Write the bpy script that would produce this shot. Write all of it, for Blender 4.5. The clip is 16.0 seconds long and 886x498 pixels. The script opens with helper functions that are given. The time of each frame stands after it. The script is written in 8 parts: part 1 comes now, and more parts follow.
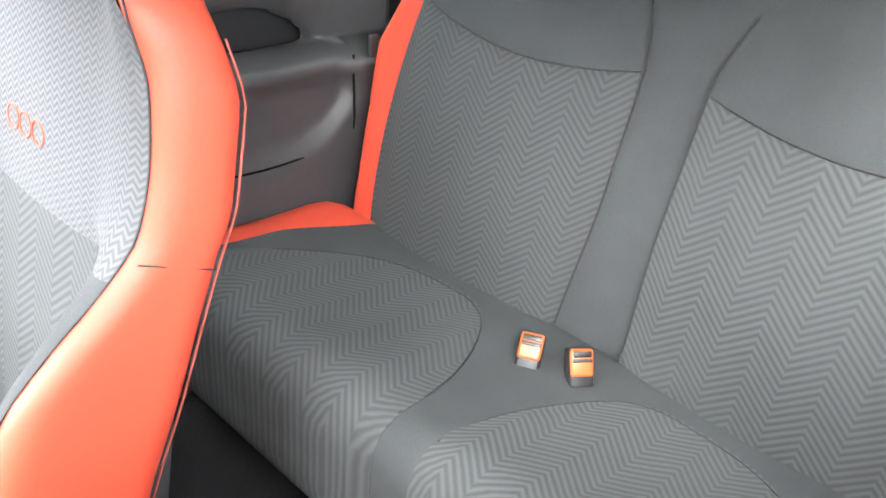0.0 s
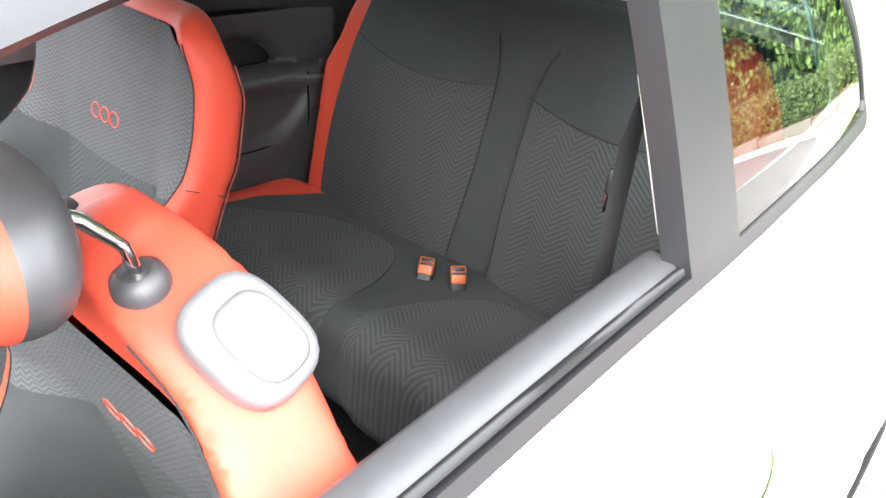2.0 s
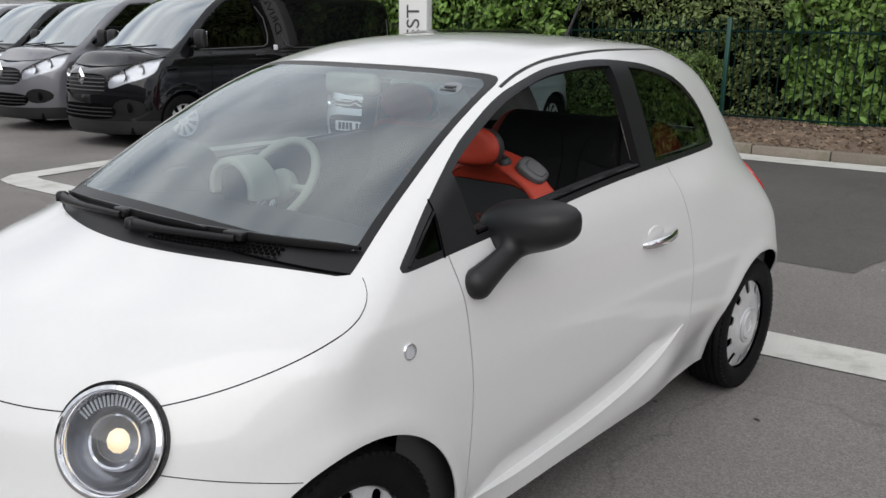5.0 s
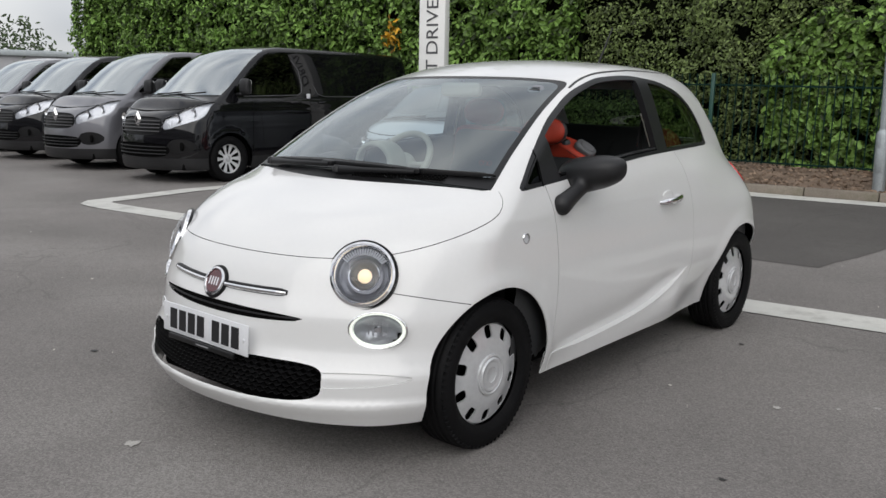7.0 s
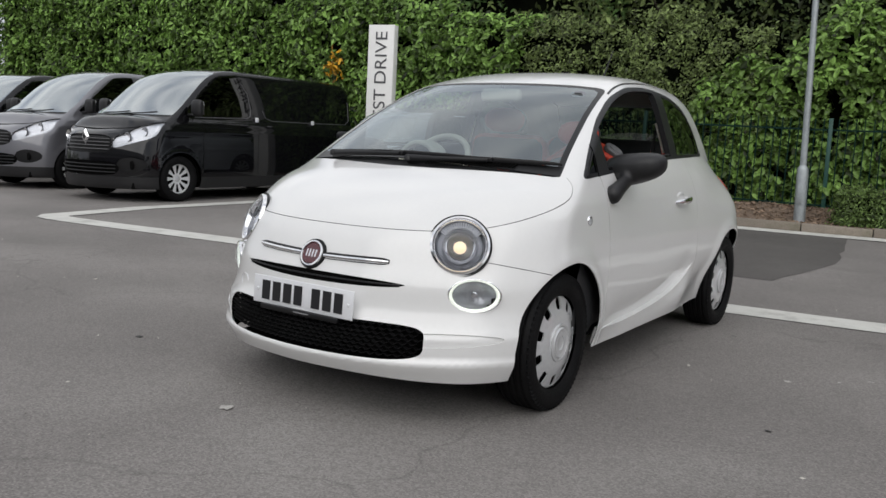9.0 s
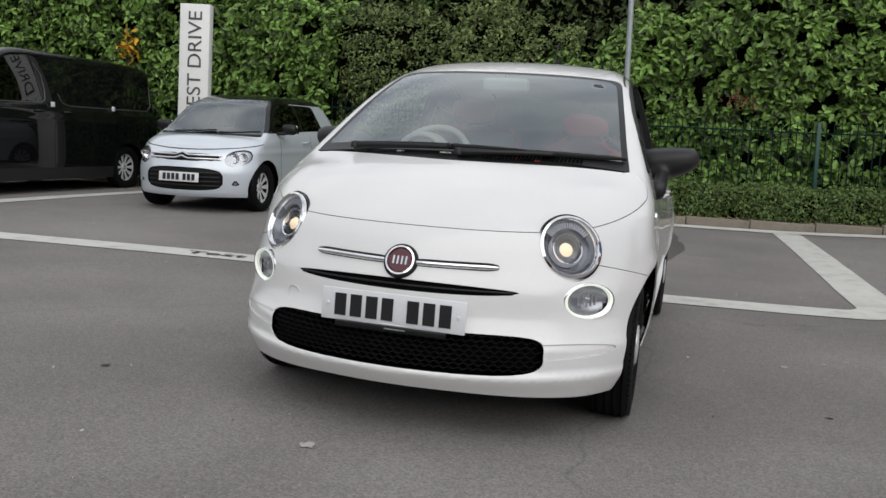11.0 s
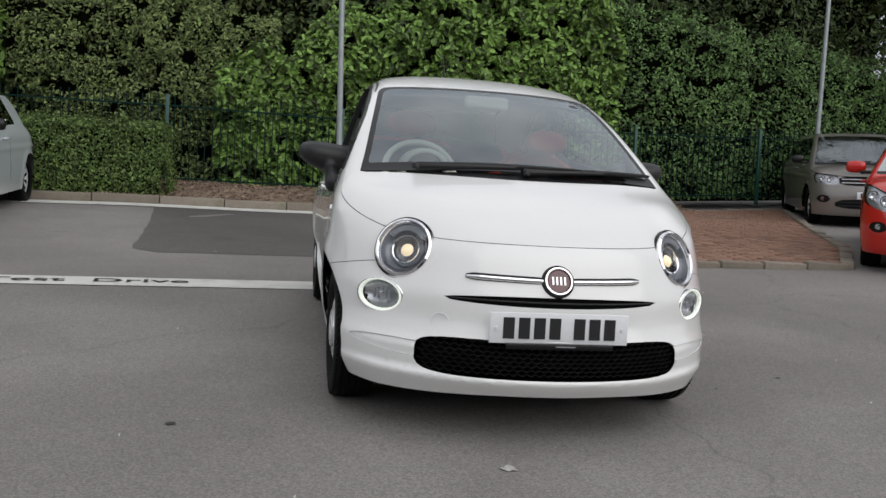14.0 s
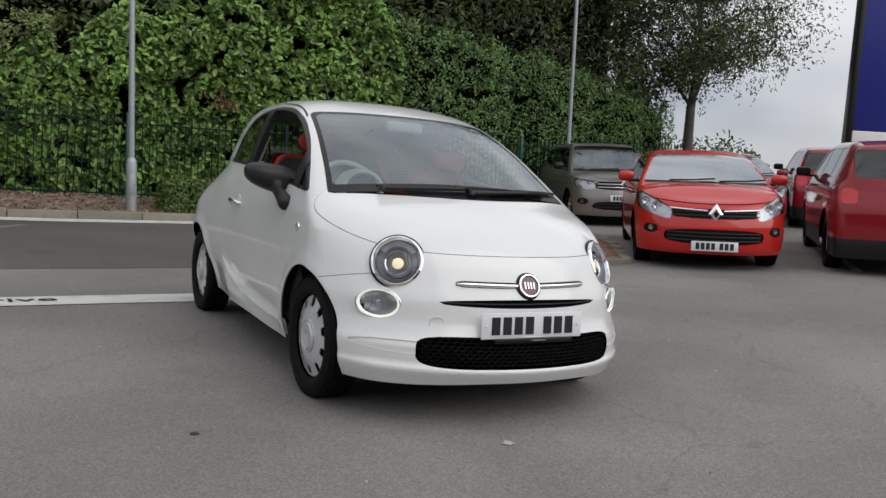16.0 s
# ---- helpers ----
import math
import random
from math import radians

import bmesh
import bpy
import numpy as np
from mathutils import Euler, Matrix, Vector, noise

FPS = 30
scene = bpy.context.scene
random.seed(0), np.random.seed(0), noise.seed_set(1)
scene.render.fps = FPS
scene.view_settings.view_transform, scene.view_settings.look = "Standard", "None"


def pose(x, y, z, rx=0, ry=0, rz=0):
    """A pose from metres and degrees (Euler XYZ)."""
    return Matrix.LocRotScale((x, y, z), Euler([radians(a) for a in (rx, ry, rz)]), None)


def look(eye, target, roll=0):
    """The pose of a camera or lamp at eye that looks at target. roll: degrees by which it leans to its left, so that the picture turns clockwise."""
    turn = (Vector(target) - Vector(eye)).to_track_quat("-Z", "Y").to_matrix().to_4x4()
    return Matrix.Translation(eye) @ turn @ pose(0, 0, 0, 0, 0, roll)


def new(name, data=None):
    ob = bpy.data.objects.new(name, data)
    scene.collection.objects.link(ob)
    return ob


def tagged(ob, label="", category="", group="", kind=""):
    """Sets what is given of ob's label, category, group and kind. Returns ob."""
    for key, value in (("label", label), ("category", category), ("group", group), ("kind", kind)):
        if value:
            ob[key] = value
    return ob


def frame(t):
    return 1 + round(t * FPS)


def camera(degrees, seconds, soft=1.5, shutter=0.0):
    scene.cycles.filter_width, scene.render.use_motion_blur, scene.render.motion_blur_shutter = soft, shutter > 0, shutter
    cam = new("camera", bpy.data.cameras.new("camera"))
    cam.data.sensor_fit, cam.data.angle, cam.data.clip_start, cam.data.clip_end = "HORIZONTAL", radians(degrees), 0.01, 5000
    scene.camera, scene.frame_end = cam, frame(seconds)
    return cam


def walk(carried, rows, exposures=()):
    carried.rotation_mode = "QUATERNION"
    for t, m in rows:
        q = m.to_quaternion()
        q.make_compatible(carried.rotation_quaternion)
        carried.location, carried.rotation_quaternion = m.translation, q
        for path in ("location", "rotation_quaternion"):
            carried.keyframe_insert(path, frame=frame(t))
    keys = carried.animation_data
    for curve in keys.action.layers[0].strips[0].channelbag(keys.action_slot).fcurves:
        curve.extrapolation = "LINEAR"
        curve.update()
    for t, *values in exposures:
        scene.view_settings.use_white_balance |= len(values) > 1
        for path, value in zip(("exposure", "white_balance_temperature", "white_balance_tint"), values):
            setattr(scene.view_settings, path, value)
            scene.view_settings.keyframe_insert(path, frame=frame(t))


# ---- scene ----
PATH = [
    (0, (0.528, 1.053, 1.265), (-0.644, 2.351, 0.294), 5.3),
    (0.5, (0.567, 1.006, 1.261), (-0.581, 2.346, 0.32), 5.1),
    (1, (0.669, 0.953, 1.273), (-0.439, 2.314, 0.313), 5.9),
    (1.5, (0.813, 0.853, 1.351), (-0.291, 2.217, 0.39), 7.2),
    (2, (0.951, 0.7, 1.44), (-0.162, 2.073, 0.504), 6.5),
    (2.5, (1.122, 0.48, 1.505), (-0.01, 1.893, 0.655), 5.3),
    (3, (1.353, 0.224, 1.541), (0.186, 1.65, 0.764), 4.3),
    (3.5, (1.523, -0.059, 1.568), (0.314, 1.346, 0.817), 2.9),
    (4, (1.694, -0.431, 1.565), (0.47, 1.015, 0.924), 1.6),
    (4.5, (1.908, -0.789, 1.536), (0.68, 0.68, 0.957), 1.2),
    (5, (2.046, -1.162, 1.502), (0.776, 0.298, 0.997), 0.8),
    (5.2, (2.09, -1.318, 1.482), (0.798, 0.134, 1.007), 0.4),
    (7.3, (2.662, -2.543, 1.274), (1.4, -1.03, 0.929), 1.2),
    (7.5, (2.701, -2.615, 1.244), (1.443, -1.096, 0.915), 1.1),
    (8, (2.686, -2.764, 1.177), (1.452, -1.217, 0.887), 1.7),
    (8.2, (2.631, -2.842, 1.162), (1.419, -1.275, 0.884), 2.2),
    (10.3, (1.429, -3.342, 1.033), (0.617, -1.532, 0.774), 2.8),
    (10.5, (1.301, -3.36, 1.038), (0.552, -1.523, 0.785), 2.9),
    (11, (0.967, -3.371, 1.033), (0.396, -1.471, 0.782), 3.7),
    (11.5, (0.648, -3.438, 1.038), (0.182, -1.509, 0.794), 3.4),
    (12, (0.317, -3.519, 1.048), (0.043, -1.553, 0.808), 2.6),
    (12.5, (-0.019, -3.536, 1.054), (-0.151, -1.56, 0.772), 2.6),
    (13, (-0.329, -3.554, 1.052), (-0.332, -1.572, 0.784), 3.1),
    (13.5, (-0.657, -3.594, 1.061), (-0.494, -1.615, 0.819), 3.7),
    (14, (-0.985, -3.583, 1.06), (-0.619, -1.63, 0.834), 3.7),
    (14.5, (-1.302, -3.602, 1.06), (-0.85, -1.666, 0.838), 3.9),
    (15, (-1.626, -3.695, 1.066), (-1.001, -1.808, 0.85), 3.9),
    (15.5, (-1.911, -3.663, 1.064), (-1.081, -1.854, 0.865), 4.1),
    (16, (-2.104, -3.722, 1.1), (-1.156, -1.971, 0.915), 4.0),
]
cam = camera(55.1, 16.0)
walk(cam, [(t, look(eye, goal, roll)) for t, eye, goal, roll in PATH],
     [(0, 5.95), (0.5, 5.97), (1.0, 5.92), (1.5, 5.45), (2.0, 4.45), (2.5, 3.3), (3.0, 2.05), (3.5, 1.03), (4.0, 0.60), (5.0, 0.36), (8.0, 0.28), (12.0, 0.21), (16.0, 0.25)])

# ---- world and sun ----
SUN_EL, SUN_AZ = radians(38), radians(152)
world = bpy.data.worlds.new("overcast_sky")
scene.world = world
world.use_nodes = True
wn, wl = world.node_tree.nodes, world.node_tree.links
wn.clear()
w_out, w_bg = wn.new("ShaderNodeOutputWorld"), wn.new("ShaderNodeBackground")
w_sky = wn.new("ShaderNodeTexSky")
w_sky.sky_type, w_sky.sun_disc = "NISHITA", False
w_sky.sun_elevation, w_sky.sun_rotation = SUN_EL, SUN_AZ
w_co, w_map, w_noise = wn.new("ShaderNodeTexCoord"), wn.new("ShaderNodeMapping"), wn.new("ShaderNodeTexNoise")
w_map.inputs["Scale"].default_value = (1.6, 1.6, 3.2)
w_map.inputs["Location"].default_value = (1.9, 0.6, 0.55)
w_noise.inputs["Scale"].default_value, w_noise.inputs["Detail"].default_value, w_noise.inputs["Roughness"].default_value = 1.9, 3, 0.45
w_ramp = wn.new("ShaderNodeValToRGB")
w_ramp.color_ramp.elements[0].position, w_ramp.color_ramp.elements[0].color = 0.30, (4.4, 4.7, 5.4, 1)
w_ramp.color_ramp.elements[1].position, w_ramp.color_ramp.elements[1].color = 0.70, (10.6, 10.5, 10.4, 1)
w_mix = wn.new("ShaderNodeMix")
w_mix.data_type = "RGBA"
w_mix.inputs[0].default_value = 0.88
wl.new(w_co.outputs["Generated"], w_map.inputs["Vector"])
wl.new(w_map.outputs["Vector"], w_noise.inputs["Vector"])
wl.new(w_noise.outputs["Fac"], w_ramp.inputs["Fac"])
wl.new(w_sky.outputs["Color"], w_mix.inputs[6])
wl.new(w_ramp.outputs["Color"], w_mix.inputs[7])
w_sep, w_low, w_dim = wn.new("ShaderNodeSeparateXYZ"), wn.new("ShaderNodeMapRange"), wn.new("ShaderNodeMix")
w_low.inputs["From Min"].default_value, w_low.inputs["From Max"].default_value = 0.02, 0.42
w_low.inputs["To Min"].default_value, w_low.inputs["To Max"].default_value = 0.72, 1.0
w_dim.data_type, w_dim.blend_type = "RGBA", "MULTIPLY"
w_dim.inputs[0].default_value = 1.0
wl.new(w_co.outputs["Generated"], w_sep.inputs[0])
wl.new(w_sep.outputs["Z"], w_low.inputs["Value"])
wl.new(w_mix.outputs[2], w_dim.inputs[6])
wl.new(w_low.outputs["Result"], w_dim.inputs[7])
wl.new(w_dim.outputs[2], w_bg.inputs["Color"])
w_bg.inputs["Strength"].default_value = 0.105
wl.new(w_bg.outputs["Background"], w_out.inputs["Surface"])

sun_data = bpy.data.lights.new("sun", "SUN")
sun_data.energy, sun_data.angle, sun_data.color = 1.25, radians(75), (1.0, 0.98, 0.95)
sun = new("sun", sun_data)
sun.matrix_world = look((0, 0, 30), (0 - 30 / math.tan(SUN_EL) * math.sin(SUN_AZ), 0 - 30 / math.tan(SUN_EL) * math.cos(SUN_AZ), 0))

# ---- materials ----
def shader(name, color, rough=0.5, metal=0.0, vary=0.06, scale=6.0, fine=60.0, bump=0.0, bump_scale=120.0, coat=0.0, spec=0.5, island=0.0, rand=0.0, dirt=None, dirt_amount=0.0, dirt_scale=2.0):
    """A principled surface with colour that varies at two scales, fine relief and, where given, stains."""
    m = bpy.data.materials.new(name)
    m.use_nodes = True
    n, l = m.node_tree.nodes, m.node_tree.links
    b = n["Principled BSDF"]
    b.inputs["Roughness"].default_value, b.inputs["Metallic"].default_value = rough, metal
    b.inputs["Coat Weight"].default_value, b.inputs["Coat Roughness"].default_value = coat, 0.03
    b.inputs["Specular IOR Level"].default_value = spec
    co = n.new("ShaderNodeTexCoord")
    big, small = n.new("ShaderNodeTexNoise"), n.new("ShaderNodeTexNoise")
    for node, s in ((big, scale), (small, fine)):
        node.inputs["Scale"].default_value, node.inputs["Detail"].default_value = s, 4
        l.new(co.outputs["Object"], node.inputs["Vector"])
    add = n.new("ShaderNodeMath")
    add.operation = "ADD"
    l.new(big.outputs["Fac"], add.inputs[0])
    l.new(small.outputs["Fac"], add.inputs[1])
    span = n.new("ShaderNodeMapRange")
    span.inputs["From Min"].default_value, span.inputs["From Max"].default_value = 0.7, 1.3
    span.inputs["To Min"].default_value, span.inputs["To Max"].default_value = 1 - vary, 1 + vary
    l.new(add.outputs[0], span.inputs["Value"])
    value = span.outputs["Result"]
    if island or rand:
        src = n.new("ShaderNodeNewGeometry").outputs["Random Per Island"] if island else n.new("ShaderNodeObjectInfo").outputs["Random"]
        amount = island or rand
        r = n.new("ShaderNodeMapRange")
        r.inputs["To Min"].default_value, r.inputs["To Max"].default_value = 1 - amount, 1 + amount
        l.new(src, r.inputs["Value"])
        mul = n.new("ShaderNodeMath")
        mul.operation = "MULTIPLY"
        l.new(value, mul.inputs[0])
        l.new(r.outputs["Result"], mul.inputs[1])
        value = mul.outputs[0]
    tint = n.new("ShaderNodeMix")
    tint.data_type, tint.blend_type = "RGBA", "MULTIPLY"
    tint.inputs[0].default_value = 1
    tint.inputs[6].default_value = (*color, 1)
    l.new(value, tint.inputs[7])
    colour = tint.outputs[2]
    if dirt:
        st = n.new("ShaderNodeTexNoise")
        st.inputs["Scale"].default_value, st.inputs["Detail"].default_value, st.inputs["Roughness"].default_value = dirt_scale, 6, 0.65
        l.new(co.outputs["Object"], st.inputs["Vector"])
        sr = n.new("ShaderNodeMapRange")
        sr.inputs["From Min"].default_value, sr.inputs["From Max"].default_value = 0.5, 0.72
        sr.inputs["To Max"].default_value = dirt_amount
        l.new(st.outputs["Fac"], sr.inputs["Value"])
        dm = n.new("ShaderNodeMix")
        dm.data_type = "RGBA"
        l.new(sr.outputs["Result"], dm.inputs[0])
        l.new(colour, dm.inputs[6])
        dm.inputs[7].default_value = (*dirt, 1)
        colour = dm.outputs[2]
    l.new(colour, b.inputs["Base Color"])
    if bump:
        bn, bt = n.new("ShaderNodeBump"), n.new("ShaderNodeTexNoise")
        bt.inputs["Scale"].default_value, bt.inputs["Detail"].default_value = bump_scale, 3
        l.new(co.outputs["Object"], bt.inputs["Vector"])
        bn.inputs["Strength"].default_value, bn.inputs["Distance"].default_value = bump, 0.01
        l.new(bt.outputs["Fac"], bn.inputs["Height"])
        l.new(bn.outputs["Normal"], b.inputs["Normal"])
    return m


def glass_like(name, tint, clear=0.8, rough=0.02, ior=1.8, sheen=(1, 1, 1)):
    """Thin sheet glass: part of the light goes straight through, the rest is reflected by Fresnel gloss."""
    m = bpy.data.materials.new(name)
    m.use_nodes = True
    n, l = m.node_tree.nodes, m.node_tree.links
    n.clear()
    out, tr, gl, mx, lw = (n.new("ShaderNode" + k) for k in ("OutputMaterial", "BsdfTransparent", "BsdfGlossy", "MixShader", "LayerWeight"))
    tr.inputs["Color"].default_value = (*[c * clear for c in tint], 1)
    gl.inputs["Roughness"].default_value, gl.inputs["Color"].default_value = rough, (*sheen, 1)
    f0 = ((ior - 1) / (ior + 1)) ** 2
    lw.inputs["Blend"].default_value = 0.5
    power, fr = n.new("ShaderNodeMath"), n.new("ShaderNodeMath")
    power.operation, fr.operation = "POWER", "MULTIPLY_ADD"
    power.inputs[1].default_value, fr.inputs[1].default_value, fr.inputs[2].default_value = 5.0, 1 - f0, f0
    l.new(lw.outputs["Facing"], power.inputs[0])
    l.new(power.outputs[0], fr.inputs[0])
    l.new(fr.outputs[0], mx.inputs[0])
    l.new(tr.outputs[0], mx.inputs[1])
    l.new(gl.outputs[0], mx.inputs[2])
    l.new(mx.outputs[0], out.inputs["Surface"])
    return m


def glow(name, color, strength):
    m = bpy.data.materials.new(name)
    m.use_nodes = True
    b = m.node_tree.nodes["Principled BSDF"]
    b.inputs["Base Color"].default_value = (*color, 1)
    b.inputs["Emission Color"].default_value, b.inputs["Emission Strength"].default_value = (*color, 1), strength
    return m


def herringbone(name, dark, light, along="Z", across="X", stripe=0.011, zig=0.042, rough=0.9):
    """Woven cloth with a zigzag rib, at real size, in the object's own axes."""
    m = shader(name, dark, rough, vary=0.1, scale=9, fine=500, spec=0.25)
    n, l = m.node_tree.nodes, m.node_tree.links
    b = n["Principled BSDF"]
    co, sep = n.new("ShaderNodeTexCoord"), n.new("ShaderNodeSeparateXYZ")
    l.new(co.outputs["Object"], sep.inputs[0])

    def op(kind, a, c):
        node = n.new("ShaderNodeMath")
        node.operation = kind
        for k, v in enumerate((a, c)):
            if isinstance(v, (int, float)):
                node.inputs[k].default_value = v
            elif v is not None:
                l.new(v, node.inputs[k])
        return node.outputs[0]

    tri = op("PINGPONG", sep.outputs[across], zig)
    tilt = op("MULTIPLY", tri, 0.85)
    phase = op("MULTIPLY", op("ADD", sep.outputs[along], tilt), 2 * math.pi / stripe)
    wave = op("MULTIPLY", op("ADD", op("SINE", phase, None), 1.0), 0.5)
    mix = n.new("ShaderNodeMix")
    mix.data_type = "RGBA"
    l.new(wave, mix.inputs[0])
    old = b.inputs["Base Color"].links[0].from_socket
    l.new(old, mix.inputs[6])
    mix.inputs[7].default_value = (*light, 1)
    l.new(mix.outputs[2], b.inputs["Base Color"])
    bn = n.new("ShaderNodeBump")
    bn.inputs["Strength"].default_value, bn.inputs["Distance"].default_value = 0.18, 0.003
    l.new(wave, bn.inputs["Height"])
    l.new(bn.outputs["Normal"], b.inputs["Normal"])
    return m


WHITE_PAINT = shader("white_car_paint", (0.705, 0.705, 0.697), 0.35, vary=0.012, scale=3, coat=1.0)
BLACK_PLASTIC = shader("black_grained_plastic", (0.012, 0.012, 0.013), 0.46, vary=0.12, spec=0.42, bump=0.06, bump_scale=900)
TRIM_BLACK = shader("satin_black_trim", (0.007, 0.007, 0.0078), 0.38, vary=0.12, spec=0.35)
GREY_TRIM = shader("grey_black_pillar_trim", (0.013, 0.0132, 0.0146), 0.42, vary=0.1, spec=0.4)
RUBBER = shader("tyre_rubber", (0.005, 0.005, 0.0055), 0.62, vary=0.25, scale=9, bump=0.2, bump_scale=200, spec=0.14, dirt=(0.02, 0.019, 0.017), dirt_amount=0.1, dirt_scale=9)
# Near-black for black parts, and for shade painted into gaps and cavities.
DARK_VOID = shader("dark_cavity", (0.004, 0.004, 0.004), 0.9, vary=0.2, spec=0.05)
GRILLE_BLACK = shader("grille_black", (0.007, 0.007, 0.0075), 0.45, vary=0.2, spec=0.2)
CHROME = shader("chrome", (0.86, 0.86, 0.87), 0.07, 1.0, vary=0.03)
SILVER_PLASTIC = shader("silver_painted_wheel_cover", (0.64, 0.65, 0.66), 0.26, 0.35, vary=0.06, coat=0.5, dirt=(0.2, 0.19, 0.17), dirt_amount=0.15, dirt_scale=14)
ALLOY = shader("alloy_rim", (0.72, 0.73, 0.74), 0.3, 0.25, vary=0.08)
WINDSCREEN = glass_like("windscreen_glass", (0.80, 0.93, 0.93), 0.55, 0.03, 2.7, (0.90, 0.97, 1.0))
BRIGHT_SCREEN = glass_like("sky_reflecting_windscreen", (0.5, 0.55, 0.55), 0.7, 0.05, 5.0, (0.92, 0.98, 1.0))
LAMP_GREY = shader("lamp_housing_silver", (0.48, 0.49, 0.51), 0.22, 0.6, vary=0.1)
SIDE_GLASS = glass_like("tinted_side_glass", (0.50, 0.60, 0.57), 0.42, ior=1.75)
CORNER_GLASS = glass_like("blue_black_corner_glass", (0.06, 0.07, 0.09), 0.1, 0.05, 1.7, (0.85, 0.92, 1.0))
DARK_GLASS = glass_like("dark_privacy_glass", (0.10, 0.11, 0.11), 0.7)
LAMP_LENS = glass_like("clear_lamp_lens", (0.97, 0.98, 1.0), 0.95, ior=1.45)
LAMP_BEZEL = shader("smoky_lamp_bezel", (0.17, 0.175, 0.19), 0.25, 0.7, vary=0.1)
LAMP_FLUTE = shader("fluted_lamp_glass", (0.30, 0.31, 0.33), 0.3, 0.5, vary=0.1)
LAMP_SILVER = shader("lamp_reflector", (0.62, 0.62, 0.64), 0.14, 1.0, vary=0.05)
BULB = glow("warm_bulb", (1.0, 0.80, 0.50), 0.5)
DRL = glow("daytime_running_light", (0.95, 1.0, 0.9), 0.30)
RED_LENS = shader("red_lamp_lens", (0.45, 0.012, 0.012), 0.12, vary=0.06, coat=0.6)
PLATE_WHITE = shader("plate_white", (0.70, 0.71, 0.73), 0.4, vary=0.04)
INK = shader("black_lettering", (0.012, 0.012, 0.014), 0.45, vary=0.1)
BADGE_RED = shader("badge_red_enamel", (0.075, 0.006, 0.01), 0.2, vary=0.08, coat=0.8)
CLOTH_DARK = shader("charcoal_cloth", (0.034, 0.0365, 0.038), 0.92, vary=0.14, scale=12, fine=600, bump=0.25, bump_scale=1500, spec=0.2)
CLOTH_RED = shader("coral_red_leatherette", (0.40, 0.043, 0.022), 0.55, vary=0.06, scale=7, fine=220, bump=0.05, bump_scale=700, spec=0.35)
CLOTH_ZIG = herringbone("charcoal_herringbone_cloth", (0.030, 0.0320, 0.0330), (0.047, 0.0495, 0.0510))
CLOTH_ZIG_FLAT = herringbone("charcoal_herringbone_seat_cloth", (0.030, 0.0320, 0.0330), (0.049, 0.0515, 0.0530), along="Y")
CLOTH_GREY = herringbone("grey_chevron_cloth", (0.040, 0.041, 0.043), (0.066, 0.067, 0.070), stripe=0.0075, zig=0.0075)
CARPET = shader("black_carpet", (0.014, 0.014, 0.015), 0.98, vary=0.4, fine=300, bump=0.8, bump_scale=500, spec=0.1)
PANEL_GREY = shader("dark_grey_inner_panel", (0.032, 0.033, 0.035), 0.42, vary=0.1, bump=0.08, bump_scale=800)
IVORY = shader("ivory_plastic", (0.62, 0.60, 0.53), 0.45, vary=0.03, bump=0.04, bump_scale=800)
HEADLINER = shader("pale_headliner", (0.62, 0.61, 0.57), 0.95, vary=0.05, bump=0.2, bump_scale=600)
LATCH_GREY = shader("grey_latch_plastic", (0.085, 0.085, 0.088), 0.45, vary=0.05)
BUCKLE_ORANGE = shader("orange_buckle_button", (0.34, 0.075, 0.018), 0.4, vary=0.05)
STICKER = shader("pale_grey_sticker", (0.22, 0.23, 0.25), 0.6, vary=0.05)
GROMMET = shader("dark_grey_grommet", (0.030, 0.030, 0.032), 0.5, vary=0.08)
PIPING = shader("rust_red_piping", (0.16, 0.03, 0.02), 0.7, vary=0.08)
BELT_WEB = shader("black_belt_webbing", (0.009, 0.009, 0.010), 0.8, vary=0.15, bump=0.3, bump_scale=900)

# ---- geometry helpers ----
def part(name, bm, material, parent, label=""):
    """Links a bmesh or a mesh as one object under a thing or a part."""
    if isinstance(bm, bmesh.types.BMesh):
        me = bpy.data.meshes.new(name)
        bm.to_mesh(me)
        bm.free()
    else:
        me = bm
    if not me.materials:
        me.materials.append(material)
    ob = new(name, me)
    if parent is not None:
        ob.parent = parent
    if label:
        tagged(ob, label)
    return ob


def thing(name, label, category, group="", kind="", at=(0, 0, 0), turn=0.0):
    ob = new(name)
    ob.matrix_basis = pose(*at, 0, 0, turn)
    return tagged(ob, label, category, group, kind)


def smooth(bm, sharp=40):
    for f in bm.faces:
        f.smooth = True
    for e in bm.edges:
        if len(e.link_faces) == 2 and e.calc_face_angle(0) > radians(sharp):
            e.smooth = False
    return bm


def curve(*keys):
    """A smooth monotone curve through (x, y) keys, held at its ends."""
    kx, ky = np.array([k[0] for k in keys], float), np.array([k[1] for k in keys], float)
    d = np.diff(ky) / np.diff(kx)
    s = np.zeros(len(kx))
    for i in range(1, len(kx) - 1):
        if d[i - 1] * d[i] > 0:
            s[i] = 2 * d[i - 1] * d[i] / (d[i - 1] + d[i])
    s[0], s[-1] = d[0], d[-1]

    def at(x):
        x = np.clip(np.asarray(x, float), kx[0], kx[-1])
        i = np.clip(np.searchsorted(kx, x) - 1, 0, len(kx) - 2)
        w = kx[i + 1] - kx[i]
        u = (x - kx[i]) / w
        return ((1 + 2 * u) * (1 - u) ** 2 * ky[i] + u * (1 - u) ** 2 * w * s[i] + u * u * (3 - 2 * u) * ky[i + 1] + u * u * (u - 1) * w * s[i + 1])

    return at


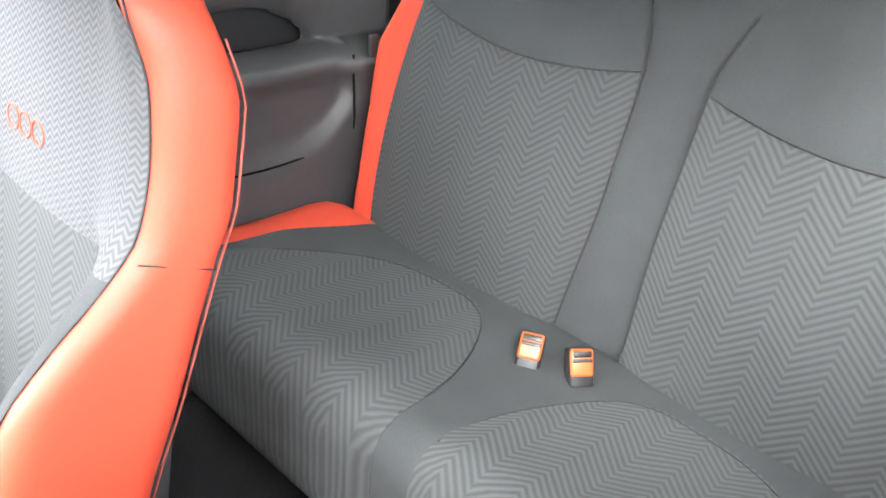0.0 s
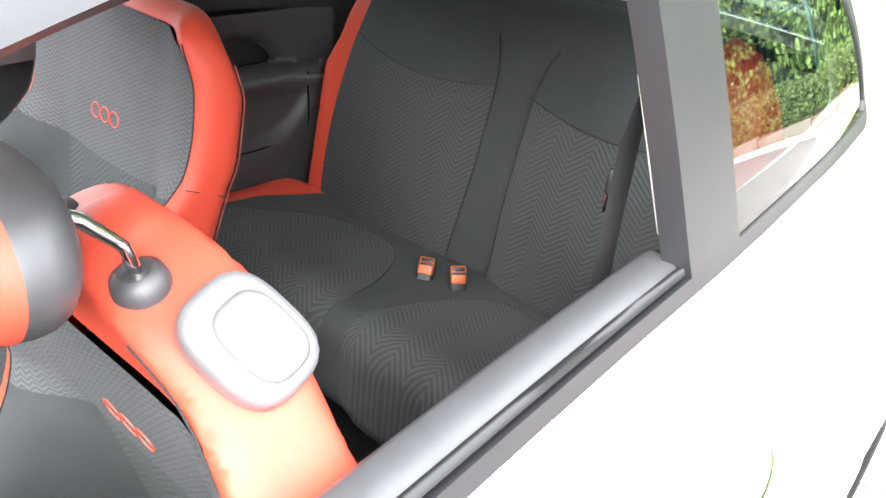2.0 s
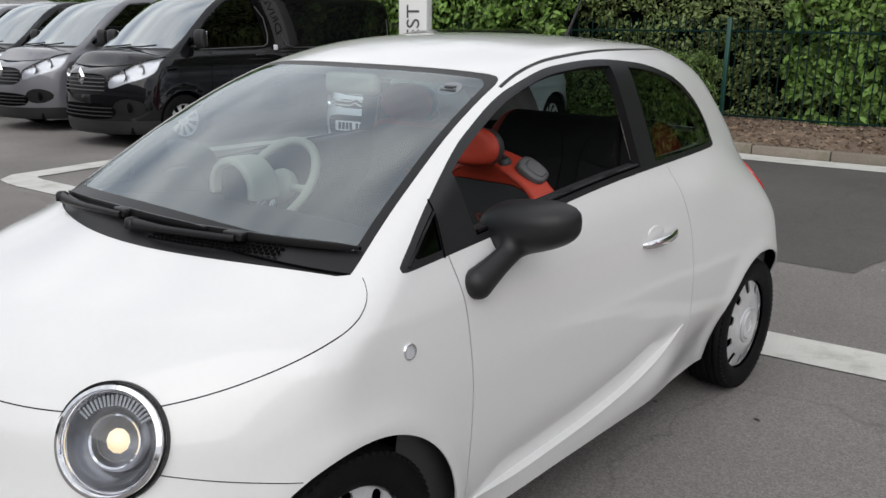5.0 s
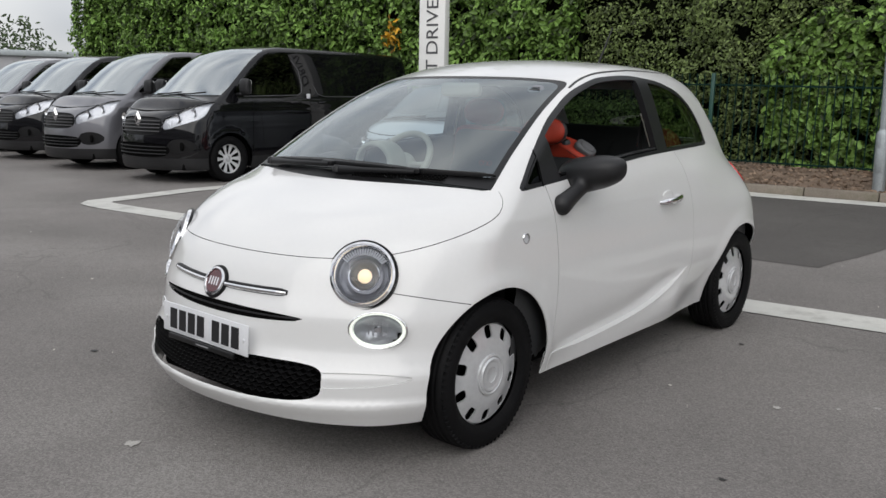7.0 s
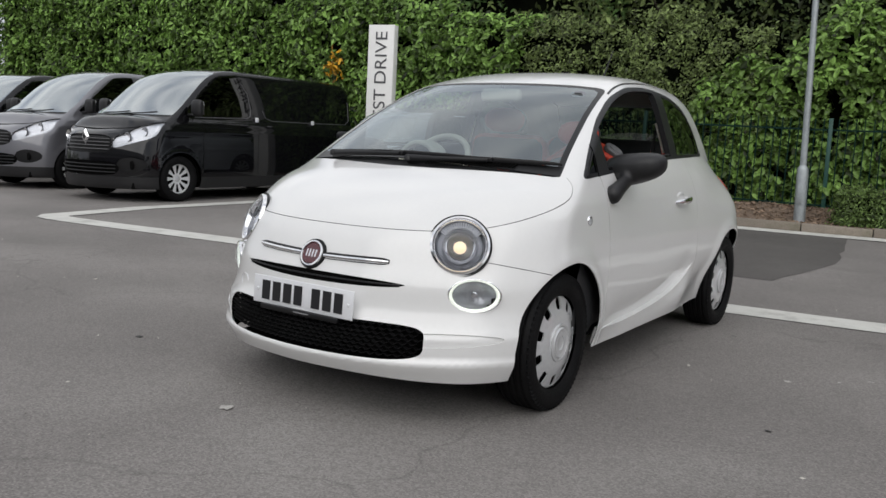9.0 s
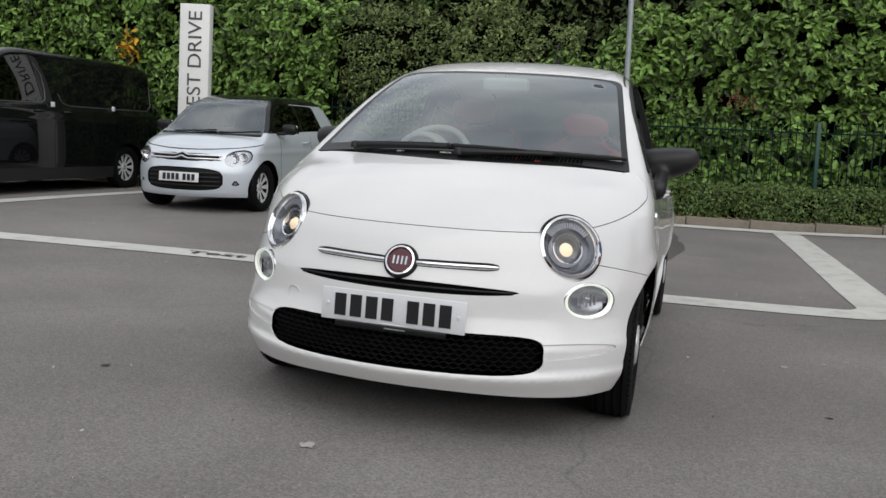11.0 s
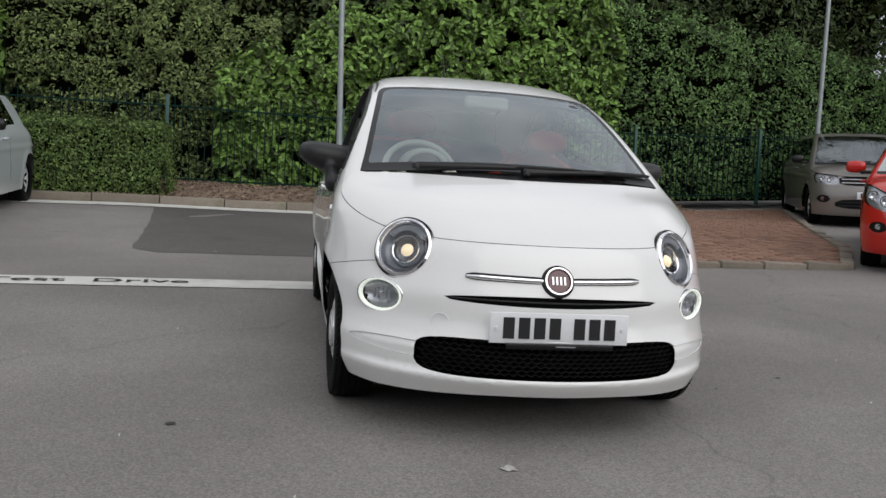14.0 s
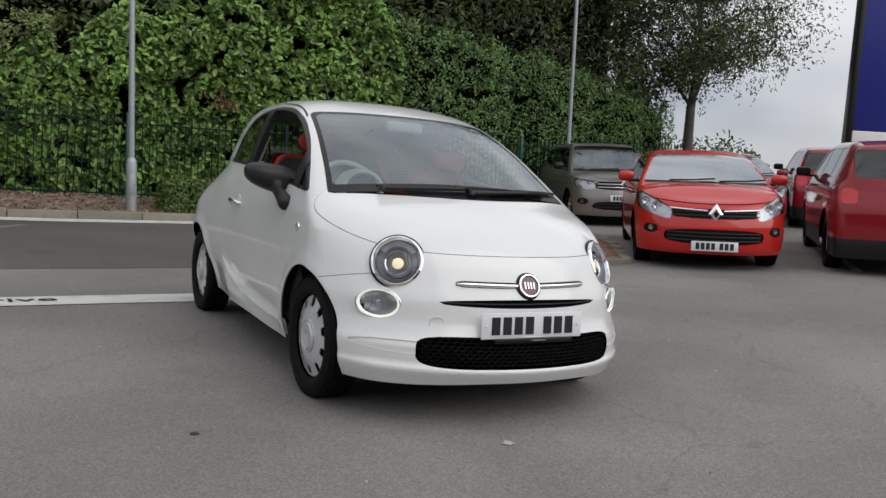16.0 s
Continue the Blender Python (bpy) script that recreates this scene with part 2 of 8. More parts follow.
def smax(a, b, k):
    h = np.clip(0.5 + 0.5 * (a - b) / k, 0, 1)
    return b * (1 - h) + a * h + k * h * (1 - h)


def smin(a, b, k):
    return -smax(-a, -b, k)


def step(a, b, x):
    u = np.clip((x - a) / (b - a), 0, 1)
    return u * u * (3 - 2 * u)


class Surf:
    """A sheet of faces with exact normals, which can be cut along the zero line of any function."""

    def __init__(self, V, N, faces):
        self.V, self.N, self.faces = V, N, faces

    def cut(self, f):
        val = np.asarray(f(self.V[:, 0], self.V[:, 1], self.V[:, 2], self.N), float)
        val = np.where(np.abs(val) < 1e-7, 1e-7, val)
        V, N, made = list(self.V), list(self.N), {}

        def between(a, b):
            key = (a, b) if a < b else (b, a)
            if key not in made:
                t = val[key[0]] / (val[key[0]] - val[key[1]])
                made[key] = len(V)
                V.append(V[key[0]] * (1 - t) + V[key[1]] * t)
                m = N[key[0]] * (1 - t) + N[key[1]] * t
                N.append(m / (np.linalg.norm(m) + 1e-9))
            return made[key]

        neg, pos = [], []
        low = (val < 0).tolist()
        for face in self.faces:
            s = [low[i] for i in face]
            if all(s):
                neg.append(face)
            elif not any(s):
                pos.append(face)
            else:
                a, b = [], []
                for i, j, si, sj in zip(face, face[1:] + face[:1], s, s[1:] + s[:1]):
                    (a if si else b).append(i)
                    if si != sj:
                        m = between(i, j)
                        a.append(m)
                        b.append(m)
                if len(a) > 2:
                    neg.append(tuple(a))
                if len(b) > 2:
                    pos.append(tuple(b))
        V, N = np.array(V), np.array(N)
        return Surf(V, N, neg), Surf(V, N, pos)

    def where(self, mask):
        """Splits off the faces all of whose corners satisfy mask(x, y, z, normals)."""
        ok = np.asarray(mask(self.V[:, 0], self.V[:, 1], self.V[:, 2], self.N)).tolist()
        a, b = [], []
        for f in self.faces:
            (a if all(ok[i] for i in f) else b).append(f)
        return Surf(self.V, self.N, a), Surf(self.V, self.N, b)

    def finer(self):
        """Each face split in four."""
        V, N, made, faces = list(self.V), list(self.N), {}, []

        def add(ids):
            key = tuple(sorted(ids))
            if key not in made:
                made[key] = len(V)
                V.append(sum(V[i] for i in ids) / len(ids))
                m = sum(N[i] for i in ids)
                N.append(m / (np.linalg.norm(m) + 1e-9))
            return made[key]

        for f in self.faces:
            c = add(f)
            mid = [add((a, b)) for a, b in zip(f, f[1:] + f[:1])]
            for k in range(len(f)):
                faces.append((f[k], mid[k], c, mid[k - 1]))
        return Surf(np.array(V), np.array(N), faces)

    def plus(self, other):
        """Joined with the rest of the same sheet, of which this was cut last."""
        return Surf(self.V, self.N, self.faces + other.faces)

    def region(self, mask, f):
        """Cuts along f inside the faces where mask holds: the part with f < 0, and all the rest."""
        sel, rest = self.where(mask)
        a, b = sel.cut(f)
        return a, b.plus(rest)

    def stripe(self, mask, f, w):
        """A strip of half width w along the zero line of f, and all the rest."""
        sel, rest = self.where(mask)
        a, b = sel.cut(lambda x, y, z, n: f(x, y, z, n) - w)
        rest = Surf(a.V, a.N, rest.faces + b.faces)
        c, d = a.cut(lambda x, y, z, n: -f(x, y, z, n) - w)
        return c, d.plus(rest)

    def moved(self, d):
        return Surf(self.V + self.N * d, self.N, self.faces)

    def mesh(self, name, thick=0.0):
        used = sorted({i for f in self.faces for i in f})
        index = {v: k for k, v in enumerate(used)}
        V, N = self.V[used], self.N[used]
        faces = [tuple(index[i] for i in f) for f in self.faces]
        n, m, rims = len(V), len(faces), []
        if thick:
            edges = {}
            for f in faces:
                for a, b in zip(f, f[1:] + f[:1]):
                    edges[(a, b)] = edges.get((a, b), 0) + 1
            rims = [(b, a, a + n, b + n) for a, b in edges if (b, a) not in edges]
            V = np.concatenate([V, V - N * thick])
            faces = faces + [tuple(i + n for i in reversed(f)) for f in faces[:m]] + rims
        me = bpy.data.meshes.new(name)
        me.from_pydata(V.tolist(), [], faces)
        loops = []
        for k, f in enumerate(faces):
            for i in f:
                loops.append(tuple(N[i]) if k < m else tuple(-N[i - n]) if k < 2 * m else (0.0, 0.0, 0.0))
        me.polygons.foreach_set("use_smooth", [k < (2 * m if thick else m) for k in range(len(faces))])
        if loops:
            me.normals_split_custom_set(loops)
        return me


def iso(F, lo, hi, h):
    """The zero surface of F in a box, as even quads that lie exactly on it."""
    lo, hi = np.array(lo, float), np.array(hi, float)
    n = np.ceil((hi - lo) / h).astype(int) + 1
    ax = [lo[k] + h * np.arange(n[k]) for k in range(3)]
    X, Y, Z = np.meshgrid(*ax, indexing="ij")
    val = F(X, Y, Z)
    ins = val < 0
    count = sum(ins[a:n[0] - 1 + a, b:n[1] - 1 + b, c:n[2] - 1 + c].astype(int) for a in (0, 1) for b in (0, 1) for c in (0, 1))
    I, J, K = np.nonzero((count > 0) & (count < 8))
    acc, num = np.zeros((len(I), 3)), np.zeros(len(I))
    for axis in range(3):
        for p in (0, 1):
            for q in (0, 1):
                o = [0, 0, 0]
                o[(axis + 1) % 3], o[(axis + 2) % 3] = p, q
                e = list(o)
                e[axis] = 1
                a, b = val[I + o[0], J + o[1], K + o[2]], val[I + e[0], J + e[1], K + e[2]]
                hit = (a < 0) != (b < 0)
                t = np.where(hit, a / np.where(hit, a - b, 1), 0)
                spot = np.stack([I + o[0], J + o[1], K + o[2]], -1).astype(float)
                spot[:, axis] += t
                acc += spot * hit[:, None]
                num += hit
    P = lo + h * acc / num[:, None]

    def slope(P, e=1e-4):
        g = np.empty_like(P)
        for k in range(3):
            d = np.zeros(3)
            d[k] = e
            g[:, k] = (F(*(P + d).T) - F(*(P - d).T)) / (2 * e)
        return g

    for _ in range(4):
        g = slope(P)
        move = -(F(*P.T) / ((g * g).sum(-1) + 1e-9))[:, None] * g
        P += np.clip(move, -h * 0.5, h * 0.5)
    g = slope(P, 0.002)
    N = g / (np.linalg.norm(g, axis=1)[:, None] + 1e-9)
    cell = -np.ones(n, int)
    cell[I, J, K] = np.arange(len(I))
    faces = []
    for axis in range(3):
        u, v = (axis + 1) % 3, (axis + 2) % 3
        a = ins.take(range(0, n[axis] - 1), axis)
        b = ins.take(range(1, n[axis]), axis)
        E = np.stack(np.nonzero(a != b), -1)
        E = E[(E[:, u] > 0) & (E[:, v] > 0)]
        first = a[tuple(E.T)]
        quad = []
        for du, dv in ((-1, -1), (0, -1), (0, 0), (-1, 0)):
            c = E.copy()
            c[:, u] += du
            c[:, v] += dv
            quad.append(cell[tuple(c.T)])
        quad = np.stack(quad, -1)
        quad[~first] = quad[~first][:, ::-1]
        quad = quad[(quad >= 0).all(1)]
        faces += [tuple(q) for q in quad.tolist()]
    return Surf(P, N, faces)


def block(sx, sy, sz, at=(0, 0, 0), bevel=0.0, seg=2, m=None):
    bm = bmesh.new()
    bmesh.ops.create_cube(bm, size=1, matrix=Matrix.LocRotScale(at, None, (sx, sy, sz)))
    if bevel:
        bmesh.ops.bevel(bm, geom=bm.edges[:], offset=bevel, segments=seg, profile=0.5, affect="EDGES")
    if m is not None:
        bm.transform(m)
    return smooth(bm, 50)


def lathe(profile, seg=48, axis="X", at=(0, 0, 0), close=False):
    """Turns (radius, along) pairs round an axis."""
    bm = bmesh.new()
    rings = []
    for r, a in profile:
        ring = []
        for k in range(seg):
            c, s = math.cos(2 * math.pi * k / seg) * r, math.sin(2 * math.pi * k / seg) * r
            ring.append(bm.verts.new({"X": (a, c, s), "Y": (c, a, s), "Z": (c, s, a)}[axis]))
        rings.append(ring)
    for r0, r1 in zip(rings, rings[1:] + (rings[:1] if close else [])):
        for k in range(seg):
            bm.faces.new((r0[k], r0[(k + 1) % seg], r1[(k + 1) % seg], r1[k]))
    bmesh.ops.remove_doubles(bm, verts=bm.verts[:], dist=1e-5)
    bmesh.ops.recalc_face_normals(bm, faces=bm.faces[:])
    bmesh.ops.translate(bm, verts=bm.verts[:], vec=at)
    return smooth(bm, 45)


def tube(points, radius, seg=10, cyclic=False, flat=1.0):
    """A round bar along points; radius may be a number or one per point."""
    pts = [Vector(p) for p in points]
    n = len(pts)
    rad = [radius] * n if isinstance(radius, (int, float)) else radius
    bm = bmesh.new()
    rings, up = [], None
    for i, p in enumerate(pts):
        a, b = pts[(i - 1) % n if cyclic else max(i - 1, 0)], pts[(i + 1) % n if cyclic else min(i + 1, n - 1)]
        d = (b - a).normalized()
        if up is None:
            up = d.cross(Vector((0, 0, 1)) if abs(d.z) < 0.9 else Vector((1, 0, 0))).normalized()
        up = (up - d * up.dot(d)).normalized()
        side = d.cross(up)
        rings.append([bm.verts.new(p + (up * math.cos(2 * math.pi * k / seg) * flat + side * math.sin(2 * math.pi * k / seg)) * rad[i]) for k in range(seg)])
    for r0, r1 in zip(rings, rings[1:] + (rings[:1] if cyclic else [])):
        for k in range(seg):
            bm.faces.new((r0[k], r0[(k + 1) % seg], r1[(k + 1) % seg], r1[k]))
    if not cyclic:
        bm.faces.new(rings[0][::-1])
        bm.faces.new(rings[-1])
    bmesh.ops.recalc_face_normals(bm, faces=bm.faces[:])
    return smooth(bm, 60)


def lettering(words, size, extrude=0.002, align="CENTER"):
    """The built-in font as a mesh, in the xy plane."""
    data = bpy.data.curves.new("lettering", "FONT")
    data.body, data.size, data.extrude, data.align_x, data.align_y = words, size, extrude, align, "CENTER"
    ob = bpy.data.objects.new("lettering", data)
    scene.collection.objects.link(ob)
    me = bpy.data.meshes.new_from_object(ob.evaluated_get(bpy.context.evaluated_depsgraph_get()))
    bpy.data.objects.remove(ob)
    return me

# ---- ground ----
def ground(x, y):
    """The yard is nearly flat: it rises a little towards one side and the kerb, and falls a little to the other side."""
    x = np.asarray(x, float)
    rise = (0.058 + 0.027 * step(-1.0, -3.5, x)) * step(3.5, 8.8, np.asarray(y, float)) * step(7.0, 4.0, x) * (1 - 0.8 * step(-5.5, -7.5, x))
    return rise + 0.05 * 0.5 * ((x - 2.2) + np.sqrt((x - 2.2) ** 2 + 0.8)) * step(60, 20, x) - 0.012 * 0.5 * ((-x - 3) + np.sqrt((x + 3) ** 2 + 0.5)) * step(60, 20, -x)


def sheet(xs, ys, lift=0.0, fn=None):
    X, Y = np.meshgrid(xs, ys, indexing="ij")
    Z = (fn or ground)(X, Y) + lift
    V = np.stack([X, Y, Z], -1).reshape(-1, 3)
    n, m = len(xs), len(ys)
    faces = [(i * m + j, (i + 1) * m + j, (i + 1) * m + j + 1, i * m + j + 1) for i in range(n - 1) for j in range(m - 1)]
    me = bpy.data.meshes.new("sheet")
    me.from_pydata(V.tolist(), [], faces)
    me.polygons.foreach_set("use_smooth", [True] * len(faces))
    return me


def asphalt(name, tone, stones=0.42):
    m = shader(name, (tone * 1.055, tone * 0.985, tone * 0.935), 0.88, vary=0.25, scale=0.55, fine=140, bump=0.55, bump_scale=330, spec=0.3, dirt=(tone * 1.6, tone * 1.55, tone * 1.45), dirt_amount=0.35, dirt_scale=0.5)
    n, l = m.node_tree.nodes, m.node_tree.links
    b = n["Principled BSDF"]
    co = n.new("ShaderNodeTexCoord")
    vor = n.new("ShaderNodeTexVoronoi")
    vor.inputs["Scale"].default_value = 150
    l.new(co.outputs["Object"], vor.inputs["Vector"])
    r = n.new("ShaderNodeMapRange")
    r.inputs["From Min"].default_value, r.inputs["From Max"].default_value = 0.0, 1.0
    r.inputs["To Min"].default_value, r.inputs["To Max"].default_value = 1 - stones * 0.5, 1 + stones * 0.6
    sep = n.new("ShaderNodeSeparateColor")
    l.new(vor.outputs["Color"], sep.inputs[0])
    l.new(sep.outputs[0], r.inputs["Value"])
    mul = n.new("ShaderNodeMix")
    mul.data_type, mul.blend_type = "RGBA", "MULTIPLY"
    mul.inputs[0].default_value = 1
    l.new(b.inputs["Base Color"].links[0].from_socket, mul.inputs[6])
    l.new(r.outputs["Result"], mul.inputs[7])
    # thin wandering cracks
    cr = n.new("ShaderNodeTexVoronoi")
    cr.feature = "DISTANCE_TO_EDGE"
    cr.inputs["Scale"].default_value = 0.3
    warp = n.new("ShaderNodeTexNoise")
    warp.inputs["Scale"].default_value, warp.inputs["Detail"].default_value = 1.7, 6
    l.new(co.outputs["Object"], warp.inputs["Vector"])
    ad = n.new("ShaderNodeMix")
    ad.data_type, ad.blend_type = "RGBA", "LINEAR_LIGHT"
    ad.inputs[0].default_value = 0.35
    l.new(co.outputs["Object"], ad.inputs[6])
    l.new(warp.outputs["Color"], ad.inputs[7])
    l.new(ad.outputs[2], cr.inputs["Vector"])
    cm = n.new("ShaderNodeMapRange")
    cm.inputs["From Min"].default_value, cm.inputs["From Max"].default_value = 0.0, 0.004
    cm.inputs["To Min"].default_value, cm.inputs["To Max"].default_value = 0.8, 1.0
    l.new(cr.outputs["Distance"], cm.inputs["Value"])
    m2 = n.new("ShaderNodeMix")
    m2.data_type, m2.blend_type = "RGBA", "MULTIPLY"
    m2.inputs[0].default_value = 1
    l.new(mul.outputs[2], m2.inputs[6])
    l.new(cm.outputs["Result"], m2.inputs[7])
    l.new(m2.outputs[2], b.inputs["Base Color"])
    return m


ASPHALT = asphalt("worn_asphalt", 0.19)
ASPHALT_DARK = asphalt("newer_dark_asphalt", 0.094)
LINE_PAINT = shader("worn_white_road_paint", (0.56, 0.555, 0.52), 0.7, vary=0.1, scale=3, fine=90, bump=0.3, bump_scale=300, dirt=(0.25, 0.24, 0.22), dirt_amount=0.55, dirt_scale=5)
CONCRETE = shader("kerb_concrete", (0.22, 0.19, 0.155), 0.9, vary=0.2, scale=4, fine=90, bump=0.5, bump_scale=160, rand=0.15, dirt=(0.085, 0.085, 0.05), dirt_amount=0.6, dirt_scale=4)
MULCH = shader("bark_mulch", (0.16, 0.115, 0.083), 0.95, vary=0.45, scale=8, fine=70, bump=1.0, bump_scale=60)
CHIP = shader("bark_chip", (0.21, 0.15, 0.105), 0.9, vary=0.2, island=0.55)
PAVER = shader("red_brown_block_paver", (0.235, 0.135, 0.095), 0.9, vary=0.15, scale=5, fine=120, bump=0.3, bump_scale=250, rand=0.28, dirt=(0.12, 0.10, 0.08), dirt_amount=0.45, dirt_scale=3)
SAND_JOINT = shader("paver_joint_sand", (0.07, 0.06, 0.045), 0.95, vary=0.3)

span = lambda a, b, s: np.arange(a, b + s / 2, s)
XS = np.concatenate([[-900, -400, -200, -100, -60, -40, -30], span(-24, -9, 1.0), span(-8, 8, 0.5), span(9, 24, 1.0), [30, 40, 60, 100, 200, 400, 900]])
YS = np.concatenate([[-900, -400, -200, -100, -60, -30], span(-20, 2, 2.0), span(2.5, 10, 0.5), span(12, 30, 2.0), [40, 60, 100, 200, 400, 900]])
tagged(part("ground", sheet(XS, YS), ASPHALT, None), "worn grey asphalt car park surface with fine cracks", "ground", kind="structure")


def outline_sheet(name, corners, lift, material, label, category, rough_edge=0.0, steps=14):
    """A thin flat patch over the ground inside a corner list."""
    pts = []
    for (x0, y0), (x1, y1) in zip(corners, corners[1:] + corners[:1]):
        k = max(1, int(math.hypot(x1 - x0, y1 - y0) * steps / 4))
        for i in range(k):
            t = i / k
            j = noise.noise((x0 + (x1 - x0) * t * 3.1, y0 + (y1 - y0) * t * 3.1, 3.3)) * rough_edge
            pts.append((x0 + (x1 - x0) * t + j, y0 + (y1 - y0) * t + j))
    bm = bmesh.new()
    bm.faces.new([bm.verts.new((x, y, float(ground(x, y)) + lift)) for x, y in pts])
    bmesh.ops.triangulate(bm, faces=bm.faces[:])
    return tagged(part(name, bm, material, None), label, category, kind="structure")


def ribbon(points, width, lift=0.006):
    """A painted strip along points."""
    pts = [Vector((x, y, 0)) for x, y in points]
    bm, rows = bmesh.new(), []
    dense = []
    for a, b in zip(pts, pts[1:]):
        k = max(1, int((b - a).length / 0.25))
        dense += [a + (b - a) * i / k for i in range(k)]
    dense.append(pts[-1])
    for i, p in enumerate(dense):
        d = (dense[min(i + 1, len(dense) - 1)] - dense[max(i - 1, 0)]).normalized()
        s = Vector((-d.y, d.x, 0))
        row = []
        for e in (-1, 1):
            w = width / 2 * (1 + 0.03 * noise.noise(p * 2.3 + Vector((0, 0, 9 * e))))
            q = p + s * e * w
            row.append(bm.verts.new((q.x, q.y, float(ground(q.x, q.y)) + lift)))
        rows.append(row)
    for a, b in zip(rows, rows[1:]):
        bm.faces.new((a[0], b[0], b[1], a[1]))
    bmesh.ops.recalc_face_normals(bm, faces=bm.faces[:])
    for f in bm.faces:
        if f.normal.z < 0:
            f.normal_flip()
    return bm


def arc(cx, cy, r, a0, a1, n=8):
    return [(cx + r * math.cos(radians(a0 + (a1 - a0) * k / n)), cy + r * math.sin(radians(a0 + (a1 - a0) * k / n))) for k in range(n + 1)]


# the bay: its front line, the sides, and the line along the kerb
FRONT = lambda x: 2.82 + (0.068 if x < 0 else 0.105) * x
KERB = lambda x: np.where(np.asarray(x) < -7.2, 9.45, 9.25 + 0.133 * np.asarray(x))
outline_sheet("asphalt_patch", [(-2.35, 4.5), (-2.1, 4.3), (-1.4, 4.35), (-0.2, 4.45), (0.6, 4.5), (0.85, 6.1), (0.55, 8.85), (-2.5, 8.45), (-2.75, 8.4), (-2.55, 6.8)], 0.003, ASPHALT_DARK, "darker newer asphalt patch in the bay", "asphalt patch", 0.035)
main_line = part("road_marking", ribbon([(-6.4, FRONT(-6.4)), (0.0, FRONT(0.0)), (2.03, FRONT(2.03))] + arc(1.93, FRONT(1.93) + 0.35, 0.36, -70, 0, 6) + [(2.26, 4.2), (2.24, 5.0), (2.19, 6.5), (2.14, 7.8), (2.10, 9.05)], 0.35), LINE_PAINT, None)
tagged(main_line, "wide worn white line round the parking bay", "road marking", kind="structure")
tagged(part("road_marking", ribbon([(-6.2, FRONT(-6.2))] + [(-6.55, FRONT(-6.55) + 0.01), (-6.78, FRONT(-6.78) + 0.06), (-6.92, FRONT(-6.9) + 0.19), (-6.97, 2.8), (-7.25, 4.0), (-7.27, 5.8), (-7.18, 8.0)], 0.34, 0.008), LINE_PAINT, None), "white side line of the bay with a rounded corner", "road marking", kind="structure")
tagged(part("road_marking", ribbon([(-7 + 0.4 * k, float(KERB(-7 + 0.4 * k)) - 0.29) for k in range(30)], 0.46, 0.009), LINE_PAINT, None), "white line painted along the kerb", "road marking", kind="structure")
words = part("road_lettering", lettering("Test  Drive", 0.30, 0.001), INK, None)
words.matrix_basis = pose(-2.33, FRONT(-2.33) - 0.0, float(ground(-2.33, 2.6)) + 0.012, 0, 0, 6.0) @ Matrix.Diagonal((0.98, 0.62, 1, 1))
tagged(words, "dark lettering reading Test Drive on the white line", "road lettering", kind="structure")
tagged(part("road_marking", ribbon([(7.0, 2.75), (7.5, 3.25), (9.0, 4.9)], 0.12), LINE_PAINT, None), "thin white bay line beyond the parked red car", "road marking", kind="structure")

# kerb stones, mulch bed
def kerb_run(p0, p1, parent, height=0.12, stone=0.915):
    a, b = Vector((*p0, 0)), Vector((*p1, 0))
    d, n = (b - a).normalized(), max(1, round((b - a).length / stone))
    length = (b - a).length / n
    me = bpy.data.meshes.new("kerb_stone")
    bm = block(length - 0.012, 0.125, height + 0.1, (0, 0, 0), 0.012, 2)
    bm.to_mesh(me)
    bm.free()
    me.materials.append(CONCRETE)
    for k in range(n):
        c = a + d * length * (k + 0.5)
        ob = new("kerb_stone", me)
        ob.parent = parent
        ob.matrix_basis = pose(c.x, c.y, float(ground(c.x, c.y)) + (height - 0.1) / 2 + random.uniform(-0.006, 0.006), 0, random.uniform(-0.5, 0.5), math.degrees(math.atan2(d.y, d.x)) + random.uniform(-0.4, 0.4))


kerb = thing("kerb", "weathered concrete kerb stones along the planting bed", "kerb", kind="structure")
kerb_run((-22, 9.47), (-7.14, 9.47), kerb)
kerb_run((-7.2, 9.40), (-7.2, 8.38), kerb)
kerb_run((-7.14, float(KERB(-7.14)) + 0.02), (5.15, float(KERB(5.15)) + 0.02), kerb)
FENCE = lambda x: 10.75 + 0.139 * x
bed_height = lambda X, Y: ground(X, Y) + 0.10 + 0.16 * step(0.1, 1.2, Y - KERB(X)) + 0.02 * np.sin(X * 5.1) * np.sin(Y * 7.3)
xs = sorted(list(span(-24, 5.5, 0.5)) + [-7.21, -7.19])
rows = []
for x in xs:
    for k in range(9):
        y = KERB(x) + 0.06 + (0.22 * k if k < 8 else 5.0)
        rows.append((x, y, float(bed_height(np.array(x), np.array(y)))))
me = bpy.data.meshes.new("bed")
me.from_pydata(rows, [], [(i * 9 + j, (i + 1) * 9 + j, (i + 1) * 9 + j + 1, i * 9 + j + 1) for i in range(len(xs) - 1) for j in range(8)])
tagged(part("planting_bed", me, MULCH, None), "brown bark mulch bed behind the kerb", "planting bed", kind="structure")


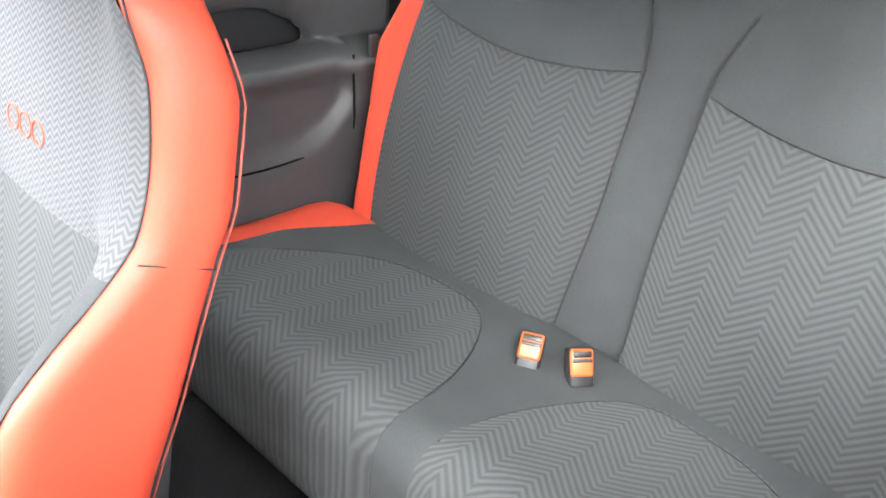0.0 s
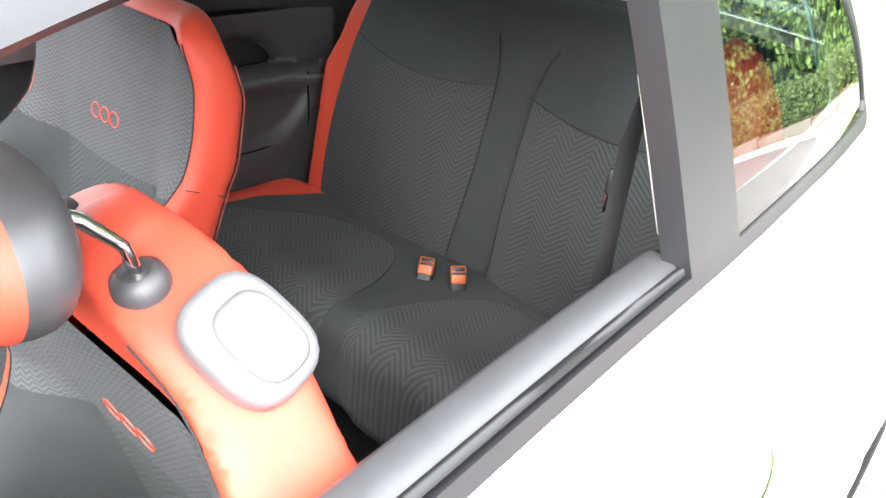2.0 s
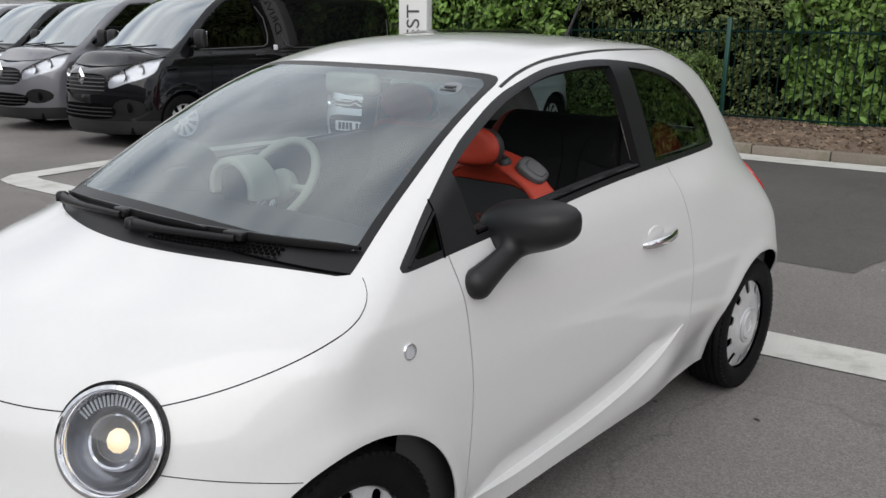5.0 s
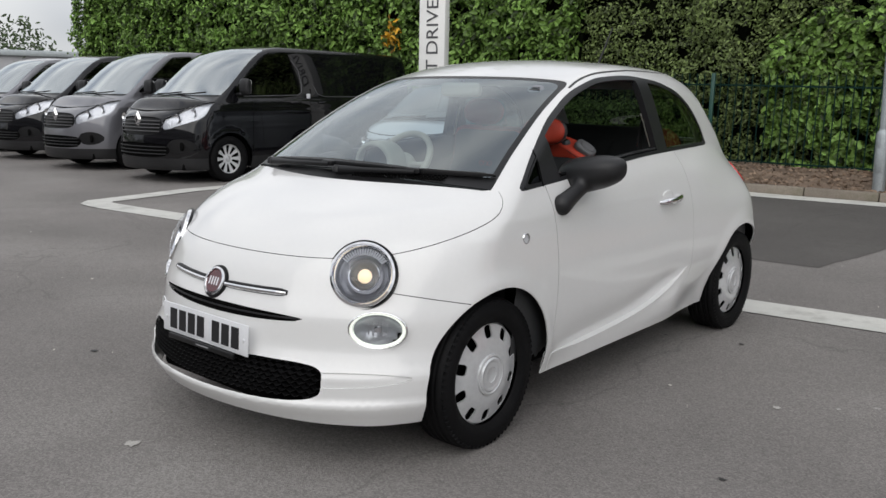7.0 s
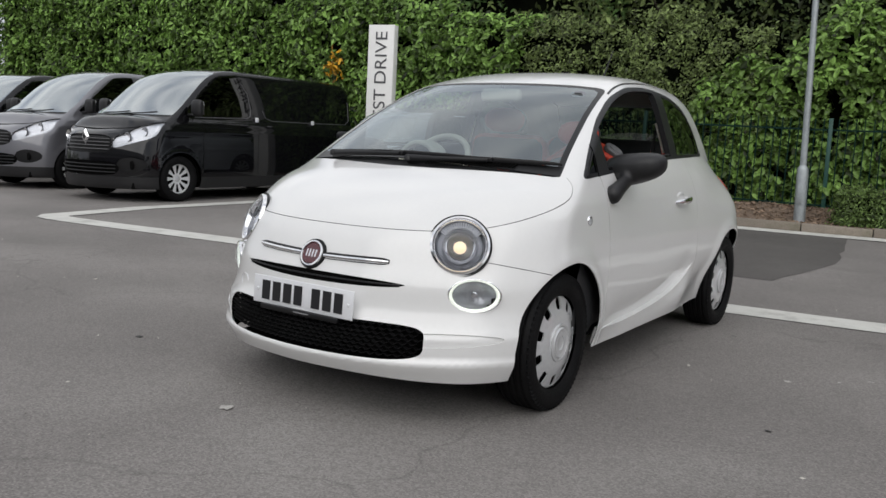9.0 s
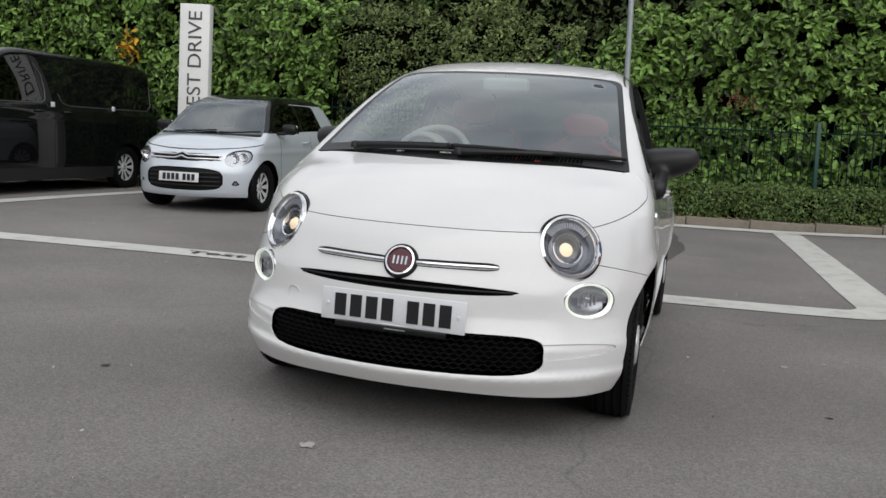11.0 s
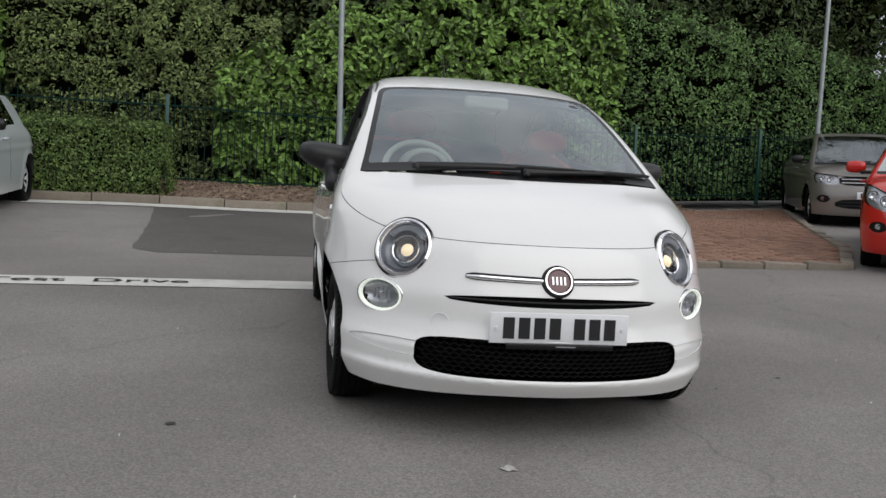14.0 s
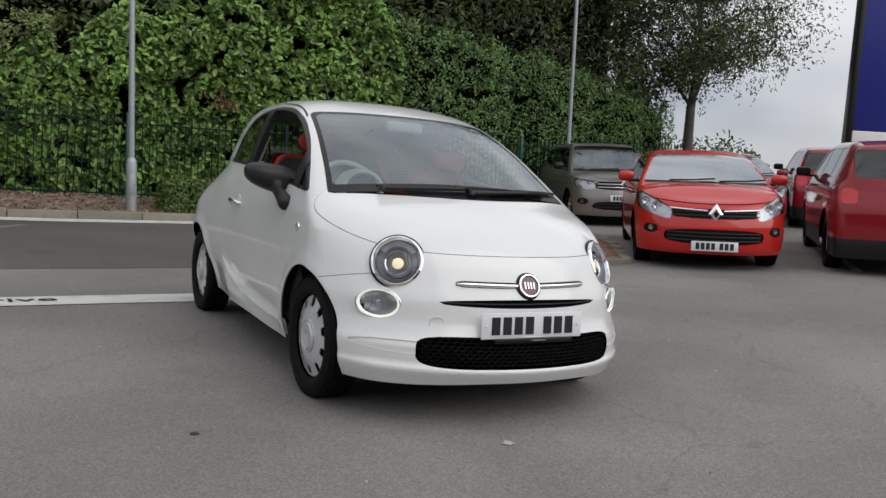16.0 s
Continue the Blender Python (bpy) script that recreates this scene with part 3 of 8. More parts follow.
def scatter(name, n, place, sizes, material, label, category, parent=None, seed=3):
    """Many small chips as one mesh."""
    rng = np.random.default_rng(seed)
    P = place(rng, n)
    u = rng.normal(size=(n, 3)) * (1, 1, 0.35)
    u /= np.linalg.norm(u, axis=1)[:, None]
    w = np.cross(u, rng.normal(size=(n, 3)))
    w /= np.linalg.norm(w, axis=1)[:, None]
    s = rng.uniform(*sizes, n)[:, None]
    V = np.stack([P - u * s, P + w * s * 0.4, P + u * s, P - w * s * 0.4], 1).reshape(-1, 3)
    me = bpy.data.meshes.new(name)
    me.from_pydata(V.tolist(), [], np.arange(4 * n).reshape(-1, 4).tolist())
    return tagged(part(name, me, material, parent), label, category, kind="stuff")


def bed_place(rng, n):
    x = rng.uniform(-9, 6, n)
    y = KERB(x) + 0.08 + rng.uniform(0, 1.5, n)
    return np.stack([x, y, bed_height(x, y) + 0.012], -1)


GRIT = shader("pale_grit", (0.42, 0.40, 0.36), 0.85, vary=0.3, island=0.4)
scatter("grit", 260, lambda rng, n: (lambda x, y: np.stack([x, y, ground(x, y) + 0.004], -1))(rng.uniform(-6, 6, n), rng.uniform(-4, 6, n)), (0.004, 0.012), GRIT, "small pale grit lying on the asphalt", "grit", seed=8)
PALE_SPOT = shader("dried_pale_spot", (0.40, 0.385, 0.36), 0.9, vary=0.25, scale=40, fine=200)
OIL = shader("dark_oil_stain", (0.03, 0.029, 0.028), 0.6, vary=0.3, scale=8, fine=60)


def ground_spot(x, y, r, material, label, seed):
    pts = []
    for k in range(22):
        a = 2 * math.pi * k / 22
        q = r * (0.75 + 0.55 * noise.noise((math.cos(a) * 1.7, math.sin(a) * 1.7, seed)))
        pts.append((x + q * math.cos(a) * 1.3, y + q * math.sin(a)))
    bm = bmesh.new()
    bm.faces.new([bm.verts.new((px, py, float(ground(px, py)) + 0.0045)) for px, py in pts])
    return tagged(part("ground_stain", bm, material, None), label, "stain", kind="structure")


for k, (x, y, r) in enumerate(((-0.20, -0.89, 0.030), (1.444, 1.16, 0.018), (1.65, 1.32, 0.012), (1.77, 1.44, 0.012))):
    ground_spot(x, y, r, PALE_SPOT, "small dried pale spot on the asphalt", 3.0 * k)
for k, (x, y, r) in enumerate(((-1.37, -0.43, 0.022), (-0.23, 6.13, 0.06), (-0.27, 5.7, 0.10), (0.96, 2.0, 0.015), (0.58, 1.88, 0.012), (1.55, 0.32, 0.015))):
    ground_spot(x, y, r, OIL, "dark oil stain on the asphalt", 40 + 3.0 * k)
scatter("bark_chips", 9000, bed_place, (0.015, 0.045), CHIP, "loose brown bark chips on the bed", "bark chips")

# ---- green railing fence ----
FENCE_GREEN = shader("dark_green_fence_paint", (0.005, 0.022, 0.017), 0.8, vary=0.12, scale=4, spec=0.12)
POST_GREEN = shader("green_fence_post_paint", (0.012, 0.060, 0.046), 0.45, vary=0.12, scale=4)
bar_me = bpy.data.meshes.new("bar")
bm = tube([(0, 0, 0), (0, 0, 1.36)], 0.009, 6)
bm.to_mesh(bar_me)
bm.free()
bar_me.materials.append(FENCE_GREEN)


def fence_panel(x0, x1, bars):
    z0 = float(ground(x0, 10.5)) + 0.24
    f = thing("fence_panel", "dark green steel railing panel with upright bars", "fence", "railing fence along the bed", at=(x0, FENCE(x0), z0), turn=math.degrees(math.atan(0.139)))
    f.matrix_basis = f.matrix_basis @ pose(0, 0, 0, 0, math.degrees(math.atan2(-(float(ground(x1, 10.5)) - float(ground(x0, 10.5))), x1 - x0)), 0)
    L = (x1 - x0) * math.hypot(1, 0.139)
    part("post", block(0.06, 0.06, 1.475, (0, 0, 0.6275), 0.006), POST_GREEN, f, "square green post")
    for z in (0.06, 1.19):
        part("rail", block(L - 0.06, 0.010, 0.026, (L / 2, 0, z), 0.003), FENCE_GREEN, f)
    if bars:
        n = int(L / 0.115)
        for k in range(1, n):
            b = new("bar", bar_me)
            b.parent = f
            b.matrix_basis = pose(k * L / n, 0, 0, random.uniform(-0.3, 0.3), random.uniform(-0.3, 0.3), 0)
    else:
        bm = bmesh.new()
        n = int(L / 0.115)
        for k in range(1, n):
            bmesh.ops.create_cube(bm, size=1, matrix=Matrix.LocRotScale((k * L / n, 0, 0.68), None, (0.016, 0.016, 1.36)))
        tagged(part("bar", bm, FENCE_GREEN, f), kind="stuff")


for k in range(-2, 6):
    fence_panel(-2.88 + 2.757 * k, -2.88 + 2.757 * (k + 1), -2 <= k <= 2)

# ---- leaves ----
def leaf_mesh(name, P, D, size, seed=1, droop=0.35, narrow=0.42):
    """Folded oval leaves at P that face about D; each leaf is its own island."""
    rng = np.random.default_rng(seed)
    n = len(P)
    D = D + rng.normal(size=(n, 3)) * 0.55
    D /= np.linalg.norm(D, axis=1)[:, None]
    down = np.tile((0.0, 0.0, -1.0), (n, 1)) * droop + rng.normal(size=(n, 3)) * 0.6
    t = down - D * (down * D).sum(1)[:, None]
    t /= np.linalg.norm(t, axis=1)[:, None] + 1e-9
    s = np.cross(D, t)
    L = (size * rng.uniform(0.6, 1.3, n))[:, None]
    W = L * narrow
    base, tip = P - t * L * 0.5, P + t * L * 0.5 - D * L * 0.12
    rise = D * L * 0.10
    V = np.stack([base, P - t * L * 0.22 + s * W * 0.42 + rise, P + t * L * 0.2 + s * W * 0.38 + rise * 0.8, tip, P + t * L * 0.2 - s * W * 0.38 + rise * 0.8, P - t * L * 0.22 - s * W * 0.42 + rise], 1).reshape(-1, 3)
    i = np.arange(n)[:, None] * 6
    F = np.concatenate([i + np.array([[0, 1, 2, 3]]), i + np.array([[0, 3, 4, 5]])], 0)
    me = bpy.data.meshes.new(name)
    me.vertices.add(len(V))
    me.vertices.foreach_set("co", V.ravel())
    me.loops.add(F.size)
    me.loops.foreach_set("vertex_index", F.ravel().astype(np.int32))
    me.polygons.add(len(F))
    me.polygons.foreach_set("loop_start", (np.arange(len(F)) * 4).astype(np.int32))
    me.update(calc_edges=True)
    return me


def leafy(name, color, island=0.72, rough=0.36, light=0.25):
    m = shader(name, color, rough, vary=0.2, scale=0.7, fine=30, island=island, spec=0.3)
    n, l = m.node_tree.nodes, m.node_tree.links
    b = n["Principled BSDF"]
    out = n["Material Output"]
    tr = n.new("ShaderNodeBsdfTranslucent")
    mix = n.new("ShaderNodeMixShader")
    mix.inputs[0].default_value = light
    l.new(b.inputs["Base Color"].links[0].from_socket, tr.inputs["Color"])
    l.new(b.outputs[0], mix.inputs[1])
    l.new(tr.outputs[0], mix.inputs[2])
    l.new(mix.outputs[0], out.inputs["Surface"])
    return m


IVY = leafy("bright_laurel_leaf", (0.155, 0.258, 0.060), 0.95)
IVY_DEEP = leafy("deep_ivy_leaf", (0.122, 0.212, 0.066), 0.9)
SHRUB = leafy("olive_shrub_leaf", (0.158, 0.208, 0.072), 0.9)
BOX = leafy("clipped_box_leaf", (0.118, 0.178, 0.052), 0.85)
DARK_TREE = leafy("dark_tree_leaf", (0.09, 0.13, 0.052))
BIRCH = leafy("birch_leaf", (0.080, 0.116, 0.043), 0.72, 0.5, 0.12)
YELLOW_LEAF = leafy("yellow_autumn_leaf", (0.55, 0.30, 0.02))
BROWN_LEAF = leafy("withered_brown_leaf", (0.16, 0.08, 0.035))
# Near-black, so the shade deep in a hedge is put into the colour.
HEDGE_CORE = shader("painted_shade_inside_hedge", (0.004, 0.005, 0.003), 0.95, vary=0.5, scale=3, fine=30, spec=0.0)
BARK = shader("grey_brown_bark", (0.10, 0.085, 0.07), 0.9, vary=0.4, scale=6, fine=50, bump=0.8, bump_scale=40)


def bulge(x, z, seed):
    v = np.array([noise.noise(Vector((a * 0.9, b * 0.9, seed))) + 0.5 * noise.noise(Vector((a * 2.6, b * 2.6, seed + 4))) for a, b in zip(x, z)])
    return v


def hedge_wall(name, x0, x1, front, z0, top, leaves, size, material, label, seed, depth=0.9, amp=0.34, inner=0.5, narrow=0.52):
    """A standing wall of leaves: front(x) gives its face, top(x) its height."""
    rng = np.random.default_rng(seed)
    h = thing(name, label, "hedge")
    x = rng.uniform(x0, x1, leaves)
    g = ground(x, 10)
    T = top(x) + 0.35 * bulge(x * 1.7, x * 0 + seed, seed)
    z = z0 + (T - z0) * rng.uniform(0, 1, leaves) ** 0.92
    b = bulge(x, z, seed)
    y = front(x) - amp * b + inner * rng.uniform(0, 1, leaves) ** 1.5 - 0.10 * np.array([noise.noise(Vector((p * 4.6, q * 4.6, seed + 2.0))) for p, q in zip(x, z)])
    thin = np.array([noise.noise(Vector((p * 3.4, q * 3.4, seed + 9.0))) for p, q in zip(x, z)])
    keep = thin > -0.42 + 0.3 * rng.random(leaves)
    x, y, z, g, T = x[keep], y[keep], z[keep], g[keep], T[keep]
    leaves = len(x)
    over = np.clip((z - (T - 0.6)) / 0.6, 0, 1)
    y += over ** 2 * depth * rng.uniform(0.2, 1.0, leaves)
    D = np.stack([-0.13 + 0 * x, -1 + 0 * x, 0.45 + 0.9 * over], -1)
    part("leaves", leaf_mesh("leaves", np.stack([x, y, z + g], -1), D, size, seed, narrow=narrow, droop=0.22), material, h)
    # near-black sheet behind the leaves, painted as the dark between them
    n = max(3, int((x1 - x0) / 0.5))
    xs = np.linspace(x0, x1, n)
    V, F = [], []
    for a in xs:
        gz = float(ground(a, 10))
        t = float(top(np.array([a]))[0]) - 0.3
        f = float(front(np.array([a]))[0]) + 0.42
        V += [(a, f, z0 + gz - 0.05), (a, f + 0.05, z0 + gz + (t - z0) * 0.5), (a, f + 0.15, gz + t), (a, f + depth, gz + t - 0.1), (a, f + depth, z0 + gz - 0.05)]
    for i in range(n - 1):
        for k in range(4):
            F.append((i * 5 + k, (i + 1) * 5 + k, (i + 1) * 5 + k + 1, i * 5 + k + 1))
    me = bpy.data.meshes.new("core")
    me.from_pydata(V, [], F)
    part("shade_core", me, HEDGE_CORE, h)
    return h


def flat(v):
    return lambda x: np.zeros_like(x) + v


def tops(*keys):
    c = curve(*keys)
    return lambda x: c(x)


behind = lambda d: (lambda x: FENCE(x) + d)
hedge_wall("laurel_hedge", -2.2, 5.1, behind(0.16), 0.2, tops((-2.2, 2.2), (0, 3.4), (2, 4.4), (4.2, 4.6), (5.1, 3.4)), 30000, 0.135, IVY, "tall bright green laurel hedge growing through the railings", 11, amp=0.26)
hedge_wall("shrub_border", -5.6, -1.2, behind(0.30), 0.2, tops((-5.6, 3.2), (-3, 3.3), (-0.6, 3.0)), 22000, 0.07, SHRUB, "olive green mixed shrubs behind the railings", 12, amp=0.45)
hedge_wall("laurel_hedge", -20.3, -5.2, lambda x: 9.75 + 0.06 * (x + 6), 0.1, tops((-20.3, 4.7), (-17, 4.6), (-9, 3.9), (-5.2, 3.2)), 52000, 0.135, IVY, "long laurel hedge behind the parked vans", 13)
hedge_wall("ivy_hedge", 4.5, 13.5, behind(0.35), 0.2, tops((4.5, 4.2), (8, 3.6), (11, 3.2), (13.5, 2.6)), 27000, 0.075, IVY_DEEP, "dark small-leaved ivy hedge", 14)

hedge_wall("tree_belt", -19.6, -4, lambda x: 11.6 + 0.06 * (x + 6), 0.5, tops((-19.6, 5.6), (-17, 6.3), (-12, 6.0), (-4, 6.2)), 22000, 0.16, IVY_DEEP, "belt of leafy trees above the long hedge", 15, amp=0.9, inner=1.2)
hedge_wall("tree_belt", -5.5, 5.5, behind(1.5), 0.5, tops((-5.5, 6.0), (0, 6.4), (3, 6.6), (5.5, 6.2)), 20000, 0.13, SHRUB, "belt of olive green trees above the shrubs", 16, amp=0.9, inner=1.2)
hedge_wall("tree_belt", 4.5, 12.2, behind(1.4), 0.5, tops((4.5, 6.4), (8, 6.8), (10.5, 6.6), (12.2, 6.2)), 20000, 0.11, BIRCH, "belt of dark thin-leaved trees beside the yard", 17, amp=0.8, inner=1.4)


def clipped_hedge(x0, x1, height, depth, label, leaves, seed, gap=0.22):
    rng = np.random.default_rng(seed)
    h = thing("box_hedge", label, "hedge")
    face = rng.integers(0, 10, leaves)
    x = rng.uniform(x0, x1, leaves)
    v = rng.uniform(0, 1, leaves)
    w = rng.uniform(0, 1, leaves)
    y = np.where(face < 6, 0.0, w * depth)
    z = np.where(face < 6, v * height, np.where(face < 9, height, v * height))
    end = face == 9
    x = np.where(end, np.where(w < 0.5, x0, x1), x)
    y = np.where(end, rng.uniform(0, 1, leaves) * depth, y)
    b = bulge(x * 2, z * 2 + y, seed) * 0.12 + rng.normal(size=leaves) * 0.035
    D = np.where((face < 6)[:, None], (-0.13, -1.0, 0.3), np.where(end[:, None], (1.0, -0.2, 0.3), (0.0, -0.3, 1.0)))
    P = np.stack([x, KERB(x) + gap + y, ground(x, 9) + 0.10 + z], -1) + D * b[:, None]
    part("leaves", leaf_mesh("leaves", P, D.astype(float), 0.052, seed, narrow=0.5), BOX, h)
    xm, L = (x0 + x1) / 2, x1 - x0
    # near-black block that paints the shade within the clipped leaves
    core = part("shade_core", block(L - 0.1, depth - 0.1, height - 0.06, (0, 0, 0)), HEDGE_CORE, h)
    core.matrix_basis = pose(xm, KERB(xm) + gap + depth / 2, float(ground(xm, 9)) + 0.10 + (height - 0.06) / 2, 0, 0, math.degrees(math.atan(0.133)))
    return h


clipped_hedge(-7.1, -2.75, 0.98, 0.75, "neatly clipped box hedge beside the kerb", 26000, 21)
clipped_hedge(0.25, 4.25, 0.46, 0.6, "low rough box hedge along the kerb", 14000, 22)
clipped_hedge(4.2, 5.0, 0.72, 0.7, "taller clipped end block of the low hedge", 6000, 23)


# ---- trees ----
def tree(name, at, height, spread, crown_low, leaves, size, material, label, seed, gaps=0.35, trunk=0.14):
    rng = np.random.default_rng(seed)
    t = thing(name, label, "tree", at=at)
    pts = [(0.10 * math.sin(k * 1.3 + seed) * k / 8, 0.10 * math.cos(k * 1.7 + seed) * k / 8, height * 0.85 * k / 8) for k in range(9)]
    bm = tube(pts, [trunk * (1 - 0.85 * k / 8) for k in range(9)], 9)
    tips = []
    for k in range(16):
        u = crown_low + (0.92 - crown_low) * k / 15
        i = min(int(u / 0.85 * 8), 7)
        s = Vector(pts[i])
        a = k * 2.4 + seed
        reach = spread * math.sin(math.pi * min(1, 0.25 + 0.75 * (1 - u))) * (0.75 + 0.4 * rng.random())
        e = s + Vector((math.cos(a) * reach, math.sin(a) * reach, height * (0.10 + 0.12 * rng.random())))
        mid = (s + e) / 2 + Vector((0, 0, 0.12 * reach))
        q = tube([s, mid, e], [trunk * 0.32, trunk * 0.2, trunk * 0.06], 6)
        me = bpy.data.meshes.new("limb")
        q.to_mesh(me)
        q.free()
        bm.from_mesh(me)
        tips += [(mid, 0.5 * reach), (e, 0.6 * reach), ((mid + e) / 2, 0.55 * reach), (s + (mid - s) * 0.6 + Vector((0, 0, 0.2)), 0.5 * reach)]
    part("trunk", bm, BARK, t)
    C = np.array([tuple(c) for c, _ in tips])
    R = np.array([max(r, 0.3) for _, r in tips])
    pick = rng.integers(0, len(C), leaves)
    d = rng.normal(size=(leaves, 3))
    d /= np.linalg.norm(d, axis=1)[:, None]
    rad = R[pick] * rng.uniform(0.35, 1.0, leaves) ** (gaps)
    P = C[pick] + d * rad[:, None] * (1, 1, 0.75)
    keep = np.array([noise.noise(Vector((p[0] * 1.4, p[1] * 1.4, p[2] * 1.4 + seed))) > -0.18 for p in P])
    P, d = P[keep], d[keep]
    part("crown", leaf_mesh("crown", P, d * 0.5 + np.array((0, 0, 0.6)), size, seed), material, t)
    return t


TREES = ((-10.5, 13.6, 7.5, 2.6, IVY_DEEP), (-14.5, 14.0, 7.0, 2.6, DARK_TREE), (-6.0, 13.4, 7.5, 2.6, SHRUB), (-3.4, 13.2, 7.0, 2.3, SHRUB), (-1.0, 13.6, 8.0, 2.4, DARK_TREE), (2.2, 14.2, 9.0, 2.8, IVY_DEEP), (5.6, 14.0, 8.5, 2.5, DARK_TREE), (8.2, 14.4, 9.0, 2.5, BIRCH), (10.6, 14.6, 9.0, 2.4, BIRCH), (-19, 15, 6.0, 2.4, DARK_TREE), (12.6, 14.2, 8.5, 2.2, BIRCH))
for k, (x, y, h, s, m) in enumerate(TREES):
    tree("tree", (x, y, float(ground(x, y)) + 0.1), h, s, 0.16, 15000, 0.15, m, "leafy tree standing behind the hedge", 40 + k)
birch = tree("birch_tree", (14.2, 13.2, 0.5), 8.5, 2.3, 0.36, 36000, 0.10, BIRCH, "slender birch with drooping thin foliage against the sky", 71, gaps=0.8, trunk=0.17)
rng = np.random.default_rng(72)
hang = []
for k in range(190):
    a, r = rng.uniform(0, 2 * math.pi), 2.2 * math.sqrt(rng.uniform(0.05, 1))
    top = rng.uniform(4.0, 7.4)
    n = rng.integers(25, 60)
    s = np.sort(rng.uniform(0, 1, n))
    q = np.stack([r * math.cos(a) + 0.15 * np.sin(s * 4 + k), r * math.sin(a) + 0.15 * np.cos(s * 3 + k), top - s * rng.uniform(0.7, 1.7)], -1) + rng.normal(size=(n, 3)) * 0.07
    hang.append(q)
hang = np.concatenate(hang)
hanging = part("drooping_foliage", leaf_mesh("twigs", hang, rng.normal(size=hang.shape) * 0.5 + np.array((0, -0.5, 0.3)), 0.09, 73, droop=1.5), BIRCH, birch)
tagged(hanging, kind="stuff")
rng = np.random.default_rng(5)
spot = part("yellow_leaves", leaf_mesh("yellow", np.array((-8.8, 9.42, 2.35)) + rng.normal(size=(60, 3)) * (0.10, 0.05, 0.16), np.tile((0.2, -1.0, 0.3), (60, 1)), 0.12, 6), YELLOW_LEAF, None)
tagged(spot, "cluster of yellowed leaves in the laurel hedge", "leaves", kind="stuff")
spot = part("brown_leaves", leaf_mesh("brown", np.array((1.35, FENCE(1.35) - 0.2, 1.95)) + rng.normal(size=(50, 3)) * (0.12, 0.05, 0.07), np.tile((-0.1, -1.0, 0.3), (50, 1)), 0.09, 7), BROWN_LEAF, None)
tagged(spot, "withered brown leaves in the hedge", "leaves", kind="stuff")

# ---- distance ----
FAR_WOOD = leafy("far_woodland_leaf", (0.05, 0.075, 0.03))
rng = np.random.default_rng(9)
n = 110000
ang = rng.uniform(radians(-170), radians(60), n)
dist = rng.uniform(70, 110, n)
P = np.stack([dist * np.sin(-ang) * -1, dist * np.cos(ang), rng.uniform(0, 1, n) ** 1.5 * (4.6 + 1.8 * np.sin(ang * 19) + 1.2 * np.sin(ang * 47)) + 0.3], -1)
P[:, 2] = np.abs(P[:, 2])
tagged(part("far_woods", leaf_mesh("woods", P, np.stack([-np.sin(ang), -np.cos(ang), 0.5 + 0 * ang], -1), 0.45, 10), FAR_WOOD, None), "distant line of trees and fields beyond the yard", "woods", kind="stuff")

# ---- the small white hatchback ----
F_WIDE = curve((-0.8, 0.735), (-0.35, 0.785), (0.0, 0.812), (0.45, 0.800), (0.9, 0.792), (1.5, 0.792), (2.0, 0.799), (2.3, 0.801), (2.6, 0.772), (2.85, 0.71))
F_SIDE = curve((0.12, -0.13), (0.20, -0.058), (0.27, -0.024), (0.34, -0.009), (0.5, 0.0), (0.62, -0.001), (0.76, -0.014), (0.86, -0.034), (0.95, -0.06), (1.05, -0.105), (1.2, -0.2))
F_NOSE = curve((0.10, -0.62), (0.20, -0.70), (0.28, -0.742), (0.35, -0.742), (0.40, -0.712), (0.455, -0.690), (0.54, -0.676), (0.62, -0.642), (0.70, -0.605), (0.78, -0.55), (0.90, -0.42), (1.2, 0.0))
F_HOOD = curve((-0.75, 0.66), (-0.6, 0.765), (-0.45, 0.838), (-0.25, 0.915), (-0.05, 0.975), (0.15, 1.022), (0.5, 1.065), (1.0, 1.10), (1.5, 1.12), (1.9, 1.09), (2.1, 1.06), (2.4, 0.985), (2.6, 0.90), (2.8, 0.76))
F_TAIL = curve((0.1, 2.70), (0.25, 2.78), (0.45, 2.81), (0.62, 2.79), (0.8, 2.72), (1.0, 2.62), (1.2, 2.5))
C_WIDE = curve((-0.1, 0.76), (0.2, 0.748), (0.7, 0.727), (1.4, 0.716), (1.8, 0.693), (2.1, 0.657), (2.45, 0.60), (2.75, 0.50))
C_LEAN = curve((0.85, 0.03), (0.96, 0.0), (1.05, -0.029), (1.2, -0.075), (1.37, -0.136), (1.5, -0.21))
C_SCREEN = curve((0.80, -0.36), (0.97, -0.08), (1.1, 0.14), (1.25, 0.42), (1.373, 0.695), (1.43, 0.86), (1.5, 1.1))
C_ROOF = curve((0.3, 1.28), (0.6, 1.385), (0.8, 1.435), (1.1, 1.474), (1.4, 1.486), (1.8, 1.474), (2.1, 1.436), (2.4, 1.362), (2.7, 1.22))
C_HATCH = curve((0.85, 2.74), (1.05, 2.65), (1.2, 2.49), (1.35, 2.29), (1.43, 2.10), (1.5, 1.9))
SWOOSH = curve((0.3, 0.285), (0.6, 0.292), (0.9, 0.307), (1.2, 0.340), (1.36, 0.375), (1.54, 0.435), (1.66, 0.50))


def scoop(y, z):
    """How far the door is pressed in along the crease above the sill."""
    return 0.021 * np.exp(-((z - SWOOSH(y)) / 0.075) ** 2) * step(0.36, 0.62, y) * step(1.63, 1.38, y)


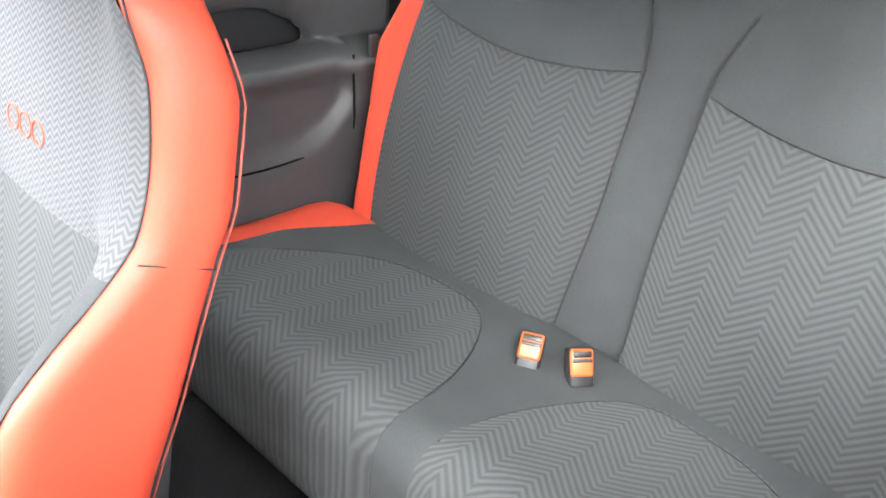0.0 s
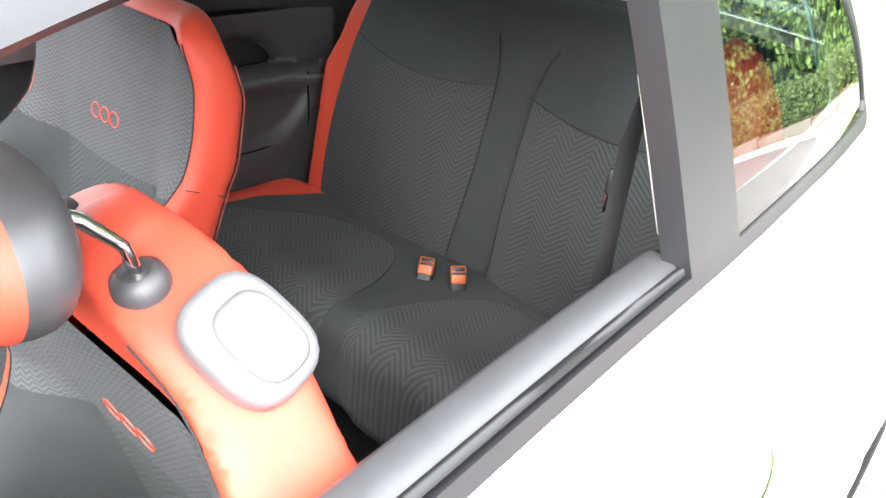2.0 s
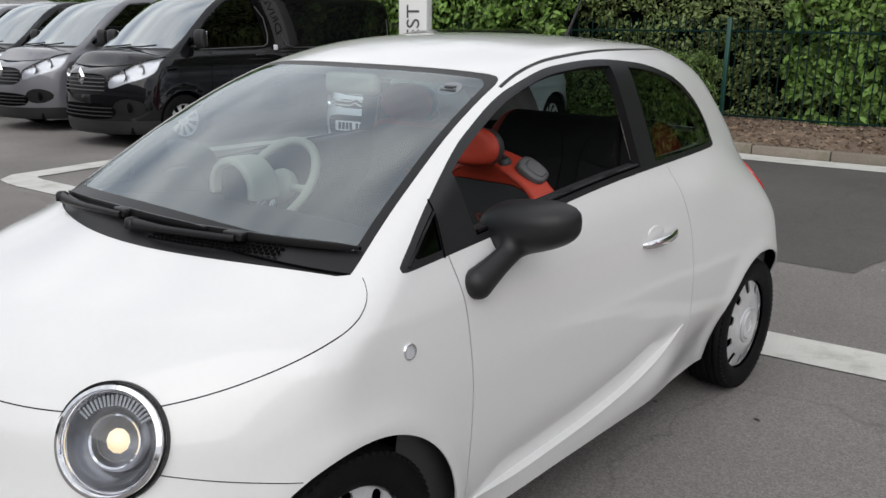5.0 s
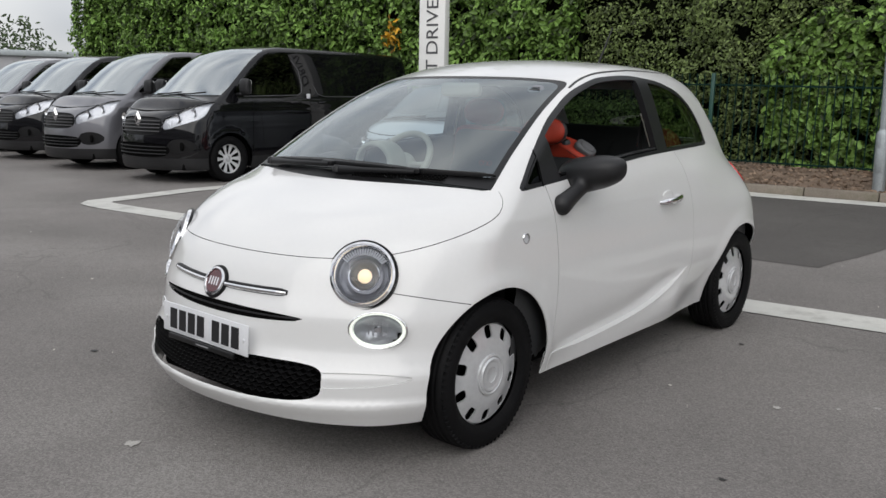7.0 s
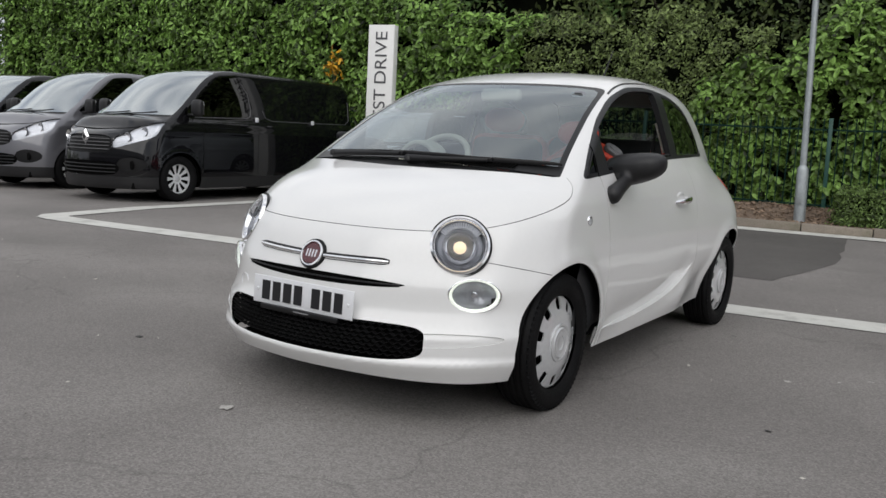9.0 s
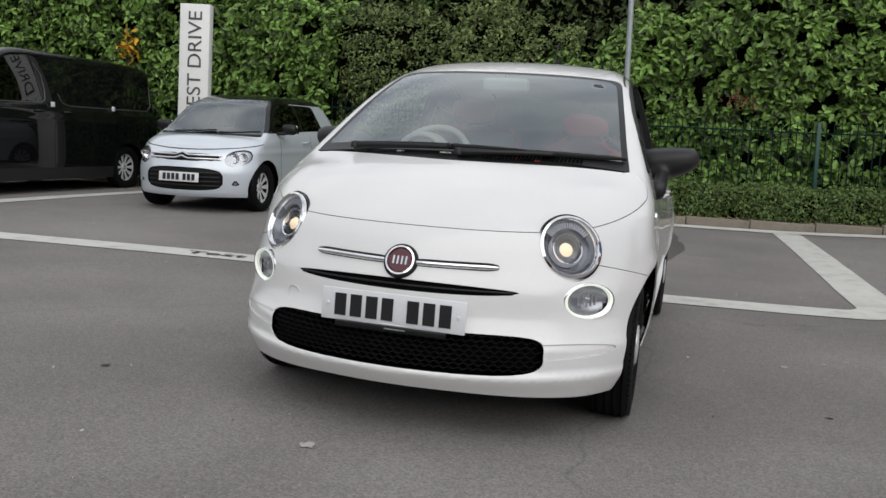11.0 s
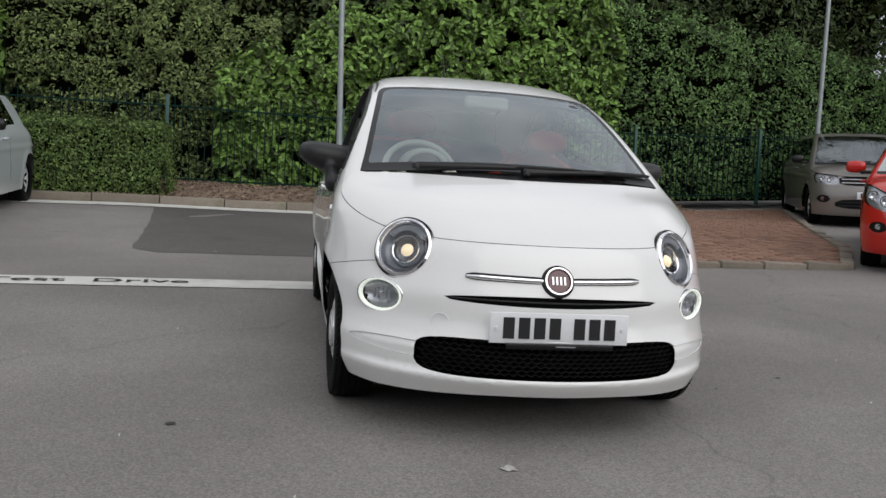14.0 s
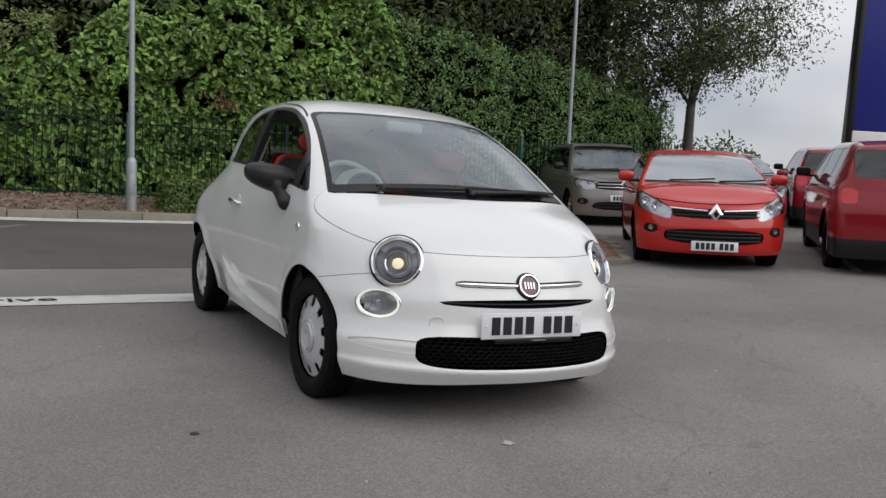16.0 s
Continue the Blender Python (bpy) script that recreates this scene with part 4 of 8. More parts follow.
def hatch_body(x, y, z):
    a = np.abs(x)
    arch = 0.0
    for cy in (0.0, 2.3):
        r = np.sqrt((y - cy) ** 2 + (z - 0.287) ** 2)
        arch = arch + 0.012 * np.exp(-((r - 0.345) / 0.045) ** 2)
    haunch = 0.085 * step(1.75, 2.45, y) * step(0.72, 1.05, z)
    under = 0.060 * step(0.54, 0.25, z) * step(1.45, 1.93, y)
    side = a - (F_WIDE(y) + F_SIDE(z) + arch - haunch - under - scoop(y, z))
    lip = 0.020 * step(0.287, 0.258, z)
    front = (F_NOSE(z) + 0.42 * a ** 2 + 0.45 * a ** 4 - lip - y) * 0.93
    top = (z - (F_HOOD(y) - 0.10 * a ** 2 - 0.12 * a ** 4)) * 0.95
    tail = y - (F_TAIL(z) - 0.20 * a ** 2 - 0.30 * a ** 4)
    low = smax(smax(side, front, 0.10), smax(top, tail, 0.08), 0.085)
    cside = (a - (C_WIDE(y) + C_LEAN(z))) * 0.93
    screen = (C_SCREEN(z) + 0.30 * a ** 2 + 0.25 * a ** 4 - y) * 0.5
    roof = z - (C_ROOF(y) - 0.09 * a ** 2 - 0.2 * a ** 4)
    back = (y - (C_HATCH(z) - 0.45 * a ** 2)) * 0.75
    cab = smax(smax(cside, screen, 0.045), smax(roof, back, 0.06), 0.085)
    return smin(low, cab, 0.03 + 0.09 * step(1.7, 2.3, y))


D_TOP = curve((0.18, 0.960), (0.22, 0.993), (0.35, 1.098), (0.55, 1.232), (0.8, 1.342), (1.05, 1.394), (1.3, 1.408), (1.55, 1.394), (1.8, 1.345), (1.98, 1.255), (2.08, 1.152), (2.13, 1.05))
D_LOW = curve((0.1, 0.945), (0.5, 0.972), (1.4, 1.040), (2.2, 1.062))


def window_line(x, y, z, n=None):
    """Negative inside the black-edged band of side windows."""
    f = smax((z - D_TOP(y)) * 0.85, D_LOW(y) - z, 0.02)
    f = smax(f, y - 2.125, 0.05)
    return np.maximum(f, 0.185 - y)


def pillar_lean(z, at):
    return at - 0.14 * (z - 1.05)


def screen_zone(x, y, z, n=None):
    a = np.abs(x)
    f = np.maximum(-0.115 + 0.42 * a ** 2 - y, a - (0.738 + C_LEAN(z) - 0.058))
    f = smax(f, (y - (0.755 + 0.24 * a ** 2)) * 0.7, 0.05)
    return f


def on_front(px, pz):
    """The y of the nose at (x, z)."""
    y0, y1 = -1.0, 0.4
    for _ in range(40):
        m = (y0 + y1) / 2
        if hatch_body(np.array(px), np.array(m), np.array(pz)) > 0:
            y0 = m
        else:
            y1 = m
    return (y0 + y1) / 2


LAMP = (0.545, on_front(0.545, 0.696) + 0.006, 0.696)
FOG = (0.625, on_front(0.625, 0.517) + 0.004, 0.517)


def lamp_edge(x, y, z, n=None):
    return np.sqrt((np.abs(x) - LAMP[0]) ** 2 + (y - LAMP[1]) ** 2 + (z - LAMP[2]) ** 2) - 0.112


def fog_edge(x, y, z, n=None):
    a = np.abs(x)
    s = (a - FOG[0]) * 0.74 + (y - FOG[1]) * 0.67
    f = (np.sqrt((s / 0.097) ** 2 + ((z - FOG[2]) / 0.062) ** 2) - 1) * 0.06
    return np.where(y < -0.2, f, 1.0)


def grille_edge(x, y, z, n=None):
    f = ((np.abs(x) / 0.512) ** 8 + (np.abs(z - 0.338) / 0.066) ** 4) ** 0.25 - 1
    return np.where(y < -0.3, f * 0.08, 1.0)


def slot_edge(x, y, z, n=None):
    a = np.abs(x)
    f = np.abs(z - (0.542 - 0.01 * a ** 2)) - 0.0185 * np.sqrt(np.clip(1 - (a / 0.415) ** 2, 0, 1)) + 0.02 * (a > 0.415)
    return np.where(y < -0.3, f, 1.0)


BONNET_LINE = curve((-0.7, 0.735), (-0.55, 0.738), (-0.42, 0.748), (-0.34, 0.765), (-0.2, 0.803), (-0.06, 0.845), (0.03, 0.880), (0.08, 0.917), (0.118, 0.98))


def on_side(py, pz):
    """The half width of the body at (y, z)."""
    x0, x1 = 0.3, 1.2
    for _ in range(40):
        m = (x0 + x1) / 2
        if hatch_body(np.array(m), np.array(py), np.array(pz)) > 0:
            x1 = m
        else:
            x0 = m
    return (x0 + x1) / 2


def on_top(px, py):
    z0, z1 = 0.6, 1.7
    for _ in range(40):
        m = (z0 + z1) / 2
        if hatch_body(np.array(px), np.array(py), np.array(m)) > 0:
            z1 = m
        else:
            z0 = m
    return (z0 + z1) / 2


def wheel_parts(parent, spot, side, radius=0.287, width=0.172, rim=0.187, cover="steel", spokes=10, steer=0.0):
    """A tyre with grooved tread, and a cover or alloy rim; side is +1 for the car's left."""
    wheel = part("wheel", lathe([(rim - 0.01, -width / 2 + 0.02), (rim + 0.012, -width / 2 + 0.004), (radius - 0.055, -width / 2), (radius - 0.018, -width / 2 + 0.006), (radius - 0.003, -width / 2 + 0.022)]
                 + [q for g in (-0.045, -0.015, 0.015, 0.045) for q in ((radius, (g - 0.009) * width / 0.172), (radius - 0.007, (g - 0.004) * width / 0.172), (radius - 0.007, (g + 0.004) * width / 0.172), (radius, (g + 0.009) * width / 0.172))]
                 + [(radius - 0.003, width / 2 - 0.022), (radius - 0.018, width / 2 - 0.006), (radius - 0.055, width / 2), (rim + 0.012, width / 2 - 0.004), (rim - 0.01, width / 2 - 0.02)], 64), RUBBER, parent, "black road tyre")
    wheel.matrix_basis = pose(*spot, 0, 0, (0 if side > 0 else 180) + steer)
    tread = bmesh.new()
    for k in range(72):
        a = 2 * math.pi * k / 72
        for g, lean in ((-0.07, 0.3), (0.07, -0.3)):
            bmesh.ops.create_cube(tread, size=1, matrix=Matrix.Rotation(a, 4, "X") @ Matrix.Translation((g * width / 0.172, 0, radius - 0.0165)) @ Matrix.Rotation(-4 * g, 4, "Y") @ Matrix.Rotation(lean, 4, "Z") @ Matrix.Diagonal((0.020, 0.013, 0.012, 1)))
    tagged(part("tread_block", tread, RUBBER, wheel), kind="stuff")
    part("wheel_well_disc", lathe([(0.0, 0.012), (rim - 0.004, 0.012), (rim - 0.004, -0.05)], 40), DARK_VOID, wheel, "dark brake and steel disc behind the cover")
    V, N, faces = [], [], []
    rings, seg = 22, 120
    for i in range(rings + 1):
        r = 0.03 + (rim - 0.03) * i / rings
        if cover == "steel":
            h = 0.055 + 0.022 * float(step(rim, rim * 0.45, r)) - 0.018 * float(step(rim * 0.93, rim, r)) + 0.008 * float(step(0.075, 0.062, r))
        else:
            h = 0.035 + 0.02 * (r / rim) ** 2
        for k in range(seg):
            a = 2 * math.pi * k / seg
            V.append((h, r * math.cos(a), r * math.sin(a)))
            N.append((1, 0, 0))
    for i in range(rings):
        for k in range(seg):
            faces.append((i * seg + k, i * seg + (k + 1) % seg, (i + 1) * seg + (k + 1) % seg, (i + 1) * seg + k))
    disc = Surf(np.array(V), np.array(N, float), faces)

    def slots(x, y, z, n):
        r, a = np.hypot(y, z), np.arctan2(z, y)
        if cover == "steel":
            p = 2 * math.pi / spokes
            d = (np.mod(a, p) - p / 2) * r
            return (np.sqrt((d / 0.021) ** 4 + ((r - rim * 0.80) / 0.024) ** 4) - 1) * 0.01
        p = 2 * math.pi / spokes
        d = np.abs(np.mod(a, p) - p / 2)
        return np.maximum(np.abs(r - rim * 0.62) - rim * 0.27, (d - p * 0.25) * r)

    keep = disc.cut(slots)[1]
    bm = bmesh.new()
    spots = {}
    for f in keep.faces:
        for i in f:
            if i not in spots:
                spots[i] = bm.verts.new(keep.V[i])
        bm.faces.new([spots[i] for i in f])
    bmesh.ops.recalc_face_normals(bm, faces=bm.faces[:])
    bmesh.ops.solidify(bm, geom=bm.faces[:], thickness=0.006)
    bmesh.ops.recalc_face_normals(bm, faces=bm.faces[:])
    smooth(bm, 35)
    part("wheel_cover" if cover == "steel" else "rim", bm, SILVER_PLASTIC if cover == "steel" else ALLOY, wheel, "silver slotted plastic wheel cover" if cover == "steel" else "silver spoked alloy rim")
    part("hub_cap", lathe([(0.0, 0.083), (0.045, 0.082), (0.052, 0.088), (0.060, 0.088), (0.066, 0.082), (0.072, 0.086), (0.078, 0.084), (0.081, 0.05)] if cover == "steel" else [(0.0, 0.05), (0.03, 0.05), (0.042, 0.045), (0.045, 0.02)], 40), SILVER_PLASTIC, wheel, "round silver hub cap")
    return wheel


def number_plate(parent, at, turn=0.0, tilt=0.0, material=None, length=0.52, groups=(4, 3)):
    """A registration plate whose characters are plain bars."""
    plate = part("number_plate", block(length, 0.006, 0.111, bevel=0.0025), material or PLATE_WHITE, parent, "registration plate with dark bars for its characters")
    plate.matrix_basis = pose(*at, tilt, 0, turn)
    pitch = length * 0.84 / (sum(groups) + 0.6)
    x = -length * 0.42
    for g in groups:
        for _ in range(g):
            part("character_bar", block(pitch * 0.72, 0.003, 0.076, (x + pitch / 2, -0.0045, 0)), INK, plate)
            x += pitch
        x += pitch * 0.6
    for sx in (-1, 1):
        part("screw_cap", lathe([(0.0, -0.006), (0.006, -0.005), (0.007, 0.0)], 12, "Y", (sx * length * 0.455, -0.002, 0)), material or PLATE_WHITE, plate)
    return plate


def build_hatchback():
    car = thing("hatchback_car", "small glossy white three-door hatchback parked on asphalt, door windows lowered", "car")
    shell = iso(hatch_body, (-0.88, -0.84, 0.12), (0.88, 2.90, 1.54), 0.0235)
    shell = shell.cut(lambda x, y, z, n: z - np.where(y < -0.27, 0.205 - 0.022 * step(0.15, 0.70, np.abs(x)), np.where(y > 2.5, 0.24, 0.212)))[1]
    for cy in (0.0, 2.3):
        shell = shell.cut(lambda x, y, z, n, cy=cy: np.where(np.abs(x) > 0.45, np.hypot(y - cy, z - 0.287) - 0.335, 1.0))[1]
    for cy in (0.0, 2.3):
        for sgn in (1, -1):
            inner = shell.where(lambda x, y, z, n: (sgn * x > 0.45) & (np.hypot(y - cy, z - 0.287) < 0.46) & (z < 0.74))[0]
            part("arch_lining", inner.moved(-0.009).mesh("lining"), DARK_VOID, car, "black inner lining round the wheel")
    # front openings
    front, shell = shell.where(lambda x, y, z, n: (y < -0.05) & (z < 0.95))
    front = front.finer()
    front = front.cut(lamp_edge)[1]
    front = front.cut(fog_edge)[1]
    front = front.cut(grille_edge)[1]
    slot, front = front.region(lambda x, y, z, n: (y < -0.3) & (np.abs(x) < 0.45) & (z > 0.48) & (z < 0.60), slot_edge)
    slot_part = part("grille_slot", slot.moved(-0.012).mesh("slot", 0.004), DARK_VOID, car, "slim black upper air slot")
    part("slot_lip", tube([(-0.39 + 0.78 * i / 30, on_front(-0.39 + 0.78 * i / 30, 0.541) + 0.004, 0.541) for i in range(31)], 0.0032, 6), GREY_TRIM, slot_part, "satin grey strip along the slot")
    blade, front = front.region(lambda x, y, z, n: (y < -0.15) & (z > 0.28) & (z < 0.44), lambda x, y, z, n: np.abs(z - 0.352 - 0.02 * (np.abs(x) - 0.6)) - 0.026 * np.sqrt(np.clip(1 - ((np.abs(x) - 0.53) / 0.20) ** 2, 0, 1)) + 0.02 * (np.abs(np.abs(x) - 0.53) > 0.2))
    for sgn in (1, -1):
        part("bumper_blade", blade.where(lambda x, y, z, n: sgn * x > 0)[0].moved(-0.006).mesh("blade"), WHITE_PAINT, car, "recessed white panel beside the grille")
    nose = lambda x, y, z, n: (y < 0.16) & (z < 0.99) & (z > 0.66) & ((np.abs(x) > 0.5) | (y < -0.3))
    bonnet_gap = lambda x, y, z, n: z - BONNET_LINE(y)
    wing_gap = lambda x, y, z, n: z - (0.645 - 0.22 * (y + 0.42))
    wing = lambda x, y, z, n: (y < -0.15) & (np.abs(x) > 0.60) & (z > 0.5) & (z < 0.75)
    g, front = front.stripe(nose, bonnet_gap, 0.0011)
    part("shut_line", g.moved(-0.004).mesh("gap"), DARK_VOID, car)
    g, front = front.stripe(wing, wing_gap, 0.0014)
    for sgn in (1, -1):
        part("shut_line", g.where(lambda x, y, z, n: sgn * x > 0)[0].moved(-0.004).mesh("gap"), DARK_VOID, car)
    bonnet, front = front.region(lambda x, y, z, n: z > 0.6, lambda x, y, z, n: -bonnet_gap(x, y, z, n))
    part("bonnet", bonnet.mesh("bonnet"), WHITE_PAINT, car, "glossy white clamshell bonnet")
    part("front_bumper", front.mesh("bumper", 0.005), WHITE_PAINT, car, "white front bumper and wings")
    # windows
    zone, shell = shell.region(lambda x, y, z, n: (y < 1.05) & (z > 0.88), screen_zone)
    cowl, glass = zone.cut(lambda x, y, z, n: z - (0.985 - 0.02 * (np.abs(x) / 0.7) ** 2 + 0.012 * np.cos(x * 3)))
    clear, frit = glass.cut(lambda x, y, z, n: np.maximum(screen_zone(x, y, z) + 0.024, 1.03 - 0.03 * (x / 0.6) ** 2 - z))
    part("cowl_panel", cowl.moved(-0.012).mesh("cowl", 0.004), BLACK_PLASTIC, car, "black plastic cowl below the windscreen")
    screen = part("windscreen", clear.moved(-0.002).mesh("screen"), WINDSCREEN, car, "laminated windscreen reflecting the sky")
    screen.visible_shadow = False
    part("windscreen_border", frit.moved(-0.002).mesh("frit", 0.003), TRIM_BLACK, screen, "black printed border of the windscreen")
    band, shell = shell.region(lambda x, y, z, n: (np.abs(x) > 0.32) & (z > 0.9), window_line)
    opening, trim = band.cut(lambda x, y, z, n: window_line(x, y, z) + 0.017)
    rear, rest = opening.cut(lambda x, y, z, n: pillar_lean(z, 1.53) - y)
    post, rest = rest.cut(lambda x, y, z, n: pillar_lean(z, 1.412) - y)
    sail, door_gap = rest.cut(lambda x, y, z, n: y - (0.485 - 0.25 * (z - 1.0)))
    tri, sail = sail.cut(lambda x, y, z, n: y - 0.345)
    trim = Surf(trim.V, trim.N, trim.faces)
    for name, s, material, label, thick in (("window_trim", trim, GREY_TRIM, "satin black window surround", 0.016), ("pillar_trim", post, GREY_TRIM, "dark grey centre pillar panel", 0.03), ("mirror_sail", sail, BLACK_PLASTIC, "black triangular mirror panel", 0.03)):
        for sgn in (1, -1):
            half = s.cut(lambda x, y, z, n: -sgn * x)[0]
            part(name, half.mesh(name, thick), material, car, label)
    for sgn in (1, -1):
        g = rear.cut(lambda x, y, z, n: -sgn * x)[0]
        pane = part("quarter_window", g.moved(-0.003).mesh("pane"), SIDE_GLASS, car, "dark tinted rear quarter window")
        pane.visible_shadow = False
        g = tri.cut(lambda x, y, z, n: -sgn * x)[0]
        part("front_quarter_pane", g.moved(-0.004).mesh("pane", 0.004), CORNER_GLASS, car, "small dark triangular corner glass")
        seam = [(0.345, float(D_LOW(0.345)) - 0.002 + (float(D_TOP(0.345)) - float(D_LOW(0.345)) + 0.004) * k / 8) for k in range(9)]
        part("shut_line", tube([(sgn * (on_side(py, pz) + 0.0005), py, pz) for py, pz in seam], 0.0028, 6), DARK_VOID, car)
        part("corner_moulding", tube([(sgn * (on_side(py, pz) + 0.001), py, pz) for py, pz in [(0.215 + 0.13 * k / 10, float(D_TOP(0.215 + 0.13 * k / 10)) - 0.026) for k in range(11)]], 0.004, 6), TRIM_BLACK, car, "slim black corner glass moulding")
    # tailgate window
    hatch_window, shell = shell.region(lambda x, y, z, n: (y > 1.9) & (z > 1.0) & (n[:, 1] > 0.25), lambda x, y, z, n: smax(smax(1.07 - z, z - 1.355, 0.04), np.abs(x) - (0.50 - 0.25 * (z - 1.07)), 0.06))
    pane = part("tailgate_window", hatch_window.moved(-0.003).mesh("pane"), SIDE_GLASS, car, "tinted tailgate window")
    pane.visible_shadow = False
    # roof gutters, shut lines and panels
    rail = curve((0.6, 0.60), (0.72, 0.578), (0.9, 0.548), (1.2, 0.525), (1.6, 0.500), (2.0, 0.455), (2.3, 0.40))
    g, shell = shell.stripe(lambda x, y, z, n: (z > 1.3) & (y > 0.76) & (y < 2.3), lambda x, y, z, n: np.abs(x) - rail(y), 0.006)
    for sgn in (1, -1):
        part("roof_gutter", g.where(lambda x, y, z, n: sgn * x > 0)[0].moved(-0.003).mesh("gutter"), TRIM_BLACK, car, "black roof moulding strip")
    front_edge = curve((0.15, 0.355), (0.35, 0.375), (0.6, 0.395), (0.8, 0.388), (0.96, 0.36))
    rear_edge = curve((0.25, 1.60), (0.5, 1.665), (0.8, 1.66), (1.05, 1.60))
    flank = lambda x, y, z, n: (np.abs(x) > 0.5) & (z < 1.08) & (y > 0.2) & (y < 1.9) & (z > 0.26)
    nose_gap, wide = (lambda x, y, z, n: z - BONNET_LINE(y)), (lambda x, y, z, n: (y < 0.16) & (z < 0.962) & (z > 0.66) & (np.abs(x) > 0.5) & (n[:, 2] < 0.85))
    tail_lens, shell = shell.region(lambda x, y, z, n: (y > 2.2) & (np.abs(x) > 0.35), lambda x, y, z, n: np.sqrt(((np.abs(x) - 0.66) / 0.09) ** 2 + ((y - 2.53) / 0.065) ** 2 + ((z - 0.90) / 0.075) ** 2) * 0.1 - 0.1)
    for sgn in (1, -1):
        part("tail_lamp", tail_lens.where(lambda x, y, z, n: sgn * x > 0)[0].moved(0.006).mesh("lens", 0.01), RED_LENS, car, "red tail lamp")
    low_side = lambda x, y, z, n: (np.abs(x) > 0.5) & (y > 0.30) & (y < 1.85) & (z < 0.60)
    sill, shell = shell.region(low_side, lambda x, y, z, n: smax(smax(z - SWOOSH(y), 0.372 - y, 0.01), y - 1.63, 0.03))
    for sgn in (1, -1):
        q = sill.where(lambda x, y, z, n: sgn * x > 0)[0]
        q = Surf(q.V + q.N * (0.002 + scoop(q.V[:, 1], q.V[:, 2]) + 0.006 * step(0.37, 0.75, q.V[:, 1]) * step(1.62, 1.4, q.V[:, 1]))[:, None], q.N, q.faces)
        part("side_sill", q.mesh("sill", 0.03), WHITE_PAINT, car, "white sill that stands out below the door crease")
    for mask, f, w in ((flank, lambda x, y, z, n: y - front_edge(z), 0.0024), (flank, lambda x, y, z, n: y - rear_edge(z), 0.0015), (wide, nose_gap, 0.0011)):
        g, shell = shell.stripe(mask, f, w)
        for sgn in (1, -1):
            part("shut_line", g.where(lambda x, y, z, n: sgn * x > 0)[0].moved(-0.004).mesh("gap"), DARK_VOID, car)
    cap, shell = shell.region(lambda x, y, z, n: (y < 0.16) & (z > 0.6), lambda x, y, z, n: -nose_gap(x, y, z, n))
    part("bonnet", cap.mesh("bonnet"), WHITE_PAINT, car, "rear of the white bonnet")
    doors, shell = shell.region(flank, lambda x, y, z, n: np.maximum(front_edge(z) - y, y - rear_edge(z)))
    for sgn in (1, -1):
        d = doors.where(lambda x, y, z, n: sgn * x > 0)[0]
        part("door", d.mesh("door", 0.006), WHITE_PAINT, car, "glossy white door with its window lowered")
    part("body", shell.mesh("body", 0.006), WHITE_PAINT, car, "glossy white painted body and roof")
    # dark underside and arches
    part("underside", block(1.24, 2.75, 0.06, (0, 1.10, 0.21), 0.02), DARK_VOID, car, "dark underbody")
    part("undertray", block(0.9, 0.36, 0.05, (0, -0.42, 0.215), 0.02), DARK_VOID, car)
    part("engine_cavity", block(1.15, 0.10, 0.34, (0, -0.26, 0.42), 0.02), DARK_VOID, car)
    for cy in (0.0, 2.3):
        for sgn in (1, -1):
            bm = lathe([(0.338, -0.012), (0.345, 0.26), (0.0, 0.26)], 48)
            bmesh.ops.bisect_plane(bm, geom=bm.verts[:] + bm.edges[:] + bm.faces[:], plane_co=(0, 0, -0.07), plane_no=(0, 0, -1), clear_outer=True)
            part("wheel_arch_liner", bm, DARK_VOID, car, "black wheel arch liner").matrix_basis = pose(sgn * 0.715, cy, 0.287, 0, 0, 0 if sgn < 0 else 180)
    for cy, sgn in ((0.0, 1), (0.0, -1), (2.3, 1), (2.3, -1)):
        wheel_parts(car, (sgn * 0.694, cy, 0.287), sgn, rim=0.203, steer=1.0 if cy == 0 else 0.0)
    # lower grille
    back = part("grille", block(0.97, 0.01, 0.13, (0, on_front(0.0, 0.34) + 0.185, 0.335)), DARK_VOID, car, "black honeycomb lower grille")
    bm = bmesh.new()
    for row in range(8):
        z0 = 0.283 + row * 0.0155
        for k in range(-16, 17):
            x0 = k * 0.032 + (0.016 if row % 2 else 0)
            if abs(x0) > 0.49 or grille_edge(np.array([x0]), np.array([-0.6]), np.array([z0]))[0] > 0.002:
                continue
            y0 = on_front(x0, z0) + 0.03
            for dx, dz in ((0.008, 0.0045), (-0.008, 0.0045)):
                m = Matrix.Translation((x0 + dx, y0, z0 + (dz if row % 2 == 0 else -dz) * 0)) @ Matrix.Rotation(math.atan2(-dz * 2, dx * 2), 4, "Y")
                bmesh.ops.create_cube(bm, size=1, matrix=m @ Matrix.Diagonal((0.0205, 0.018, 0.003, 1)))
    part("mesh", bm, GRILLE_BLACK, back)
    # badge and whisker bars
    yb = on_front(0, 0.617)
    tilt = Matrix.Translation((0, yb - 0.004, 0.618)) @ Matrix.Rotation(radians(-24), 4, "X")
    badge = part("badge", lathe([(0.0, -0.008), (0.041, -0.008), (0.043, -0.002)], 40, "Y"), BADGE_RED, car, "round dark red enamel badge")
    badge.matrix_basis = tilt
    part("badge_seat", lathe([(0.052, -0.006), (0.060, -0.004), (0.064, 0.010)], 48, "Y"), GRILLE_BLACK, badge, "black rim round the badge")
